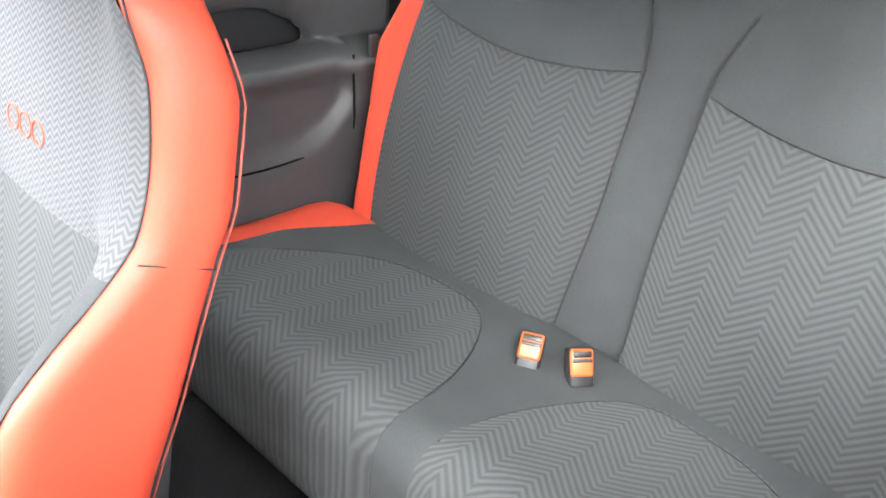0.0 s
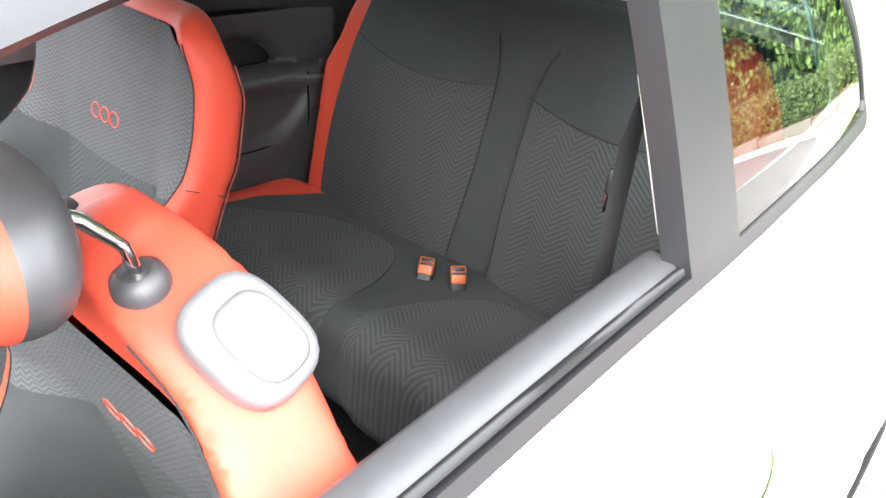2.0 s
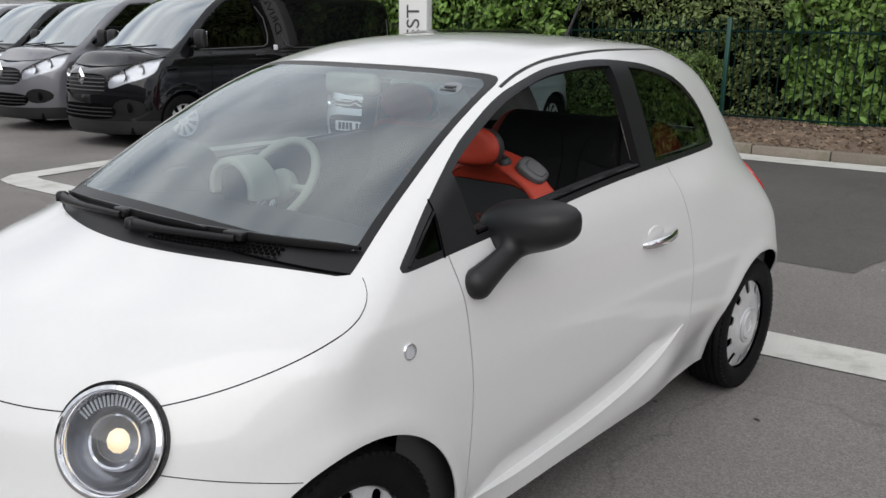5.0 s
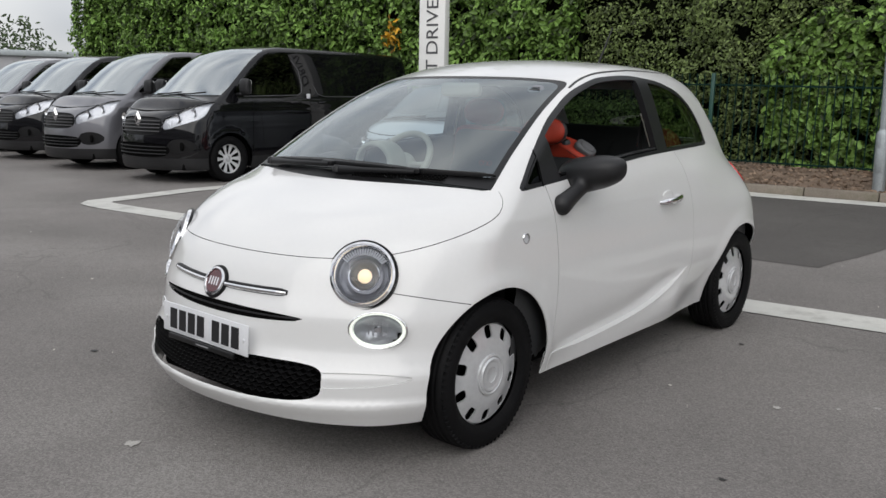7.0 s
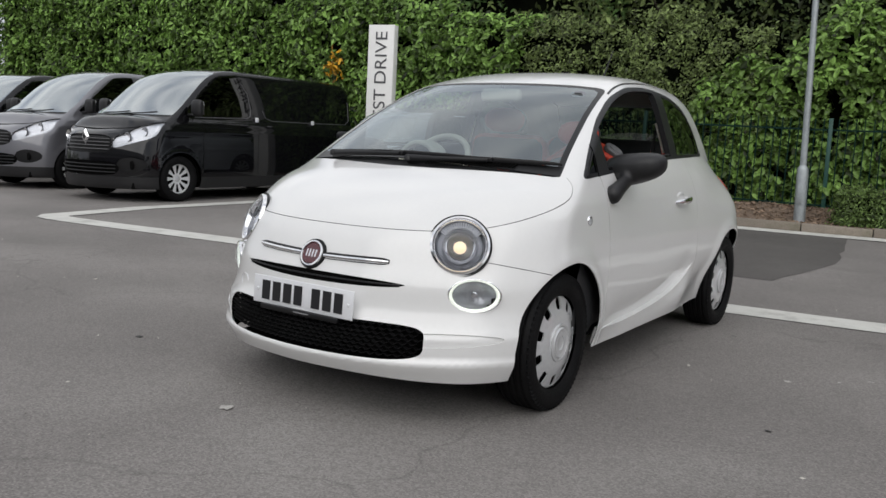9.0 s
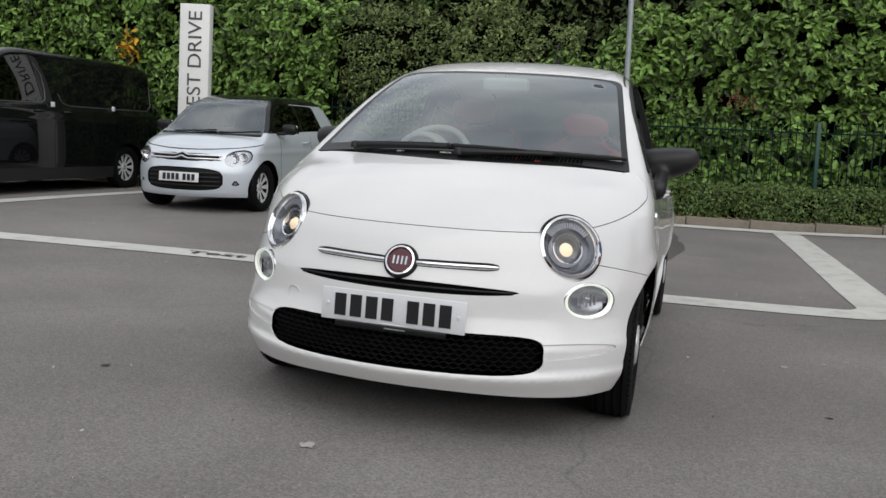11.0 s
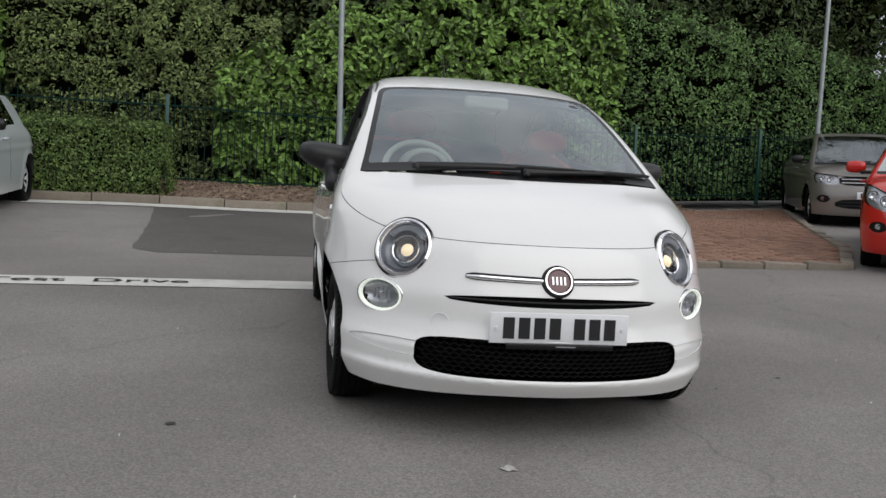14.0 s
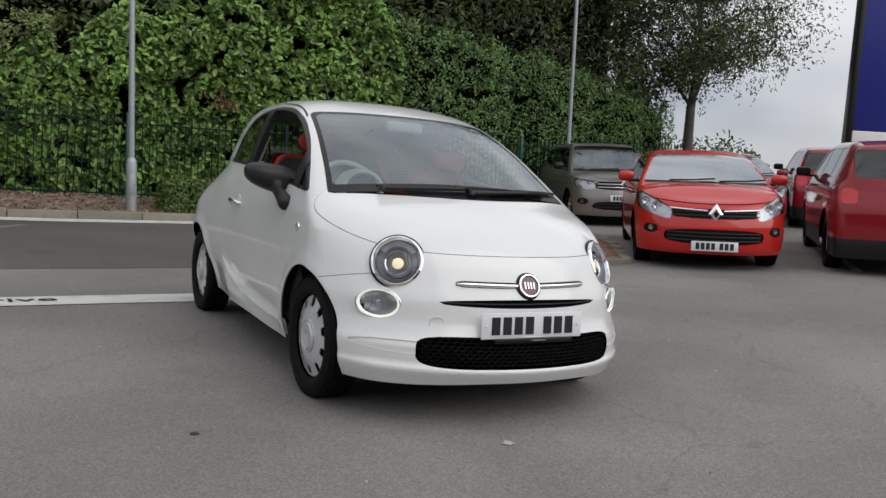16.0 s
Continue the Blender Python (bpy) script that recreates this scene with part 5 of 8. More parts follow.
    ring = part("ring", lathe([(0.043, -0.004), (0.046, -0.013), (0.052, -0.012), (0.056, 0.0), (0.05, 0.012)], 48, "Y"), CHROME, badge, "chrome badge ring")
    bm = bmesh.new()
    for k in range(4):
        bmesh.ops.create_cube(bm, size=1, matrix=Matrix.LocRotScale((-0.0225 + 0.015 * k, -0.0095, 0), None, (0.006, 0.003, 0.030)))
    part("emblem_bar", bm, CHROME, badge)
    for sgn in (1, -1):
        pts = [(sgn * (0.058 + 0.275 * k / 14), on_front(0.058 + 0.275 * k / 14, 0.617) - 0.004, 0.617 + 0.004 * (k / 14)) for k in range(15)]
        part("whisker_bar", tube(pts, [0.009] + [0.0105] * 12 + [0.009, 0.005], 10), CHROME, car, "chrome whisker bar beside the badge")
        pts = [(x, y + 0.006, z) for x, y, z in pts]
        part("whisker_seat", tube(pts, [0.013] + [0.0145] * 12 + [0.013, 0.008], 10), GRILLE_BLACK, car)
    number_plate(car, (0, on_front(0.0, 0.43) - 0.005, 0.455), 0, -3)
    part("plate_holder", block(0.40, 0.012, 0.02, (0, on_front(0.0, 0.395) - 0.006, 0.392), 0.003), TRIM_BLACK, car)
    part("dealer_strip", block(0.075, 0.003, 0.004, (0.02, on_front(0.0, 0.395) - 0.0135, 0.394)), LAMP_GREY, car, "thin pale line of tiny writing")
    ye = on_front(0.42, 0.450)
    eye = part("towing_eye_cover", lathe([(0.0305, 0.001), (0.0315, -0.0025), (0.0325, 0.001)], 32, "Y"), PLATE_WHITE, car, "faint round towing-eye cover")
    eye.matrix_basis = Matrix.Translation((-0.42, ye, 0.450)) @ Matrix.Rotation(radians(-20), 4, "Z")
    # lamps
    for sgn in (1, -1):
        axis = Vector((0.50 * sgn, -0.78, 0.38)).normalized()
        turn = axis.to_track_quat("Z", "Y").to_matrix().to_4x4()
        c = Vector((LAMP[0] * sgn, LAMP[1], LAMP[2]))
        lamp = part("headlamp", lathe([(0.112, 0.0), (0.108, -0.03), (0.085, -0.075), (0.04, -0.10), (0.0, -0.105)], 48, "Z"), LAMP_BEZEL, car, "round headlamp with a chrome ring, lit")
        lamp.matrix_basis = Matrix.Translation(c) @ turn
        part("chrome_ring", lathe([(0.095, -0.006), (0.098, 0.006), (0.105, 0.013), (0.113, 0.009), (0.117, -0.004), (0.108, -0.02)], 56, "Z"), CHROME, lamp, "chrome lamp ring")
        part("dark_ring", lathe([(0.117, -0.006), (0.121, 0.000), (0.122, -0.012)], 56, "Z"), TRIM_BLACK, lamp)
        part("inner_bezel", lathe([(0.098, -0.002), (0.090, -0.018), (0.084, -0.030), (0.074, -0.034), (0.062, -0.045)], 48, "Z"), LAMP_BEZEL, lamp, "smoky grey inner bezel")
        part("projector", lathe([(0.048, -0.05), (0.046, -0.03), (0.034, -0.012), (0.018, -0.004), (0.0, -0.002)], 32, "Z"), LAMP_LENS, lamp, "projector lens")
        part("projector_ring", lathe([(0.048, -0.045), (0.051, -0.02), (0.055, -0.017), (0.060, -0.022), (0.064, -0.045)], 40, "Z"), CHROME, lamp, "chrome ring round the projector")
        part("bulb", lathe([(0.0, -0.020), (0.016, -0.023), (0.026, -0.034), (0.0, -0.05)], 10, "Z"), BULB, lamp, "glowing warm bulb")
        bm = bmesh.new()
        for k in range(-9, 10):
            a = radians(90 + k * 6)
            bmesh.ops.create_cube(bm, size=1, matrix=Matrix.Translation((0.082 * math.cos(a), 0.082 * math.sin(a), -0.012)) @ Matrix.Rotation(a, 4, "Z") @ Matrix.Diagonal((0.022, 0.005, 0.01, 1)))
        part("fluting", bm, LAMP_FLUTE, lamp)
        dome = part("lens", lathe([(0.101, 0.004), (0.09, 0.018), (0.06, 0.030), (0.03, 0.036), (0.0, 0.038)], 40, "Z"), LAMP_LENS, lamp, "clear domed lens")
        dome.visible_shadow = False
        axis = Vector((0.62 * sgn, -0.78, -0.02)).normalized()
        turn = axis.to_track_quat("Z", "Y").to_matrix().to_4x4()
        fog = part("running_lamp", lathe([(1.0, 0.0), (0.9, -0.025), (0.5, -0.045), (0.0, -0.05)], 40, "Z"), LAMP_GREY, car, "oval running lamp in the bumper, lit")
        fog.matrix_basis = Matrix.Translation((FOG[0] * sgn, FOG[1], FOG[2])) @ turn
        squash = Matrix.Diagonal((0.097, 0.062, 1, 1))
        fog.data.transform(squash)
        r = part("light_ring", lathe([(0.86, -0.006), (0.90, 0.008), (0.97, 0.008), (1.0, -0.004)], 48, "Z"), DRL, fog, "softly glowing ring")
        r.data.transform(squash)
        r = part("bezel", lathe([(0.97, 0.004), (1.02, 0.010), (1.06, 0.004), (1.05, -0.012)], 48, "Z"), CHROME, fog, "slim chrome bezel")
        r.data.transform(squash)
        r = part("lens", lathe([(0.87, 0.0), (0.7, 0.012), (0.4, 0.02), (0.0, 0.023)], 40, "Z"), LAMP_LENS, fog, "clear oval lens")
        r.data.transform(squash)
        r.visible_shadow = False
        bm = bmesh.new()
        for k in range(-2, 3):
            bmesh.ops.create_cube(bm, size=1, matrix=Matrix.LocRotScale((0.016 * k, 0, -0.012), None, (0.004, 0.050 - 0.008 * abs(k), 0.012)))
        part("fluting", bm, LAMP_GREY, fog)
        part("bulb", lathe([(0.0, -0.004), (0.012, -0.008), (0.016, -0.03), (0.0, -0.035)], 20, "Z"), CHROME, fog)
        # side repeater, handle, mirror, tail lamp
        xs = on_side(0.165, 0.782)
        rep = part("side_repeater", lathe([(0.0, 0.010), (0.011, 0.008), (0.017, 0.003), (0.019, -0.004)], 24, "X"), LAMP_LENS, car, "small clear side repeater")
        rep.matrix_basis = pose(sgn * xs, 0.165, 0.782, 0, 0, 0 if sgn > 0 else 180)
        part("bezel", lathe([(0.017, 0.004), (0.020, 0.004), (0.022, -0.003)], 24, "X"), CHROME, rep)
        part("back", lathe([(0.0, -0.002), (0.018, -0.002)], 24, "X"), LAMP_SILVER, rep)
        hs = [(sgn * (on_side(1.30 + 0.235 * k / 12, 0.818 + 0.014 * k / 12) + 0.002 + 0.034 * math.sin(math.pi * min(max(k / 12, 0.0), 1.0)) ** 0.6), 1.30 + 0.235 * k / 12, 0.818 + 0.016 * k / 12) for k in range(13)]
        part("door_handle", tube(hs, [0.008, 0.013, 0.015, 0.0155, 0.0155, 0.0155, 0.0155, 0.0155, 0.0155, 0.0155, 0.015, 0.014, 0.009], 12, flat=0.55), CHROME, car, "chrome pull handle")
        bm = bmesh.new()
        bmesh.ops.create_uvsphere(bm, u_segments=20, v_segments=12, radius=1)
        bm.transform(Matrix.LocRotScale((sgn * (on_side(1.40, 0.835) - 0.003), 1.40, 0.835), None, (0.006, 0.06, 0.036)))
        part("handle_cup", smooth(bm, 180), WHITE_PAINT, car)
        def mirror_shape(x, y, z):
            head = smax(((np.abs(x - 0.788) / 0.150) ** 3.0 + (np.abs(z - 1.000 - 0.20 * (x - 0.805)) / (0.072 - 0.09 * (x - 0.80))) ** 2.7 + (np.abs(y - 0.652) / 0.116) ** 2.5 + 1e-6) ** (1 / 2.7) * 0.09 - 0.09, y - 0.658, 0.014)
            t = np.clip(((x - 0.79) * -0.012 + (y - 0.60) * -0.165 + (z - 0.970) * -0.085) / (0.012 ** 2 + 0.165 ** 2 + 0.085 ** 2), 0, 1)
            stalk = np.sqrt(((x - 0.79 + 0.012 * t) * 1.2) ** 2 + (y - 0.60 + 0.165 * t) ** 2 + (z - 0.970 + 0.085 * t) ** 2) - 0.034 - 0.010 * t + 0.005 * np.sin(t * 3.1)
            return smin(head, stalk, 0.022)

        mir = iso(lambda x, y, z: mirror_shape(x * sgn, y, z), (min(0.64 * sgn, 0.98 * sgn), 0.34, 0.80), (max(0.64 * sgn, 0.98 * sgn), 0.74, 1.18), 0.012)
        mo = part("wing_mirror", mir.mesh("mirror"), BLACK_PLASTIC, car, "matt black wing mirror on a stalk")
        pane = part("mirror_glass", lathe([(0.0, 0.003), (0.95, 0.003), (1.0, 0.0)], 32, "Y"), CHROME, mo, "mirror glass")
        pane.data.transform(Matrix.Translation((sgn * 0.795, 0.659, 1.002)) @ Matrix.Diagonal((0.100, 1, 0.052, 1)))
    # wipers
    def on_screen(x, z):
        a = abs(x)
        return float(C_SCREEN(z) + 0.30 * a ** 2 + 0.25 * a ** 4)

    for x0, z0, x1, z1 in ((0.30, 0.985, 0.66, 0.99), (-0.17, 0.985, 0.28, 0.998)):
        run = lambda u, back, lift: (x0 - 0.30 + (x1 - x0 + 0.30) * u, on_screen(x0 - 0.2 + (x1 - x0 + 0.2) * u, z0 + 0.015) - back, z0 + lift + (z1 - z0) * u)
        arm = part("wiper", tube([run(0.02 + 0.56 * k / 8, 0.040 + 0.008 * math.sin(k / 8 * 3.1), 0.008 + 0.012 * math.sin(k / 8 * 1.6)) for k in range(9)], [0.019, 0.018, 0.015, 0.012, 0.011, 0.0105, 0.010, 0.0095, 0.009], 8, flat=0.6), TRIM_BLACK, car, "black wiper arm and blade")
        part("pivot_cap", lathe([(0.0, 0.016), (0.012, 0.015), (0.018, 0.008), (0.019, -0.012)], 20, "Z", run(0.02, 0.04, 0.012)), TRIM_BLACK, arm, "round wiper pivot cap")
        part("blade", tube([run(k / 14, 0.013, 0.019 + 0.004 * math.sin(k / 14 * 3.1)) for k in range(15)], [0.006, 0.010, 0.011, 0.0115, 0.012, 0.013, 0.014, 0.014, 0.014, 0.013, 0.012, 0.0115, 0.011, 0.010, 0.005], 6, flat=0.55), TRIM_BLACK, arm, "flat wiper blade")
        part("rubber_edge", tube([run(k / 14, 0.004, 0.016) for k in range(15)], 0.004, 4), DARK_VOID, arm)
        clip = part("blade_clip", block(0.062, 0.026, 0.022, (0, 0, 0), 0.005), TRIM_BLACK, arm, "square blade clip")
        clip.matrix_basis = Matrix.Translation(run(0.56, 0.024, 0.024)) @ Matrix.Rotation(radians(8 if x0 > 0 else -4), 4, "Z")
    bm = bmesh.new()
    for r in range(4):
        for k in range(26):
            x0 = 0.12 + k * 0.015
            bmesh.ops.create_cube(bm, size=1, matrix=Matrix.LocRotScale((x0, -0.095 + 0.42 * x0 * x0 + 0.012 + r * 0.013, on_top(x0, -0.06 + 0.42 * x0 * x0) - 0.006 + 0.004 * r), None, (0.009, 0.008, 0.006)))
    part("cowl_vent", bm, DARK_VOID, car)
    # roof aerial
    part("aerial", tube([(0, 1.95, 1.455), (0, 2.0, 1.52), (0, 2.12, 1.70)], [0.012, 0.006, 0.004], 8), TRIM_BLACK, car, "short black roof aerial")
    return car


car = build_hatchback()

# ---- inside the hatchback ----
def soft_box(x, y, z, hx, hy, hz, k):
    return smax(smax(np.abs(x) - hx, np.abs(y) - hy, k), np.abs(z) - hz, k)


def front_seat(at, lean, label, head_turn, winged=True):
    """A sporty front seat that faces -y, with red bolsters, on its base; at is the hip point."""
    s = thing("front_seat", label, "car seat", "front seats")
    s.matrix_basis = pose(*at)
    wide = curve((-0.1, 0.20), (0.0, 0.225), (0.15, 0.248), (0.3, 0.258), (0.56, 0.257), (0.62, 0.250), (0.665, 0.225), (0.70, 0.17), (0.73, 0.09))
    if not winged:
        wide = curve((-0.1, 0.20), (0.0, 0.225), (0.15, 0.248), (0.3, 0.258), (0.50, 0.258), (0.545, 0.246), (0.585, 0.210), (0.62, 0.162), (0.65, 0.112), (0.68, 0.05))
    wing_front = curve((-0.1, -0.02), (0.05, -0.05), (0.15, -0.115), (0.25, -0.142), (0.31, -0.128), (0.363, -0.092), (0.42, -0.042), (0.46, -0.018), (0.52, -0.010), (0.58, -0.013), (0.65, -0.030), (0.72, -0.03))
    wing_rear = curve((-0.1, 0.005), (0.16, 0.012), (0.31, 0.038), (0.42, 0.060), (0.48, 0.074), (0.56, 0.074), (0.61, 0.058), (0.65, 0.040), (0.72, 0.02))

    def back(x, y, z):
        a = np.abs(x)
        w = step(0.13, 0.238, a)
        face = 0.004 - 0.006 * step(0.45, 0.2, z) + (wing_front(z) - 0.004 - (0 if winged else 0.018) * np.exp(-((z - 0.53) / 0.07) ** 2)) * w
        crown = 0.092 - 0.03 * step(0.60, 0.71, z) if winged else 0.110
        tail = crown + (wing_rear(z) + (0 if winged else 0.006) - crown) * w
        return smax(smax(smax(a - wide(z), (face - y) * 0.72, 0.028), (y - tail) * 0.8, 0.028), np.abs(z - 0.31) - 0.385, 0.05)

    shell = iso(back, (-0.30, -0.19, -0.12), (0.30, 0.14, 0.74), 0.0155)
    edge = lambda z: wide(z) - (0.017 if winged else 0.030)
    face, rest = shell.region(lambda x, y, z, n: (n[:, 1] < 0.25) & (y < 0.05), lambda x, y, z, n: smax(np.abs(x) - edge(z), z - (0.655 if winged else 0.610), 0.05))
    upper, lower = face.cut(lambda x, y, z, n: 0.392 + 0.5 * x * x - z)
    wedge, cheek = lower.cut(lambda x, y, z, n: np.abs(x) - 0.085 - 0.16 * np.clip(z - 0.1, 0, 1))
    m = pose(0, 0, 0, -lean)
    rear, side = rest.where(lambda x, y, z, n: (n[:, 1] > 0.6) & (z < 0.50))
    low, side = side.cut(lambda x, y, z, n: z - 0.04)
    backrest = part("backrest", side.mesh("bolster"), CLOTH_RED, s, "coral red leatherette side bolster")
    backrest.matrix_basis = m
    puff = lambda q, f: Surf(q.V + q.N * (0.006 * step(0.0, 0.03, f))[:, None], q.N, q.faces)
    upper = puff(upper, np.minimum(edge(upper.V[:, 2]) - np.abs(upper.V[:, 0]), upper.V[:, 2] - 0.392 - 0.5 * upper.V[:, 0] ** 2))
    part("upper_panel", upper.mesh("panel"), CLOTH_GREY, backrest, "grey fine chevron cloth panel")
    part("lower_panel", wedge.mesh("panel"), CLOTH_ZIG, backrest, "charcoal herringbone cloth panel")
    part("wing_lining", cheek.mesh("panel"), CLOTH_DARK, backrest, "plain charcoal inner wing")
    part("rear_panel", rear.mesh("panel"), CLOTH_DARK, backrest)
    part("lower_back", low.mesh("panel"), CLOTH_DARK, backrest)

    def on_face(px, pz):
        y0, y1 = -0.2, 0.05
        for _ in range(30):
            h = (y0 + y1) / 2
            if back(np.array(px), np.array(h), np.array(pz)) > 0:
                y0 = h
            else:
                y1 = h
        return (y0 + y1) / 2

    # stitched emblem: one bar and three linked loops, in outline
    bm = bmesh.new()
    for k in range(3):
        cx = -0.041 + 0.029 * k
        q = tube([(cx + 0.0135 * math.cos(2 * math.pi * i / 16), on_face(cx, 0.475) - 0.0065, 0.472 + 0.0125 * math.sin(2 * math.pi * i / 16)) for i in range(16)], 0.0011, 5, True)
        me = bpy.data.meshes.new("stitch")
        q.to_mesh(me)
        q.free()
        bm.from_mesh(me)
    part("stitched_emblem", bm, CLOTH_RED, backrest, "small red stitched loops")
    # seams along the piping and across the bolster
    for sgn in (1, -1):
        zs = np.linspace(0.12, 0.645, 36)
        part("seam", tube([(sgn * float(edge(z)), on_face(float(edge(z)), float(z)) - 0.0005, float(z)) for z in zs], 0.0011, 5), BELT_WEB, backrest)
        part("piping", tube([(sgn * (float(wide(z)) - 0.010), float(wing_rear(z)) - 0.001, float(z)) for z in np.linspace(0.1, 0.62, 30)], 0.0014, 6), PIPING, backrest, "fine red piping at the rear edge")
        part("seam", tube([(sgn * (float(wide(0.43)) - 0.001), -0.024 + 0.075 * k / 8, 0.440 - 0.02 * k / 8) for k in range(9)], 0.0009, 5), BELT_WEB, backrest)
    # headrest on bent posts
    hr = lambda x, y, z: smax(smax(np.sqrt((x / 0.135) ** 2 + (z / 0.085) ** 2 + 1e-5) * 0.085 - 0.085, np.abs(y) - 0.05, 0.045), np.abs(z) - 0.08, 0.03)
    head = iso(hr, (-0.17, -0.09, -0.12), (0.17, 0.09, 0.12), 0.015)
    red, grey = head.cut(lambda x, y, z, n: y + 0.012 + 0.1 * z)
    hd = part("headrest", red.mesh("headrest"), CLOTH_RED, backrest, "round red headrest with a grey back")
    hd.matrix_basis = pose(0, -0.07, 0.75, head_turn, 0, 0) if winged else pose(0.014, -0.035, 0.748, head_turn, 0, 0) @ Matrix.Scale(0.84, 4)
    part("headrest_back", grey.mesh("headrest"), PANEL_GREY, hd, "dark grey plastic headrest back")
    for sgn in (1, -1):
        part("post", tube([(sgn * 0.066, 0.042, 0.62), (sgn * 0.066, 0.040, 0.705), (sgn * 0.064, 0.022, 0.74), (sgn * 0.06, -0.01, 0.775)], 0.006, 8), CHROME, backrest, "chrome headrest post")
        part("grommet", lathe([(0.0, 0.014), (0.010, 0.014), (0.014, 0.018), (0.021, 0.014), (0.024, 0.004), (0.025, -0.02)], 24, "Z", (sgn * 0.066, 0.040, 0.682 if winged else 0.662)), GROMMET, backrest, "grey headrest grommet")
    # cushion
    def cushion(x, y, z):
        a = np.abs(x)
        roll = 0.03 * step(0.15, 0.23, a)
        return smax(smax(a - 0.255, np.abs(y + 0.23) - 0.265, 0.08), np.abs(z - roll * 0.5 + 0.05 * (y + 0.23)) - 0.075 - roll * 0.5, 0.06)

    cu = iso(cushion, (-0.32, -0.56, -0.16), (0.32, 0.10, 0.18), 0.022)
    top, rest = cu.cut(lambda x, y, z, n: np.maximum(np.abs(x) - 0.175, 0.0 * y + (0.3 - n[:, 2])))
    front, sides = rest.cut(lambda x, y, z, n: np.abs(x) - 0.222 - 0.03 * step(-0.30, -0.46, y))
    c = part("cushion", sides.where(lambda x, y, z, n: x > 0)[0].mesh("cushion"), CLOTH_RED, s, "coral red cushion bolster")
    c.matrix_basis = pose(0, -0.03, 0.02)
    part("cushion_bolster", sides.where(lambda x, y, z, n: x < 0)[0].mesh("cushion"), CLOTH_RED, c)
    part("cushion_top", top.mesh("cushion"), CLOTH_ZIG_FLAT, c, "charcoal herringbone cushion top")
    part("cushion_front", front.mesh("cushion"), CLOTH_DARK, c)
    part("seat_base", block(0.44, 0.42, 0.12, (0, -0.25, -0.12), 0.02), BLACK_PLASTIC, s, "black seat base on runners")
    return s, backrest


driver_seat, _ = front_seat((-0.302, 1.285, 0.46), 8.0, "upright driver seat in charcoal cloth with coral red bolsters", 0)
rider_seat, rider_back = front_seat((0.366, 1.15, 0.446), -18.0, "passenger seat tipped forward, charcoal cloth with coral red bolsters", -25, False)
along, lift = Vector((0.076, 0.012, -0.062)).normalized(), Vector((0.56, 0.10, 0.82))
lift = (lift - along * lift.dot(along)).normalized()
tilt = Matrix.Translation(Vector((0.142, 0.066, 0.622)) + lift * 0.014) @ Matrix((along, lift.cross(along), lift)).transposed().to_4x4() @ Matrix.Scale(0.92, 4)
oval = lambda sx, sy, h: (lambda x, y, z: smax(((np.abs(x) / sx) ** 3 + (np.abs(y) / sy) ** 3 + 1e-6) ** (1 / 3) * 0.05 - 0.05, np.abs(z) - h, 0.012))
latch = part("release_latch", iso(oval(0.057, 0.046, 0.016), (-0.1, -0.09, -0.04), (0.1, 0.09, 0.04), 0.008).mesh("latch"), LATCH_GREY, rider_back, "grey rounded seat release latch")
latch.matrix_basis = tilt
lever = part("lever", iso(oval(0.041, 0.031, 0.010), (-0.08, -0.07, -0.03), (0.08, 0.07, 0.03), 0.006).mesh("lever"), LATCH_GREY, latch, "raised latch paddle")
lever.matrix_basis = pose(0.006, 0.004, 0.012)


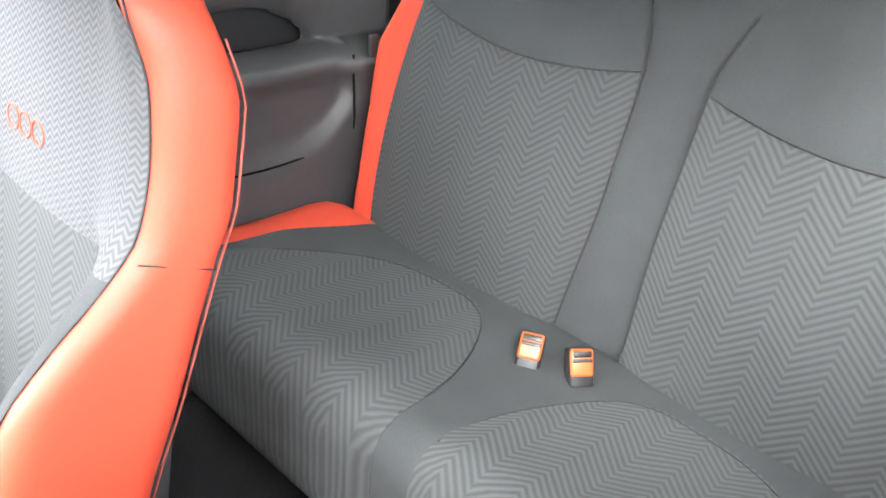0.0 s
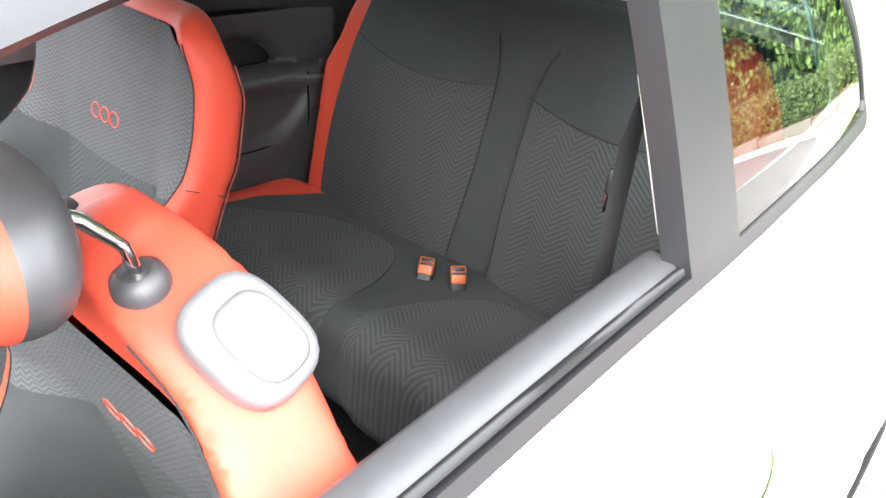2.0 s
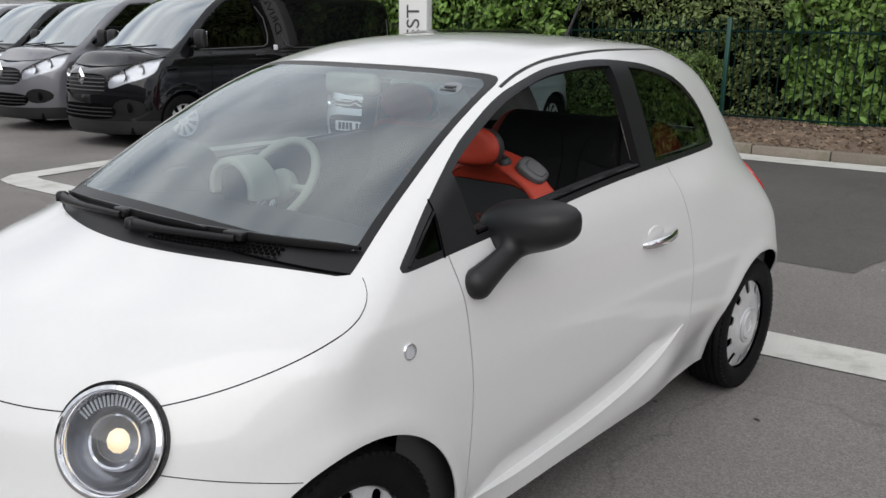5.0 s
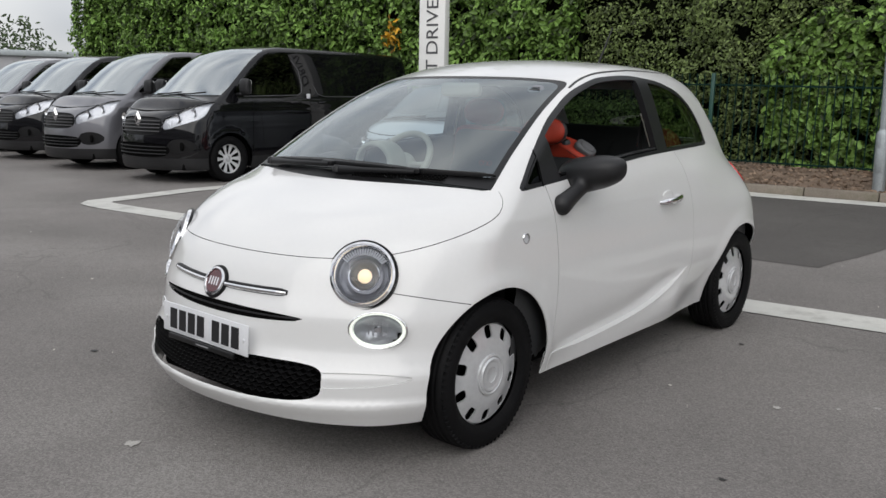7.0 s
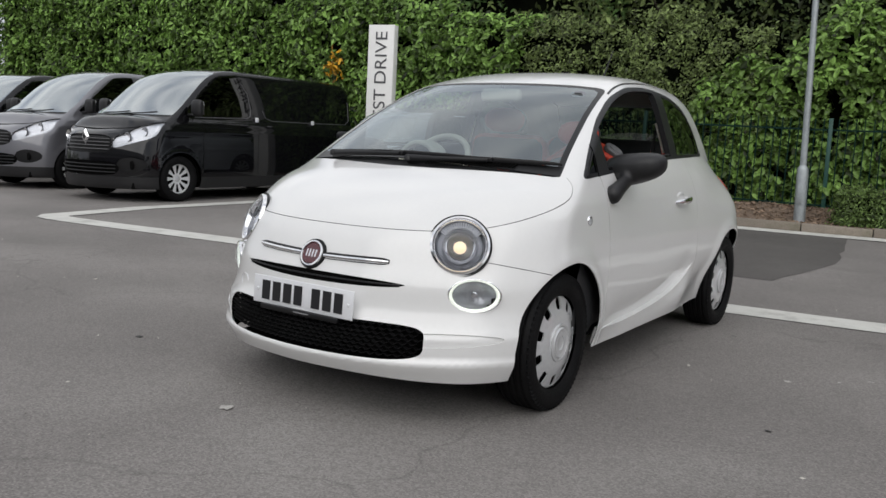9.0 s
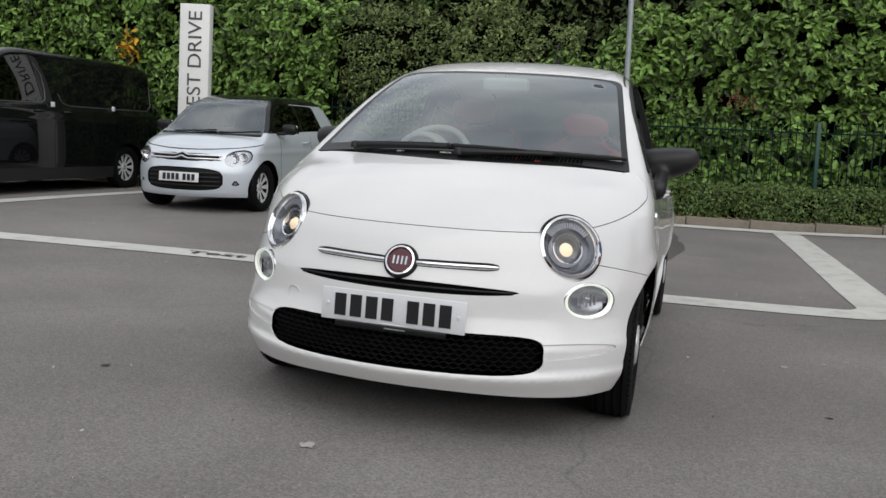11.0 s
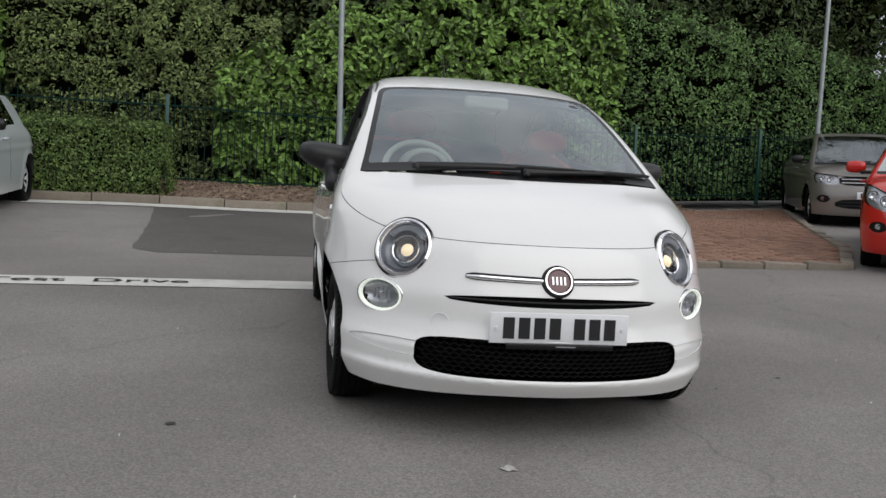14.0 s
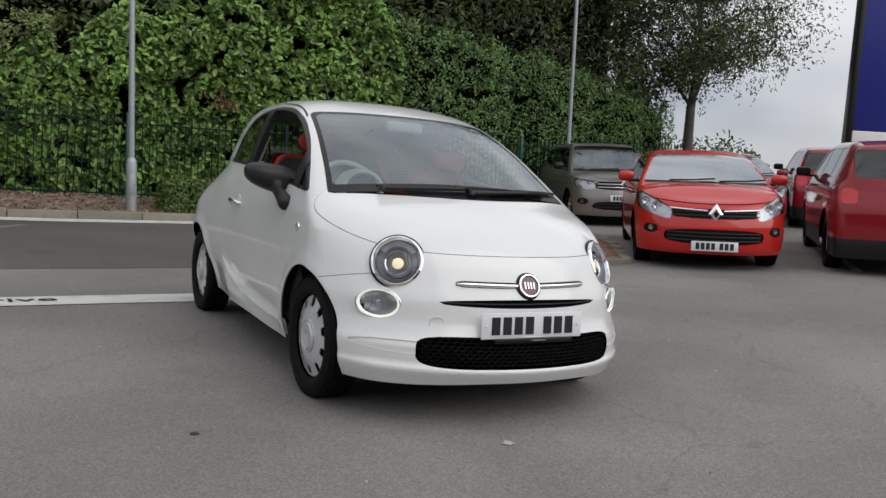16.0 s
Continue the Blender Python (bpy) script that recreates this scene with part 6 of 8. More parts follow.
def rear_bench():
    b = thing("rear_bench", "two-place rear bench in charcoal herringbone cloth with coral red edges", "car seat")

    def cushion(x, y, z):
        a = np.abs(x - 0.02)
        dip = 0.018 * np.exp(-((a - 0.25) / 0.13) ** 2) * np.exp(-((y - 1.74) / 0.14) ** 2)
        return smax(smax(a - 0.585, np.abs(y - 1.755) - 0.195, 0.05), np.abs(z - 0.495 + dip * 0.5 - 0.02 * step(1.8, 1.5, y)) - 0.11 + dip * 0.5, 0.07)

    cu = iso(cushion, (-0.66, 1.44, 0.28), (0.70, 2.0, 0.68), 0.02)
    mid = 0.02
    def patch(x, y, z, n=None):
        a = np.abs(x - mid)
        rim = 1.872 - np.where(a > 0.21, 0.155 * (np.clip(a - 0.21, 0, 1) / 0.24) ** 2.6, 0.165 * (np.clip(0.21 - a, 0, 1) / 0.165) ** 3)
        return smax(smax(0.030 - a, a - 0.49, 0.02), (y - rim) * 0.6, 0.03)
    seat, rest = cu.cut(patch)
    seat = Surf(seat.V + seat.N * (0.001 + 0.013 * step(0.0, 0.055, -patch(*seat.V.T)))[:, None], seat.N, seat.faces)
    red, plain = rest.cut(lambda x, y, z, n: 0.495 - 0.07 * step(1.75, 1.92, y) - np.abs(x - mid))
    base = part("cushion", plain.mesh("cushion"), CLOTH_DARK, b, "plain charcoal cushion border")
    part("seat_panel", seat.mesh("panel", 0.004), CLOTH_ZIG_FLAT, base, "ribbed herringbone seat panel")
    def on_cushion(px, py):
        z0, z1 = 0.40, 0.75
        for _ in range(30):
            h = (z0 + z1) / 2
            if cushion(np.array(px), np.array(py), np.array(h)) > 0:
                z1 = h
            else:
                z0 = h
        return (z0 + z1) / 2

    for sgn in (1, -1):
        aa = [0.046 + 0.40 * i / 30 for i in range(31)]
        yy = [1.872 - (0.155 * ((a - 0.21) / 0.24) ** 2.6 if a > 0.21 else 0.165 * ((0.21 - a) / 0.165) ** 3) - 0.005 for a in aa]
        run = [(0.032, 1.60), (0.036, 1.66)] + list(zip(aa, yy))
        part("seam", tube([(mid + sgn * a, y, on_cushion(mid + sgn * a, y) + 0.0012) for a, y in run], 0.0013, 5), BELT_WEB, base, "dark stitched seam")
        part("red_corner", red.where(lambda x, y, z, n: sgn * (x - mid) > 0)[0].mesh("corner"), CLOTH_RED, base, "coral red cushion corner")

    def back(x, y, z):
        a = np.abs(x - 0.035)
        t = y - (1.91 + 0.17 * (z - 0.59)) - 0.075
        puff = 0.014 * np.exp(-((a - 0.24) / 0.14) ** 2) * step(0.55, 0.75, z) * step(1.12, 0.95, z)
        roll = 0.05 * step(0.36, 0.50, a)
        z = z + 0.12 * step(0.36, 0.56, a) * step(0.8, 1.0, z)
        return smax(smax(a - 0.53 - 0.02 * (z - 0.6) + 0.35 * np.maximum(z - 0.92, 0), np.abs(t) - 0.075 - puff + roll * 0.25, 0.035), np.abs(z - 0.83) - 0.31, 0.08)

    bk = iso(back, (-0.60, 1.84, 0.48), (0.68, 2.22, 1.2), 0.02)
    front, rear = bk.where(lambda x, y, z, n: n[:, 1] < 0.35)
    red, front = front.cut(lambda x, y, z, n: 0.468 - 0.55 * (z - 0.69) ** 2 - np.abs(x - 0.035))
    band_mid = lambda z: 0.033 + 0.05 * (z - 0.6)
    band_half = lambda z: 0.045 + 0.010 * step(0.8, 0.6, z) + 0.05 * step(0.96, 1.16, z)
    strip, front = front.cut(lambda x, y, z, n: np.abs(x - band_mid(z)) - band_half(z))
    seam = lambda x, z: z - (0.943 + 0.75 * (np.abs(x - 0.045) - 0.22) ** 2)
    lower, upper = front.cut(lambda x, y, z, n: seam(x, z))
    body = part("backrest", upper.mesh("back"), CLOTH_DARK, b, "plain charcoal upper backrest")
    within = lambda x, y, z: np.minimum(np.minimum(-seam(x, z), np.abs(x - band_mid(z)) - band_half(z)), 0.468 - 0.55 * (z - 0.69) ** 2 - np.abs(x - 0.035))
    lower = Surf(lower.V + lower.N * (0.001 + 0.010 * step(0.0, 0.05, within(*lower.V.T)))[:, None], lower.N, lower.faces)
    part("back_panel", lower.mesh("panel", 0.004), CLOTH_ZIG, body, "charcoal herringbone back panel")
    part("centre_strip", strip.moved(-0.001).mesh("strip", 0.004), CLOTH_DARK, body, "plain charcoal centre strip")
    for sgn in (1, -1):
        part("red_edge", red.where(lambda x, y, z, n: sgn * (x - 0.035) > 0)[0].mesh("edge"), CLOTH_RED, body, "coral red backrest edge")
    part("rear_shell", rear.mesh("rear"), CLOTH_DARK, body)

    def on_back(px, pz):
        y0, y1 = 1.80, 2.02
        for _ in range(30):
            h = (y0 + y1) / 2
            if back(np.array(px), np.array(h), np.array(pz)) > 0:
                y0 = h
            else:
                y1 = h
        return (y0 + y1) / 2

    for sgn in (1, -1):
        xs = [0.050 + sgn * (0.048 + 0.385 * i / 20) for i in range(21)]
        zs = [0.943 + 0.75 * (abs(a - 0.045) - 0.22) ** 2 for a in xs]
        part("seam", tube([(a, on_back(a, b) - 0.003, b) for a, b in zip(xs, zs)], 0.0013, 5), BELT_WEB, body, "dark stitched seam")
        zs = [0.60 + 0.46 * i / 20 for i in range(21)]
        xs = [float(band_mid(b) + sgn * band_half(b)) for b in zs]
        part("seam", tube([(a, on_back(a, b) - 0.003, b) for a, b in zip(xs, zs)], 0.0013, 5), BELT_WEB, body, "dark stitched seam")
    return b


rear_bench()


def buckle(at, turn, tilt):
    b = thing("seat_buckle", "black belt buckle with an orange release button", "belt buckle", "rear belt buckles", at=at, turn=turn)
    b.matrix_basis = b.matrix_basis @ pose(0, 0, 0, tilt, 0, 0)
    part("housing", block(0.033, 0.026, 0.052, (0, 0, -0.006), 0.005), BLACK_PLASTIC, b)
    part("button", block(0.031, 0.012, 0.036, (0, -0.009, 0.001), 0.004), BUCKLE_ORANGE, b, "orange release button")
    part("slot", block(0.024, 0.004, 0.008, (0, -0.0145, 0.012), 0.001), TRIM_BLACK, b, "dark tongue slot")
    part("lip", block(0.026, 0.0045, 0.005, (0, -0.0145, 0.004), 0.001), BLACK_PLASTIC, b)
    part("stalk", block(0.026, 0.006, 0.08, (0, 0.004, -0.06), 0.002), BELT_WEB, b)


buckle((0.006, 1.822, 0.618), 28, -38)
buckle((0.070, 1.840, 0.622), 52, -32)


def cabin():
    c = thing("cabin_lining", "dark grey moulded cabin lining with a pale headliner", "car interior")
    liner = iso(lambda x, y, z: hatch_body(x, y, z) + 0.05, (-0.80, 0.10, 0.24), (0.80, 2.68, 1.48), 0.035)
    liner = liner.where(lambda x, y, z, n: (y > 0.14) & (z > 0.27) & (y < 2.62))[0]
    liner = liner.region(lambda x, y, z, n: (np.abs(x) > 0.3) & (z > 0.9), lambda x, y, z, n: np.maximum(window_line(x, y, z) + 0.012, y - 2.2))[1]
    liner = liner.region(lambda x, y, z, n: (y < 1.0) & (z > 0.9), lambda x, y, z, n: screen_zone(x, y + 0.0, z) + 0.0)[1]
    liner = liner.region(lambda x, y, z, n: (y > 1.85) & (z > 0.98) & (n[:, 1] > 0.2), lambda x, y, z, n: np.maximum(np.maximum(1.05 - z, z - 1.36), np.abs(x) - 0.50))[1]
    roof, wall = liner.cut(lambda x, y, z, n: 1.06 + 0.0 * x - z)
    part("side_lining", wall.mesh("lining"), PANEL_GREY, c, "dark grey moulded side lining")
    part("headliner", roof.mesh("headliner"), HEADLINER, c, "pale cloth headliner and pillars")
    part("carpet", block(1.36, 2.1, 0.02, (0, 1.15, 0.29)), CARPET, c, "black ribbed carpet")
    part("tunnel", block(0.20, 1.2, 0.16, (0.01, 0.85, 0.36), 0.04), CARPET, c, "carpeted centre tunnel")
    for sgn in (1, -1):
        def trim(x, y, z):
            a = x * sgn
            ledge = 0.085 * step(0.835, 0.85, z) + 0.02 * step(0.845, 0.80, z) * 0 - 0.012 * np.exp(-((z - 0.822) / 0.02) ** 2)
            scoop = 0.022 * step(0.05, 0.0, np.sqrt(((y - 1.80) / 1.15) ** 2 + ((z - 0.80) / 0.75) ** 2) - 0.13)
            return smax(smax(0.545 + ledge + scoop - a, a - 0.655 + 0.3 * np.maximum(z - 0.95, 0), 0.02), smax(np.abs(y - 1.80) - 0.34, np.abs(z - 0.66) - 0.40, 0.03), 0.02)
        lo, hi = (0.48, 0.80) if sgn > 0 else (-0.80, -0.48)
        q = iso(trim, (lo, 1.40, 0.22), (hi, 2.2, 1.12), 0.022)
        p = part("quarter_panel", q.mesh("panel"), PANEL_GREY, c, "moulded dark grey rear side panel with an armrest ledge")
        part("panel_seam", tube([(sgn * (0.548 + 0.004 * math.sin(k)), 1.50 + 0.478 * min(k / 9, 1) ** 0.9, 0.70 - 0.022 * math.sin(k / 12 * 3.14) + 0.13 * max(0, (k - 7) / 7) ** 2) for k in range(15)], 0.002, 6), DARK_VOID, p, "fine moulded groove")
        part("belt_anchor", block(0.008, 0.018, 0.04, (sgn * 0.50, 1.975, 0.87), 0.003), BLACK_PLASTIC, c, "belt tongue on the side panel")
        guide = part("pillar_guide", block(0.010, 0.012, 0.17, (0, 0, 0), 0.004, 2), IVORY, c, "ivory belt guide on the pillar")
        guide.matrix_basis = pose(sgn * 0.603, 1.440, 1.15, 6, -18 * sgn, 0)
        # capping below the open window
        bm, rows = bmesh.new(), []
        for k in range(25):
            y = 0.44 + 0.98 * k / 24
            z = float(D_LOW(y)) + 0.018
            xo = on_side(y, float(D_LOW(y)) + 0.01)
            rows.append([bm.verts.new((sgn * xx, y, zz)) for xx, zz in ((xo - 0.014, z), (xo - 0.024, z + 0.006), (xo - 0.055, z + 0.004), (xo - 0.068, z - 0.01), (xo - 0.075, z - 0.12))])
        for a, d in zip(rows, rows[1:]):
            for k in range(4):
                bm.faces.new((a[k], d[k], d[k + 1], a[k + 1]))
        bmesh.ops.recalc_face_normals(bm, faces=bm.faces[:])
        part("door_capping", smooth(bm, 60), PANEL_GREY, c, "grained grey door capping")
        part("window_seal", tube([(sgn * (on_side(0.5 + 0.9 * k / 20, float(D_LOW(0.5 + 0.9 * k / 20)) + 0.02) - 0.008), 0.5 + 0.9 * k / 20, float(D_LOW(0.5 + 0.9 * k / 20)) + 0.024) for k in range(21)], 0.006, 6), TRIM_BLACK, c)
    part("parcel_shelf", block(1.1, 0.40, 0.02, (0, 2.33, 1.0), 0.006), PANEL_GREY, c, "dark parcel shelf")
    part("boot_floor", block(1.2, 0.6, 0.02, (0, 2.3, 0.5)), CARPET, c)
    part("bulkhead", block(1.4, 0.03, 0.75, (0, 0.16, 0.55)), CARPET, c)
    return c


cabin()


def front_belt(sgn):
    b = thing("seat_belt", "black seat belt hanging from the centre pillar with a metal tongue", "seat belt", "front seat belts")
    pts = [(sgn * 0.585, 1.452, 1.24), (sgn * 0.566, 1.458, 1.15), (sgn * 0.562, 1.465, 1.0), (sgn * 0.565, 1.475, 0.8), (sgn * 0.575, 1.485, 0.55), (sgn * 0.60, 1.49, 0.34)]
    part("webbing", tube(pts, 0.0026, 8, flat=8.5), BELT_WEB, b)
    part("tongue", block(0.009, 0.026, 0.032, (sgn * 0.556, 1.462, 1.10), 0.004), BLACK_PLASTIC, b)
    part("tongue_plate", block(0.003, 0.016, 0.024, (sgn * 0.554, 1.46, 1.076), 0.001), CHROME, b)
    part("loop", block(0.02, 0.06, 0.05, (sgn * 0.59, 1.45, 1.25), 0.01), BLACK_PLASTIC, b)


front_belt(1)
front_belt(-1)


def dashboard():
    d = thing("dashboard", "black dashboard with ivory steering wheel and instrument hood", "dashboard")

    def body(x, y, z):
        return smax(smax(np.abs(x) - 0.69, np.abs(y - 0.40) - 0.25 + 0.25 * x * x * 0.3, 0.05), np.abs(z - 0.80 + 0.12 * (y - 0.2)) - 0.155, 0.08)

    part("top", iso(body, (-0.75, 0.1, 0.58), (0.75, 0.72, 1.0), 0.03).mesh("dash"), BLACK_PLASTIC, d, "soft black dashboard")
    ring = lambda x, z: np.sqrt((x + 0.335) ** 2 + ((z - 0.968) / 0.85) ** 2)
    hood = iso(lambda x, y, z: smax(smax(ring(x, z) - 0.125, np.abs(y - 0.54) - 0.06, 0.02), smax(0.097 - ring(x, z), 0.94 - z, 0.01), 0.006), (-0.55, 0.44, 0.80), (-0.12, 0.64, 1.14), 0.0105)
    part("instrument_hood", hood.mesh("hood"), IVORY, d, "ivory arched instrument hood")
    part("instrument_face", lathe([(0.0, 0.0), (0.088, 0.0), (0.090, -0.02)], 32, "Y", (-0.335, 0.53, 0.968)), TRIM_BLACK, d, "dark instrument dial")
    m = Matrix.Translation((-0.335, 0.675, 0.965)) @ Matrix.Rotation(radians(51), 4, "X")
    w = part("steering_wheel", tube([(0.175 * math.cos(2 * math.pi * k / 40), 0.175 * math.sin(2 * math.pi * k / 40), 0) for k in range(40)], 0.0165, 10, True), IVORY, d, "ivory steering wheel rim")
    w.matrix_basis = m
    part("hub", iso(lambda x, y, z: smax(np.sqrt(x * x + (y * 1.15) ** 2) - 0.075, np.abs(z + 0.02) - 0.03, 0.03), (-0.12, -0.12, -0.09), (0.12, 0.12, 0.06), 0.016).mesh("hub"), IVORY, w, "round ivory steering hub")
    for a in (180, 0, 250, 290):
        c, s = math.cos(radians(a)), math.sin(radians(a))
        part("spoke", tube([(0.05 * c, 0.05 * s, -0.02), (0.165 * c, 0.165 * s, -0.002)], 0.014, 8), CHROME if a > 200 else IVORY, w)
    part("console", iso(lambda x, y, z: smax(soft_box(x - 0.005, y - 0.92, z - 0.46, 0.062, 0.30, 0.075, 0.03), 0.0 * x + z - 0.53 + 0.10 * (y - 0.75), 0.02), (-0.09, 0.58, 0.36), (0.10, 1.26, 0.56), 0.016).mesh("console"), BLACK_PLASTIC, d, "black plastic centre console")
    lever = part("handbrake", tube([(0.022, 1.17, 0.50), (0.022, 1.08, 0.545), (0.022, 0.99, 0.578), (0.022, 0.94, 0.594)], [0.017, 0.014, 0.013, 0.014], 12), BLACK_PLASTIC, d, "black handbrake lever")
    part("lever_tip", lathe([(0.0, -0.022), (0.012, -0.020), (0.017, -0.010), (0.017, 0.006), (0.013, 0.012)], 16, "Y", (0.022, 0.935, 0.596)), LATCH_GREY, lever, "grey lever end cap")
    stem = part("front_buckle", block(0.028, 0.034, 0.11, (-0.004, 1.115, 0.545), 0.006), BLACK_PLASTIC, d, "black front belt buckle")
    part("front_buckle_button", block(0.030, 0.036, 0.022, (-0.004, 1.113, 0.592), 0.004), BUCKLE_ORANGE, stem, "orange release button")
    mir = thing("inside_mirror", "pale-backed inside mirror hanging behind the windscreen", "mirror")
    part("housing", iso(lambda x, y, z: soft_box(x, y - 0.735, z - 1.325, 0.115, 0.022, 0.034, 0.02), (-0.16, 0.66, 1.25), (0.16, 0.80, 1.40), 0.012).mesh("mirror"), IVORY, mir)
    part("stem", tube([(0, 0.735, 1.34), (0, 0.745, 1.375)], 0.01, 8), TRIM_BLACK, mir)
    part("mirror_glass", block(0.20, 0.003, 0.055, (0, 0.759, 1.325), 0.001), CHROME, mir)
    st = thing("windscreen_sticker", "small pale round sticker inside the windscreen with dark bars", "sticker")
    y0 = float(C_SCREEN(1.335) + 0.30 * 0.45 ** 2 + 0.25 * 0.45 ** 4)
    disc = part("disc", lathe([(0.0, 0.0), (0.036, 0.0), (0.036, 0.003)], 28, "Y"), STICKER, st)
    disc.matrix_basis = pose(0.45, y0 + 0.018, 1.335, -63, 0, 14)
    for k in range(2):
        part("bar", block(0.048 - 0.012 * k, 0.002, 0.009, (0, -0.002, -0.012 + 0.018 * k)), PANEL_GREY, disc)


dashboard()

# ---- the other parked vehicles ----
def paint(name, color, metal=0.0, spec=0.15, coat_ior=1.65):
    m = shader(name, color, 0.4, metal, vary=0.03, scale=3, coat=1.0, spec=spec)
    m.node_tree.nodes["Principled BSDF"].inputs["Coat IOR"].default_value = coat_ior
    return m


def build_vehicle(name, label, spot, turn, colour, s, group="", back=False):
    """A car or van from its main dimensions; origin under the front axle, nose to -y."""
    v = thing(name, label, "van" if s.get("van") else "car", group, at=(*spot, float(ground(*spot))), turn=turn)
    c0, s0 = math.cos(radians(turn)), math.sin(radians(turn))
    at = lambda a, b: float(ground(spot[0] + a * c0 - b * s0, spot[1] + a * s0 + b * c0))
    pitch = math.degrees(math.atan2(at(0, s["wb"]) - at(0, 0), s["wb"]))
    roll = math.degrees(math.atan2(at(-s["hw"], 1.3) - at(s["hw"], 1.3), 2 * s["hw"]))
    v.matrix_basis = v.matrix_basis @ pose(0, 0, 0, pitch, roll, 0)
    wb, fo, ro, hw, H = s["wb"], s["fo"], s["ro"], s["hw"], s["h"]
    belt, cowl, yc, ys = s["belt"], s["cowl"], s["yc"], s["ys"]
    nose_z = s["nose"]
    end = wb + ro
    wide = curve((-fo, hw - 0.10), (-fo * 0.45, hw - 0.02), (0.0, hw), (wb, hw), (end - 0.15, hw - 0.03), (end, hw - 0.09))
    tuck = curve((0.1, -0.07), (0.25, -0.02), (0.5, 0.0), (belt - 0.12, -0.012), (belt, -0.045), (belt + 0.12, -0.09), (belt + 0.4, -0.2))
    nose = curve((0.1, -fo + 0.12), (0.25, -fo + 0.015), (0.45, -fo), (nose_z - 0.1, -fo + 0.05), (nose_z, -fo + 0.11), (cowl + 0.1, -fo + 0.5))
    hood = curve((-fo, nose_z - 0.02), (-fo + 0.25, nose_z + 0.05), (yc - 0.25, cowl - 0.03), (yc, cowl), (yc + 0.5, belt + 0.08), (wb, belt + 0.10), (end, belt + 0.06))
    tail = curve((0.1, end - 0.1), (0.4, end), (0.7, end - 0.01), (belt, end - s.get("tail", 0.12)), (H, end - 0.3))
    cw = curve((yc - 0.2, hw - 0.05), (ys, hw - 0.065), (wb, hw - 0.07), (end - 0.1, hw - 0.13))
    lean = curve((belt - 0.1, 0.02), (belt, 0.0), (belt + (H - belt) * 0.55, -s["tumble"] * 0.5), (H, -s["tumble"]))
    scr = curve((cowl - 0.15, yc - 0.28), (cowl, yc), (H - 0.06, ys), (H + 0.05, ys + 0.4))
    roof = curve((yc, H - 0.2), (ys, H - 0.045), (ys + 0.5, H), (wb - 0.2, H - 0.005), (end - 0.35, H - s.get("drop", 0.06)), (end, H - s.get("drop", 0.06) - 0.08))
    hat = curve((belt - 0.1, end - s.get("tail", 0.12) + 0.02), (belt, end - s.get("tail", 0.12)), (H - 0.1, end - s["rake"]), (H, end - s["rake"] - 0.12))
    bow = s.get("bow", 0.32)

    def F(x, y, z):
        a = np.abs(x)
        arch = sum(0.012 * np.exp(-((np.hypot(y - c, z - s["r"]) - s["r"] - 0.05) / 0.05) ** 2) for c in (0.0, wb))
        side = a - (wide(y) + tuck(z) + arch + 0.010 * np.exp(-((z - belt + 0.2) / 0.03) ** 2))
        front = nose(z) + bow * a ** 2 + 0.3 * a ** 4 - y
        top = z - (hood(y) - 0.06 * a ** 2 - 0.08 * a ** 4)
        rear = y - (tail(z) - 0.10 * a ** 2)
        low = smax(smax(side, front, 0.10), smax(top, rear, 0.08), 0.07)
        cs = a - (cw(y) + lean(z))
        sc = (scr(z) + 0.22 * a ** 2 - y) * 0.55
        ro_ = z - (roof(y) - 0.07 * a ** 2)
        ba = (y - (hat(z) - 0.08 * a ** 2)) * 0.8
        return smin(low, smax(smax(cs, sc, 0.06), smax(ro_, ba, 0.07), 0.09), 0.03)

    sh = iso(F, (-hw - 0.08, -fo - 0.1, 0.12), (hw + 0.08, end + 0.1, H + 0.08), 0.05)
    sh = sh.cut(lambda x, y, z, n: z - 0.19)[1]
    for c in (0.0, wb):
        sh = sh.region(lambda x, y, z, n: np.abs(x) > hw * 0.5, lambda x, y, z, n, c=c: np.hypot(y - c, z - s["r"]) - s["r"] - 0.045)[1]
    dark = lambda g, nm, mat, lab="", d=-0.006: part(nm, g.moved(d).mesh(nm, 0.004), mat, v, lab) if g.faces else None
    # windscreen
    g, sh = sh.region(lambda x, y, z, n: (y < ys + 0.6) & (z > cowl - 0.06), lambda x, y, z, n: smax(smax(np.abs(x) - (hw - 0.05 + lean(z) - 0.06), (y - ys - 0.02 - 0.15 * x * x) * 0.8, 0.05), (yc - 0.06 + 0.25 * x * x - y), 0.03))
    cowl_part, glass = g.cut(lambda x, y, z, n: z - cowl - 0.01)
    dark(cowl_part, "cowl_panel", TRIM_BLACK)
    w = part("windscreen", glass.mesh("screen"), s.get("glass", DARK_GLASS if s.get("van") else SIDE_GLASS), v, "windscreen reflecting the sky")
    # side windows
    wt = lambda x, y, z, n: np.maximum(smax(belt + 0.03 + s.get("rise", 0.02) * (y - yc) - z, z - (roof(y) - 0.11), 0.04), smax(yc + 0.30 + (z - belt) * (ys - yc) / (H - belt) - y, y - s["win_end"] - 0.25 * (belt + 0.1 - z) * 1.0, 0.08))
    g, sh = sh.region(lambda x, y, z, n: (np.abs(x) > hw * 0.45) & (z > belt - 0.05), wt)
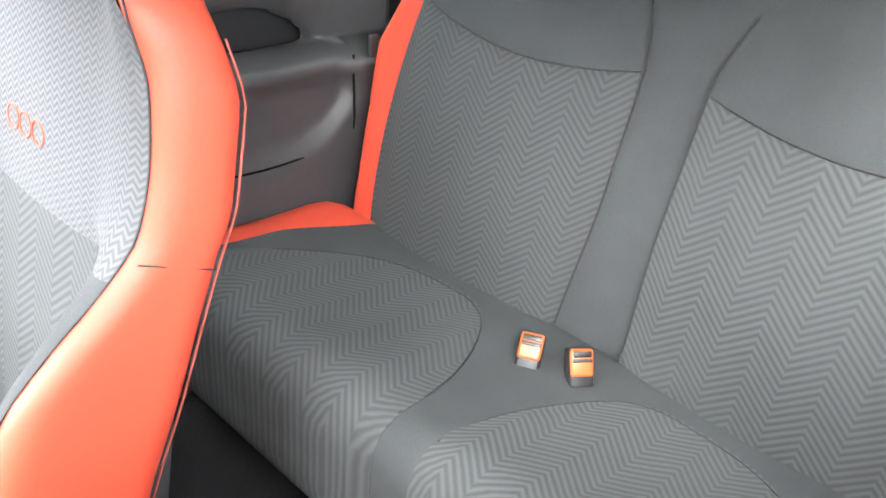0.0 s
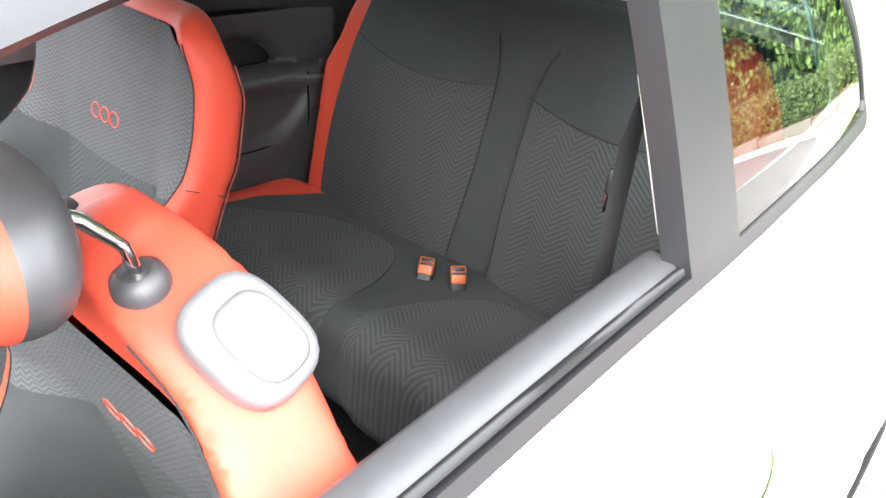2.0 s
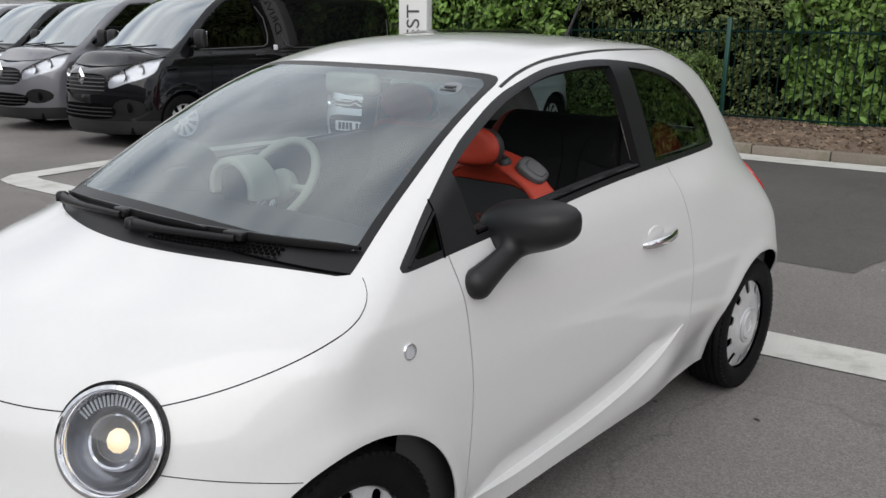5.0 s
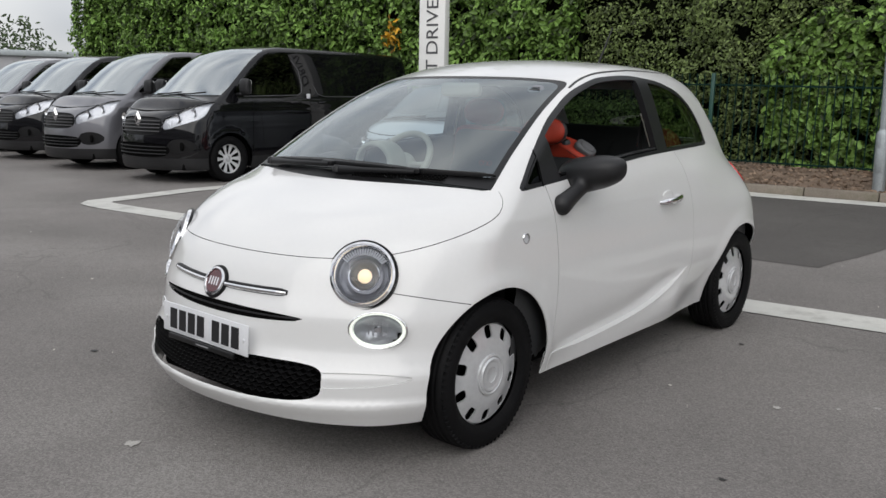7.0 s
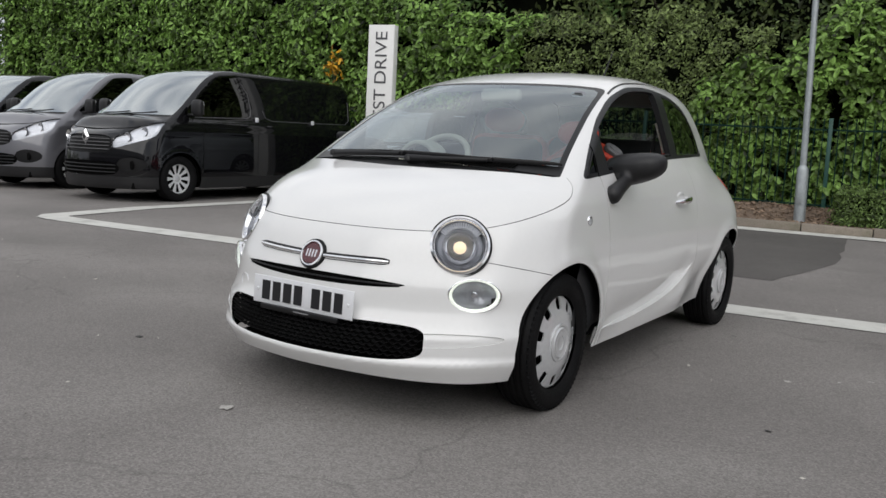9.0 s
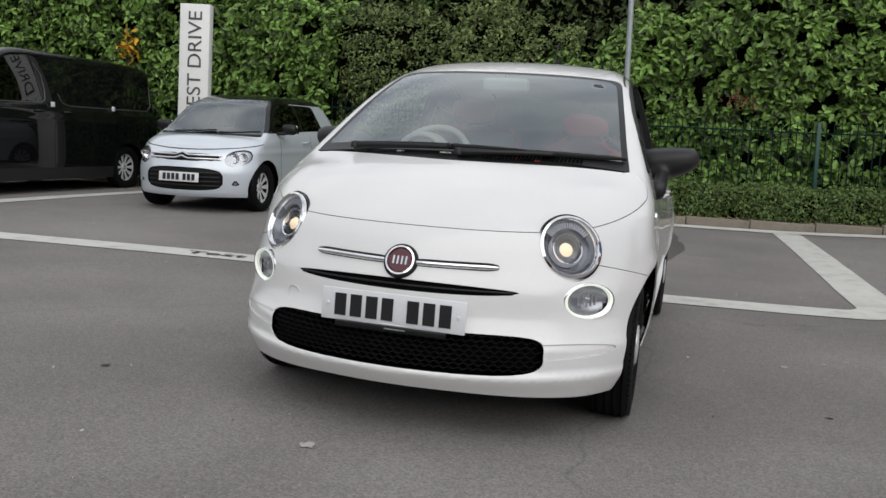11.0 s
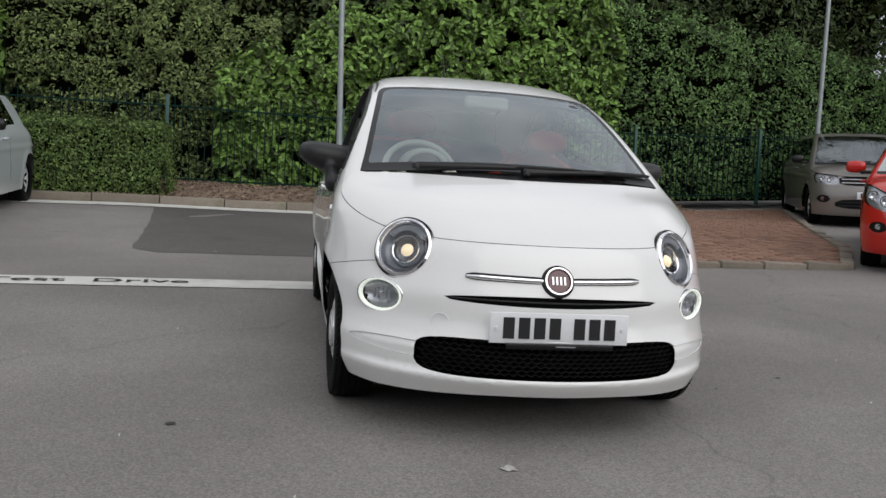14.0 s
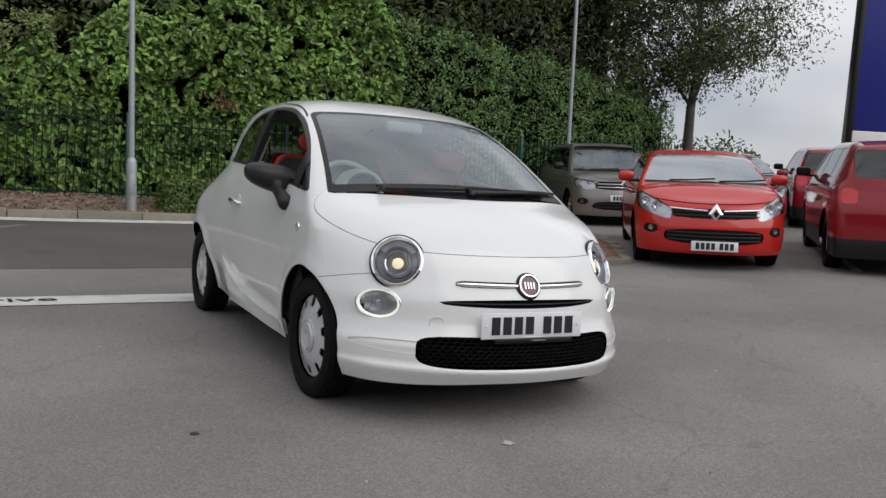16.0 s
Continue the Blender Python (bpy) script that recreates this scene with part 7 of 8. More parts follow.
    for p in s["pillars"]:
        pane, g = g.cut(lambda x, y, z, n: y - p + 0.03)
        post, g = g.cut(lambda x, y, z, n: y - p - 0.03)
        for sg in (1, -1):
            for q, nm, mat in ((pane, "side_window", DARK_GLASS), (post, "pillar_trim", TRIM_BLACK)):
                q2 = q.where(lambda x, y, z, n: sg * x > 0)[0]
                if q2.faces:
                    dark(q2, nm, mat)
    for sg in (1, -1):
        q2 = g.where(lambda x, y, z, n: sg * x > 0)[0]
        if q2.faces:
            dark(q2, "side_window", DARK_GLASS)
    # rear window and lamps
    g, sh = sh.region(lambda x, y, z, n: (y > wb) & (z > belt) & (n[:, 1] > 0.25), lambda x, y, z, n: smax(smax(belt + 0.06 - z, z - H + 0.13, 0.04), np.abs(x) - hw + 0.22, 0.05))
    if g.faces:
        dark(g, "rear_window", DARK_GLASS, "dark rear window")
    g, sh = sh.region(lambda x, y, z, n: (y > wb + 0.2) & (np.abs(x) > hw * 0.5), lambda x, y, z, n: (((np.abs(x) - hw + 0.17) / 0.09) ** 4 + ((y - end + 0.08) / 0.16) ** 4 + ((z - belt + 0.14) / 0.09) ** 4) ** 0.25 * 0.1 - 0.1)
    for sg in (1, -1):
        q2 = g.where(lambda x, y, z, n: sg * x > 0)[0]
        if q2.faces:
            part("tail_lamp", q2.mesh("lens", 0.01), RED_LENS, v, "red tail lamp")
    # headlamps
    hx, hz, ha, hb = s["lamp"]
    g, sh = sh.region(lambda x, y, z, n: y < 0.1, lambda x, y, z, n: (((np.abs(np.abs(x) - hx) / ha) ** s.get("lamp_power", 5) + (np.abs(z - hz - s.get("slant", 0.25) * (np.abs(x) - hx)) / (hb * (1 + s.get("flare", 0.0) * (np.abs(x) - hx) / ha))) ** s.get("lamp_power", 5) + 1e-6) ** (1 / s.get("lamp_power", 5)) - 1) * 0.05)
    for sg in (1, -1):
        q2 = g.where(lambda x, y, z, n: sg * x > 0)[0]
        lampo = part("headlamp", q2.moved(-0.025).mesh("reflector"), LAMP_GREY, v, "clear glass headlamp")
        part("lens", q2.moved(0.002).mesh("lens"), LAMP_LENS, lampo)
        ids = list({i for f in q2.faces for i in f})
        c0 = q2.V[ids].mean(0)
        for du, rr in ((-0.35, 0.55), (0.30, 0.48)):
            px = sg * (abs(c0[0]) + du * ha)
            pz = c0[2] + s.get("slant", 0.25) * du * ha
            py = float(nose(pz)) + bow * px ** 2 + 0.3 * px ** 4
            cup = part("reflector_bowl", lathe([(hb * rr, 0.004), (hb * rr * 0.85, 0.022), (hb * rr * 0.4, 0.034), (0.0, 0.038)], 20, "Y", (px, py, pz)), CHROME, lampo)
            part("lamp_ring", lathe([(hb * rr, 0.008), (hb * rr * 1.06, 0.0), (hb * rr * 1.12, 0.012)], 20, "Y", (px, py, pz)), DARK_VOID, lampo)
    # grilles
    for k, (gw, z0, gh, mat) in enumerate(s["grilles"]):
        slat = s.get("slat", BLACK_PLASTIC) if k == 0 else BLACK_PLASTIC
        g, sh = sh.region(lambda x, y, z, n: (y < -0.1), lambda x, y, z, n: ((np.abs(x) / gw) ** 4 + (np.abs(z - z0) / gh) ** 4) ** 0.25 * 0.1 - 0.1)
        if g.faces:
            gr = part("grille", g.moved(-0.02).mesh("grille", 0.004), mat, v, "black front grille")
            bars = max(2, int(gh / 0.028))
            for b in range(bars):
                zz = z0 - gh * 0.75 + 1.5 * gh * (b + 0.5) / bars
                pts = []
                for i in range(13):
                    px = -gw * 0.93 + 1.86 * gw * i / 12
                    pts.append((px, float(nose(zz)) + bow * px ** 2 + 0.3 * px ** 4 - 0.004, zz))
                part("slat", tube(pts, 0.008, 6), slat, gr)
    if "fog" in s:
        fx, fz, fr = s["fog"]
        g, sh = sh.region(lambda x, y, z, n: y < -0.05, lambda x, y, z, n: (np.sqrt(((np.abs(x) - fx) / fr / 1.5) ** 2 + ((z - fz) / fr) ** 2) - 1) * 0.05)
        for sg in (1, -1):
            q2 = g.where(lambda x, y, z, n: sg * x > 0)[0]
            if q2.faces:
                f0 = dark(q2, "fog_recess", GRILLE_BLACK)
                ids = list({i for f in q2.faces for i in f})
                part("fog_lamp", lathe([(0.0, -0.012), (fr * 0.5, -0.008), (fr * 0.62, 0.01)], 20, "Y", tuple(q2.V[ids].mean(0))), DARK_VOID if s.get("van") else LAMP_SILVER, f0)
    if "skirt" in s:
        g, sh = sh.cut(lambda x, y, z, n: z - s["skirt"])
        part("lower_trim", g.mesh("skirt"), BLACK_PLASTIC, v, "black plastic lower trim")
    if "roof_colour" in s:
        g, sh = sh.region(lambda x, y, z, n: z > belt, lambda x, y, z, n: np.minimum(H - 0.10 - z, np.maximum(belt + 0.03 - z, y - 1.15)))
        part("roof", g.mesh("roof"), s["roof_colour"], v, "dark roof")
    for p in s["gaps"]:
        g, sh = sh.stripe(lambda x, y, z, n: (np.abs(x) > hw * 0.6) & (z > 0.3) & (z < belt + 0.05), lambda x, y, z, n: y - p - 0.10 * (z - 0.6) ** 2, 0.004)
        if g.faces:
            for sg in (1, -1):
                part("shut_line", g.where(lambda x, y, z, n: sg * x > 0)[0].moved(-0.004).mesh("gap"), DARK_VOID, v)
    g, sh = sh.stripe(lambda x, y, z, n: (y < yc) & (z > nose_z - 0.25) & (z < cowl), lambda x, y, z, n: z - nose_z - 0.03 + 0.05 - (y + fo) * (cowl - nose_z - 0.08) / (yc + fo), 0.004)
    if g.faces:
        part("shut_line", g.moved(-0.004).mesh("gap"), DARK_VOID, v)
    part("body", sh.mesh("body"), colour, v, "glossy painted body")
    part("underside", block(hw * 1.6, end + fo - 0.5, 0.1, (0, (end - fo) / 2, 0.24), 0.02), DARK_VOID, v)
    # plain block whose near-black colour stands for the shaded cabin
    part("cabin_shade_block", block(hw * 1.7, wb * 0.9, 0.3, (0, wb * 0.55, belt - 0.25), 0.03), DARK_VOID, v, "near-black block painted as the unlit cabin behind the glass")
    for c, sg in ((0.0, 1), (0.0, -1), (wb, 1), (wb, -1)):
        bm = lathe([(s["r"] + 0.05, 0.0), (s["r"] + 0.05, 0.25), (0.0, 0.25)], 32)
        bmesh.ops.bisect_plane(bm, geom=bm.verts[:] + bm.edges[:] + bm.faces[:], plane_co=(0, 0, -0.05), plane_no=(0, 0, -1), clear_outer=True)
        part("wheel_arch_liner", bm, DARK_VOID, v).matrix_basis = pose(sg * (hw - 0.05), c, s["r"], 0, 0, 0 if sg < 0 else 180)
        wheel_parts(v, (sg * (hw - 0.125), c, s["r"]), sg, s["r"], 0.20, s["r"] * 0.66, "alloy", s.get("spokes", 9))
    for sg in (1, -1):
        mx, mz = (0.10, 0.066) if not s.get("van") else (0.10, 0.12)
        cup = iso(lambda x, y, z: smax(soft_box(x, y, z, mx, 0.055, mz, 0.05), -y * 0.8 + 0.25 * (x * sg / mx) ** 2 * 0.06 + 0.35 * (z / mz) ** 2 * 0.06 - 0.045, 0.02), (-mx - 0.04, -0.09, -mz - 0.04), (mx + 0.04, 0.09, mz + 0.04), 0.022)
        cap = part("wing_mirror", cup.mesh("mirror"), s.get("mirror", colour), v, "wing mirror")
        cap.matrix_basis = pose(sg * (hw + 0.09), yc + 0.46, belt + 0.085 + (0.05 if s.get("van") else 0))
        part("mirror_glass", block(mx * 1.7, 0.004, mz * 1.6, (0, 0.056, 0), 0.002), s.get("mirror_pane", CHROME), cap)
        part("mirror_arm", block(0.12, 0.05, 0.04, (sg * (hw - 0.01), yc + 0.44, belt + 0.03), 0.015), TRIM_BLACK, v)
        for p in s["handles"]:
            part("door_handle", tube([(sg * (hw - 0.012), p, belt - 0.09), (sg * (hw + 0.025), p + 0.04, belt - 0.088), (sg * (hw + 0.025), p + 0.15, belt - 0.085), (sg * (hw - 0.012), p + 0.19, belt - 0.083)], 0.013, 8), s.get("handle", colour), v)
    for p in s.get("tags", ()):
        for sg in (1, -1):
            part("side_tag", block(0.012, 0.07, 0.07, (sg * (hw - 0.035), p, belt + 0.01), 0.004), PLATE_WHITE, v, "small white square tag")
    if "chrome_strips" in s:
        x0, x1, zc = s["chrome_strips"]
        for sg in (1, -1):
            pts = [(sg * (x0 + (x1 - x0) * k / 8), float(nose(zc)) + bow * (x0 + (x1 - x0) * k / 8) ** 2 + 0.3 * (x0 + (x1 - x0) * k / 8) ** 4 - 0.012, zc + 0.02 * k / 8) for k in range(9)]
            part("chrome_strip", tube(pts, 0.011, 8), CHROME, v, "chrome strip beside the badge")
    def flank_x(py, pz):
        x0, x1 = 0.3, hw + 0.1
        for _ in range(24):
            h = (x0 + x1) / 2
            if F(np.array(h), np.array(py), np.array(pz)) > 0:
                x1 = h
            else:
                x0 = h
        return x0

    for loop in s.get("panel_lines", ()):
        for sg in (1, -1):
            pts = []
            for (ya, za), (yb, zb) in zip(loop, loop[1:]):
                k = max(2, int(math.hypot(yb - ya, zb - za) / 0.12))
                pts += [(ya + (yb - ya) * i / k, za + (zb - za) * i / k) for i in range(k)]
            pts.append(loop[-1])
            part("panel_moulding", tube([(sg * (flank_x(py, pz) + 0.002), py, pz) for py, pz in pts], 0.007, 6), s.get("moulding", LATCH_GREY), v, "slim pale moulding on the side panel")
    if s.get("chevrons"):
        zc = s["chevrons"]
        for dz in (0.0, 0.042):
            pts = []
            for k in range(-16, 17):
                px = 0.46 * k / 16
                pz = zc + dz + 0.030 * max(0.0, 1 - abs(px) / 0.075)
                pts.append((px, float(nose(pz)) + bow * px ** 2 + 0.3 * px ** 4 - 0.016, pz))
            part("chevron_bar", tube(pts, 0.011, 8), CHROME, v, "chrome bar rising to a chevron")
    if "plate" in s:
        number_plate(v, (0, float(nose(s["plate"])) - 0.02, s["plate"]), 0, -4)
    if "badge" in s:
        bz, mat = s["badge"]
        yb = float(nose(bz)) - 0.012
        bm = bmesh.new()
        bmesh.ops.create_cone(bm, cap_ends=True, segments=4, radius1=0.075, radius2=0.045, depth=0.025, matrix=Matrix.Translation((0, yb, bz)) @ Matrix.Rotation(radians(90), 4, "X") @ Matrix.Diagonal((0.8 * s.get("badge_size", 1), 1.15 * s.get("badge_size", 1), 1, 1)))
        bd = part("badge", bm, mat, v, "plain chrome maker badge")
        bm = bmesh.new()
        bmesh.ops.create_cone(bm, cap_ends=True, segments=4, radius1=0.034, radius2=0.028, depth=0.03, matrix=Matrix.Translation((0, yb, bz)) @ Matrix.Rotation(radians(90), 4, "X") @ Matrix.Diagonal((0.8 * s.get("badge_size", 1), 1.15 * s.get("badge_size", 1), 1, 1)))
        part("badge_centre", bm, GRILLE_BLACK, bd)
    if s.get("wipers", True):
        for x0 in (-0.45, 0.15):
            part("wiper", tube([(x0, yc + 0.01, cowl + 0.02), (x0 + 0.3, yc + 0.02, cowl + 0.03), (x0 + 0.55, yc + 0.05, cowl + 0.05)], 0.011, 6), TRIM_BLACK, v)
    return v


BLACK_PAINT = paint("black_van_paint", (0.004, 0.004, 0.005), 0.0, 0.02, 1.5)
GREY_PAINT = paint("metallic_grey_van_paint", (0.17, 0.17, 0.185), 0.6)
SILVER_PAINT = paint("pale_silver_blue_paint", (0.62, 0.67, 0.72), 0.35)
RED_PAINT = paint("bright_red_paint", (0.46, 0.014, 0.010), 0.0, 0.15, 1.5)
DEEP_RED_PAINT = paint("deep_red_paint", (0.22, 0.007, 0.014), 0.0, 0.1, 1.45)
TAUPE_PAINT = paint("grey_brown_metallic_paint", (0.22, 0.205, 0.19), 0.5)

VAN = dict(van=True, wb=3.22, fo=0.93, ro=0.98, hw=0.975, h=2.02, belt=1.235, cowl=1.24, yc=-0.25, ys=0.75, nose=0.98, tumble=0.15, rake=0.05, tail=0.03, drop=0.03, r=0.335, lamp=(0.715, 0.935, 0.215, 0.115), slant=0.55, flare=0.25, bow=0.24,
           grilles=((0.50, 0.81, 0.13, GRILLE_BLACK), (0.62, 0.47, 0.10, DARK_VOID)), fog=(0.74, 0.53, 0.105), badge=(0.90, CHROME), badge_size=1.35, panel_lines=(((1.72, 1.40), (1.78, 1.28), (1.92, 1.24), (2.80, 1.24), (3.86, 1.25), (3.98, 1.33), (4.0, 1.66)), ((0.30, 1.235), (1.36, 1.26), (1.44, 1.30), (1.46, 1.42), (1.43, 1.64), (1.31, 1.80))), win_end=1.40, pillars=(), gaps=(0.42, 1.55, 2.90), handles=(1.18, 1.75), skirt=0.36, spokes=10, mirror=BLACK_PLASTIC, glass=BRIGHT_SCREEN, rise=0.0, tags=(1.55, 2.88), slat=LATCH_GREY)
build_vehicle("panel_van", "glossy black panel van with silver alloy wheels", (-8.78, 5.02), 1.5, BLACK_PAINT, VAN, "vans parked in a row")
build_vehicle("panel_van", "metallic grey panel van parked between black vans", (-11.58, 5.15), 1.5, GREY_PAINT, VAN, "vans parked in a row")
build_vehicle("panel_van", "glossy black panel van farther along the row", (-14.4, 5.4), 1.5, BLACK_PAINT, VAN, "vans parked in a row")
build_vehicle("panel_van", "dark grey panel van at the end of the row", (-17.2, 5.6), 1.5, GREY_PAINT, VAN, "vans parked in a row")
CITY = dict(wb=2.34, fo=0.66, ro=0.46, hw=0.800, h=1.45, belt=0.93, cowl=0.93, yc=-0.02, ys=0.62, nose=0.74, tumble=0.24, rake=0.40, tail=0.12, drop=0.12, r=0.295, bow=0.40, lamp=(0.62, 0.655, 0.125, 0.098), slant=0.15, lamp_power=2.3,
          grilles=((0.44, 0.655, 0.045, GRILLE_BLACK), (0.50, 0.40, 0.135, GRILLE_BLACK)), slat=GRILLE_BLACK, plate=0.42, chevrons=0.640, win_end=1.98, pillars=(1.28,), gaps=(0.42, 1.40), handles=(1.12,), mirror=TRIM_BLACK, roof_colour=BLACK_PAINT, fog=(0.62, 0.36, 0.03), glass=WINDSCREEN)
build_vehicle("city_car", "pale silver city car with a dark roof and slatted chrome nose", (-4.98, 6.0), 3.0, SILVER_PAINT, CITY)
FAMILY = dict(wb=2.59, fo=0.84, ro=0.63, hw=0.866, h=1.40, belt=0.95, cowl=0.99, yc=0.05, ys=0.85, nose=0.76, tumble=0.22, rake=0.45, tail=0.15, drop=0.10, r=0.305, lamp=(0.665, 0.715, 0.185, 0.095), slant=0.40, flare=0.2,
            grilles=((0.53, 0.655, 0.055, GRILLE_BLACK), (0.56, 0.395, 0.085, GRILLE_BLACK)), fog=(0.70, 0.46, 0.055), plate=0.29, badge=(0.655, CHROME), badge_size=1.4, chrome_strips=(0.09, 0.50, 0.690), win_end=2.55, pillars=(1.15, 2.1), gaps=(0.45, 1.2, 2.0), handles=(0.95,), spokes=5, glass=BRIGHT_SCREEN)
build_vehicle("family_hatchback", "bright red five-door hatchback with black grille", (5.75, 4.0), -37, RED_PAINT, FAMILY)
ESTATE = dict(wb=2.63, fo=0.80, ro=0.75, hw=0.867, h=1.53, belt=0.98, cowl=1.0, yc=0.0, ys=0.75, nose=0.80, tumble=0.19, rake=0.35, tail=0.12, drop=0.08, r=0.31, lamp=(0.66, 0.76, 0.16, 0.08), slant=0.1,
           grilles=((0.50, 0.74, 0.075, GRILLE_BLACK), (0.55, 0.38, 0.075, GRILLE_BLACK)), fog=(0.70, 0.45, 0.06), plate=0.52, badge=(0.76, CHROME), win_end=2.75, pillars=(1.15, 2.1), gaps=(0.45, 1.2, 2.0), handles=(0.95,), mirror=TRIM_BLACK, slat=CHROME, glass=WINDSCREEN)
build_vehicle("estate_car", "grey brown metallic estate car facing the yard", (8.34, 8.95), -24, TAUPE_PAINT, ESTATE)
build_vehicle("family_hatchback", "deep red hatchback half hidden behind the red one", (10.2, 7.7), -35, DEEP_RED_PAINT, FAMILY)
SUV = dict(wb=2.57, fo=0.85, ro=0.83, hw=0.898, h=1.57, belt=1.05, cowl=1.06, yc=0.0, ys=0.75, nose=0.88, tumble=0.20, rake=0.40, tail=0.16, drop=0.08, r=0.34, lamp=(0.62, 0.80, 0.12, 0.11),
           grilles=((0.50, 0.45, 0.09, GRILLE_BLACK),), win_end=2.65, pillars=(1.15, 2.1), gaps=(0.45, 1.2, 2.0), handles=(0.95,), skirt=0.42, spokes=7, mirror=TRIM_BLACK, mirror_pane=GRILLE_BLACK)
build_vehicle("compact_suv", "deep red compact off-roader seen from its tail, black lower trim", (9.48, 4.42), 134, DEEP_RED_PAINT, SUV)
build_vehicle("compact_suv", "deep red car standing beyond the red off-roader", (14.3, 9.0), 134, DEEP_RED_PAINT, SUV)

# ---- block paving apron, with each block laid ----
PAVED = [(2.95, 4.45), (4.70, 4.18), (5.6, 5.5), (6.3, 7.0), (8.6, 11.6), (5.35, 11.0)]


def inside(px, py, poly):
    c = False
    for (x0, y0), (x1, y1) in zip(poly, poly[1:] + poly[:1]):
        if (y0 > py) != (y1 > py) and px < (x1 - x0) * (py - y0) / (y1 - y0) + x0:
            c = not c
    return c


apron = outline_sheet("paving", PAVED, 0.035, SAND_JOINT, "red brown block paving apron laid in rows", "paving")
me = bpy.data.meshes.new("paver")
bm = block(0.196, 0.096, 0.05, (0, 0, 0), 0.006, 1)
bm.to_mesh(me)
bm.free()
me.materials.append(PAVER)
rest = bmesh.new()
count = 0
for r in range(80):
    for k in range(40):
        u, v = k * 0.202 + (0.101 if r % 2 else 0), r * 0.102
        x, y = 3.0 + u * 0.98 - v * -0.2 - 1.2, 4.4 + v * 0.98 - u * 0.15
        if inside(x, y, PAVED) and inside(x + 0.09, y, PAVED) and inside(x - 0.09, y, PAVED):
            m = pose(x, y, float(ground(x, y)) + 0.022 + random.uniform(-0.003, 0.003), random.uniform(-0.6, 0.6), random.uniform(-0.6, 0.6), -9 + random.uniform(-0.8, 0.8))
            if y < 6.6 and count < 300:
                count += 1
                ob = new("paver", me)
                ob.parent = apron
                ob.matrix_basis = m
            else:
                bmesh.ops.create_cube(rest, size=1, matrix=m @ Matrix.Diagonal((0.196, 0.096, 0.05, 1)))
tagged(part("paver", rest, PAVER, apron), kind="stuff")
edge = thing("kerb", "low pale kerb stones round the paving", "kerb", kind="structure")
for a, b in zip(PAVED, PAVED[1:] + PAVED[:1]):
    kerb_run(a, b, edge, 0.07, 0.5)

# ---- lamp posts, sign, tall board ----
GALV = shader("galvanised_steel", (0.33, 0.36, 0.37), 0.5, 0.55, vary=0.12, scale=5, fine=40)


def lamp_post(x, y, height, label):
    p = thing("lamp_post", label, "lamp post", "lamp posts along the bed", at=(x, y, float(ground(x, y)) + 0.10))
    p.matrix_basis = p.matrix_basis @ pose(0, 0, 0, 0, -1.7, 0)
    part("base_section", lathe([(0.078, 0.0), (0.078, 0.72), (0.07, 0.76), (0.046, 0.80)], 24, "Z"), GALV, p)
    part("shaft", lathe([(0.046, 0.75), (0.036, height)], 20, "Z"), GALV, p)
    part("inspection_door", block(0.07, 0.008, 0.3, (0, -0.077, 0.4), 0.003), GALV, p)
    part("lantern", block(0.16, 0.5, 0.09, (0, -0.25, height), 0.03), GALV, p)
    return p


lamp_post(-0.21, 9.56, 6.0, "grey galvanised lamp post at the kerb")
lamp_post(9.18, 11.6, 6.5, "slim grey lamp post near the parked saloon")
lamp_post(-24.5, 11.3, 7.0, "grey lamp post beyond the vans")
SIGN_WHITE = shader("sign_white_panel", (0.74, 0.74, 0.72), 0.4, vary=0.04, scale=2, dirt=(0.5, 0.48, 0.44), dirt_amount=0.2, dirt_scale=3)
SIGN_INK = shader("sign_grey_lettering", (0.07, 0.07, 0.075), 0.5, vary=0.05)
sign = thing("totem_sign", "tall white totem sign reading TEST DRIVE upwards", "sign", at=(-6.6, 8.1, float(ground(-6.6, 8.1))), turn=13)
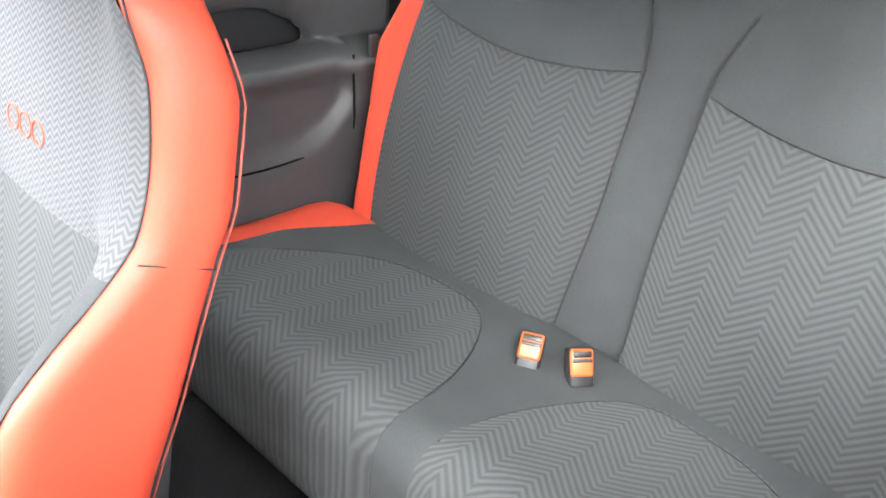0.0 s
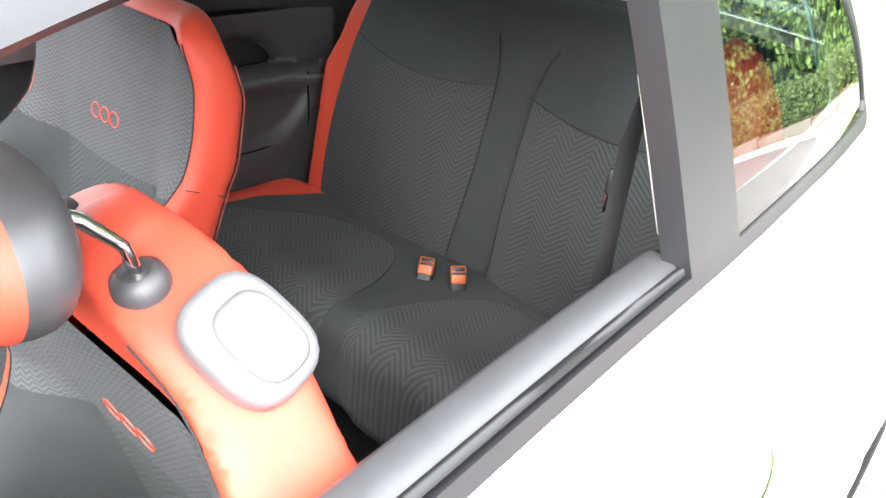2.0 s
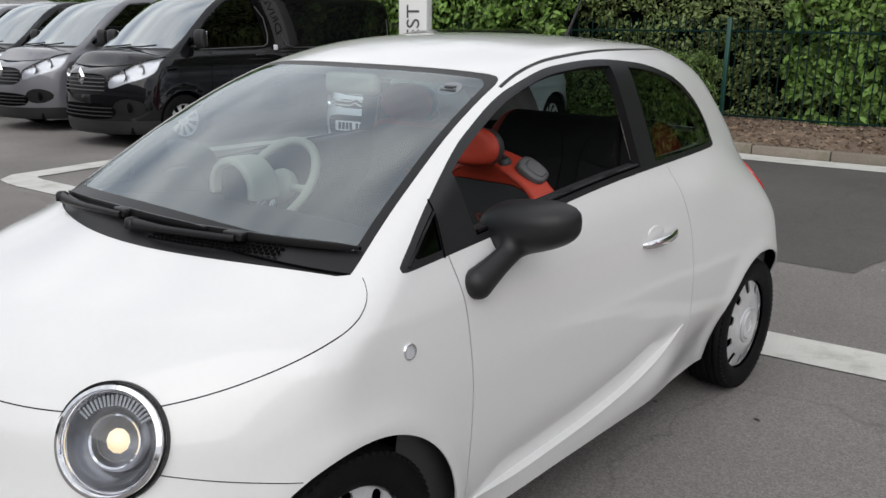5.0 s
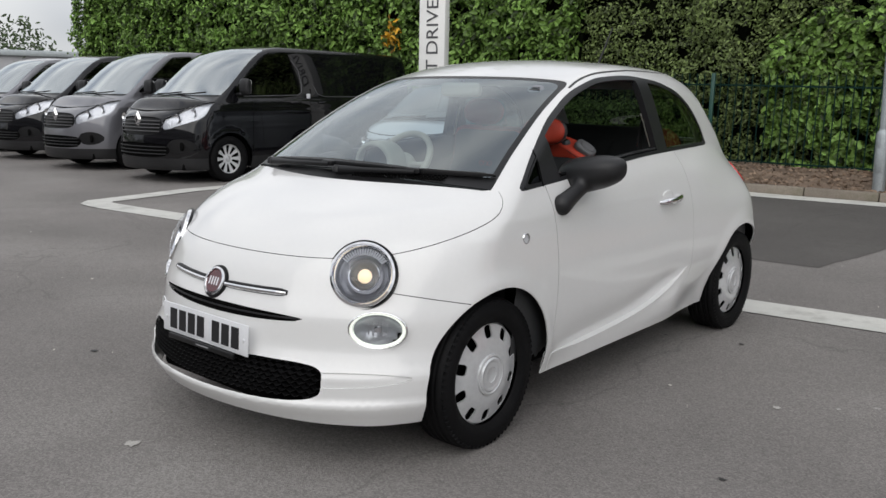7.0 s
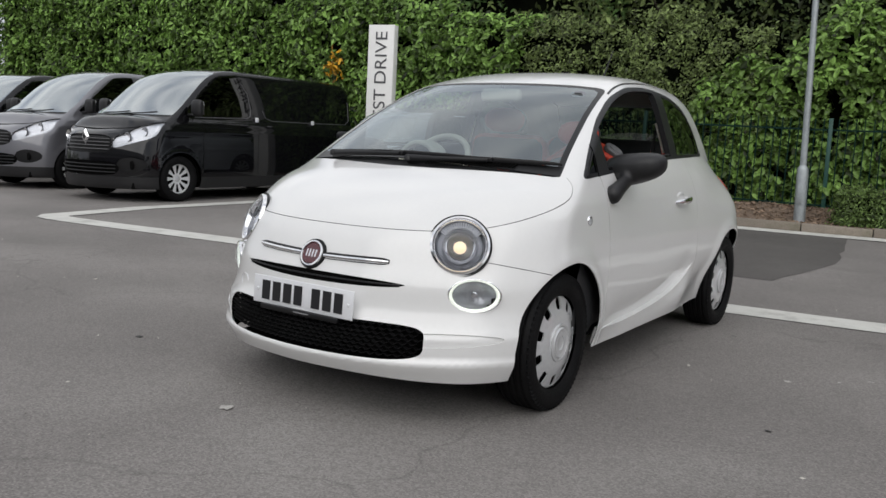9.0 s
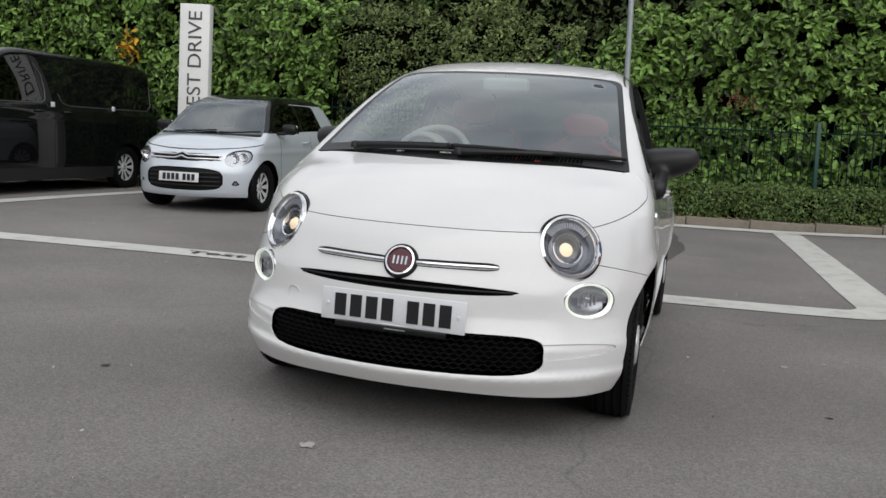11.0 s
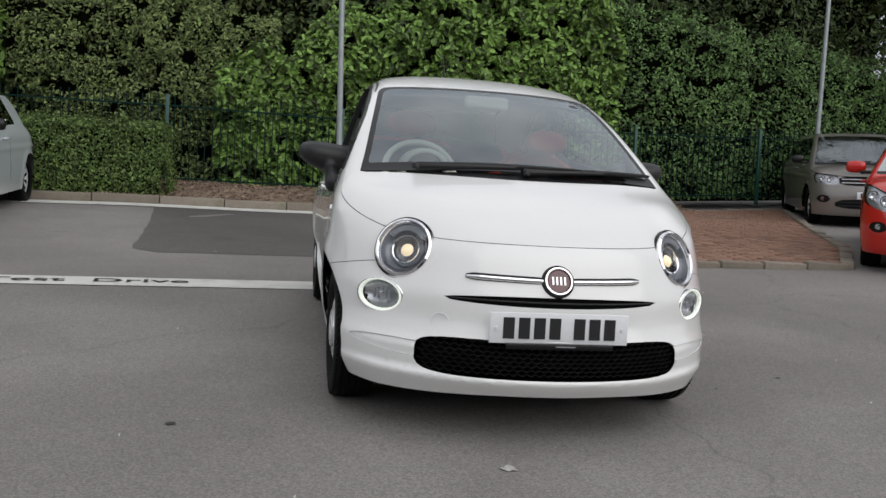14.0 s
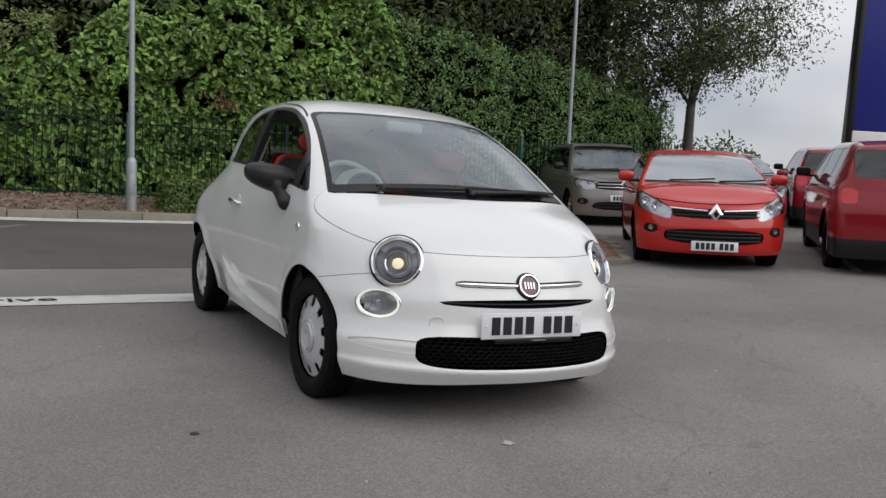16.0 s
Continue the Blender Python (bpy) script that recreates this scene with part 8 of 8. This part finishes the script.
part("panel", block(0.46, 0.16, 2.84, (0, 0, 1.42), 0.008), SIGN_WHITE, sign)
shift = 0.0
for word in ("DRIVE", "TEST"):
    me = lettering(word, 0.30, 0.003, "RIGHT")
    t = part("sign_lettering", me, SIGN_INK, sign, "dark grey upright letters " + word)
    t.matrix_basis = pose(0.02, -0.083, 2.74, 90, 0, 0) @ pose(0, 0, 0, 0, 0, 90) @ Matrix.Diagonal((1.06, 1.0, 1, 1)) @ Matrix.Translation((shift, 0, 0))
    shift += min(p.co.x for p in me.vertices) - 0.085
BLUE_BOARD = shader("deep_blue_sign_panel", (0.012, 0.02, 0.20), 0.35, vary=0.05)
board = thing("totem_board", "tall deep blue dealer sign board with a dark edge", "sign", at=(12.5, 7.3, 0.3), turn=-35)
part("panel", block(2.2, 0.25, 4.6, (1.2, 0, 4.4), 0.02), BLUE_BOARD, board)
part("white_band", block(2.2, 0.27, 0.9, (1.2, 0, 1.65), 0.02), SIGN_WHITE, board)
part("edge", block(0.09, 0.32, 6.6, (0.06, 0, 3.4), 0.01), TRIM_BLACK, board)

# ---- a low warehouse far beyond the vans ----
SHED = shader("pale_grey_shed_cladding", (0.33, 0.33, 0.34), 0.6, vary=0.08, scale=0.5)
shed = thing("warehouse", "low pale grey warehouse far beyond the yard", "building", at=(-68, 32, 0), turn=62)
part("wall", block(34, 10, 3.3, (0, 0, 1.65), 0.03), SHED, shed)
part("roof", block(34.6, 10.6, 0.45, (0, 0, 3.5), 0.05), GALV, shed, "grey metal roof edge")
# ---- an unseen building, added behind the camera to darken the reflections ----
FACADE = shader("grey_cladding", (0.20, 0.205, 0.21), 0.5, vary=0.06, scale=2)
room = thing("unseen_building", "low grey-clad building with dark glazing, unseen, added to darken reflections", "building", kind="structure", at=(0, -21, 0))
part("wall", block(70, 4.0, 6.5, (0, -2.0, 3.25), 0.02), FACADE, room)
for k in range(-14, 15):
    part("window", block(2.1, 0.08, 3.4, (k * 2.35, 0.03, 1.95), 0.02), TRIM_BLACK, room)
part("fascia", block(70.4, 0.5, 0.9, (0, 0.1, 5.2), 0.03), FACADE, room)
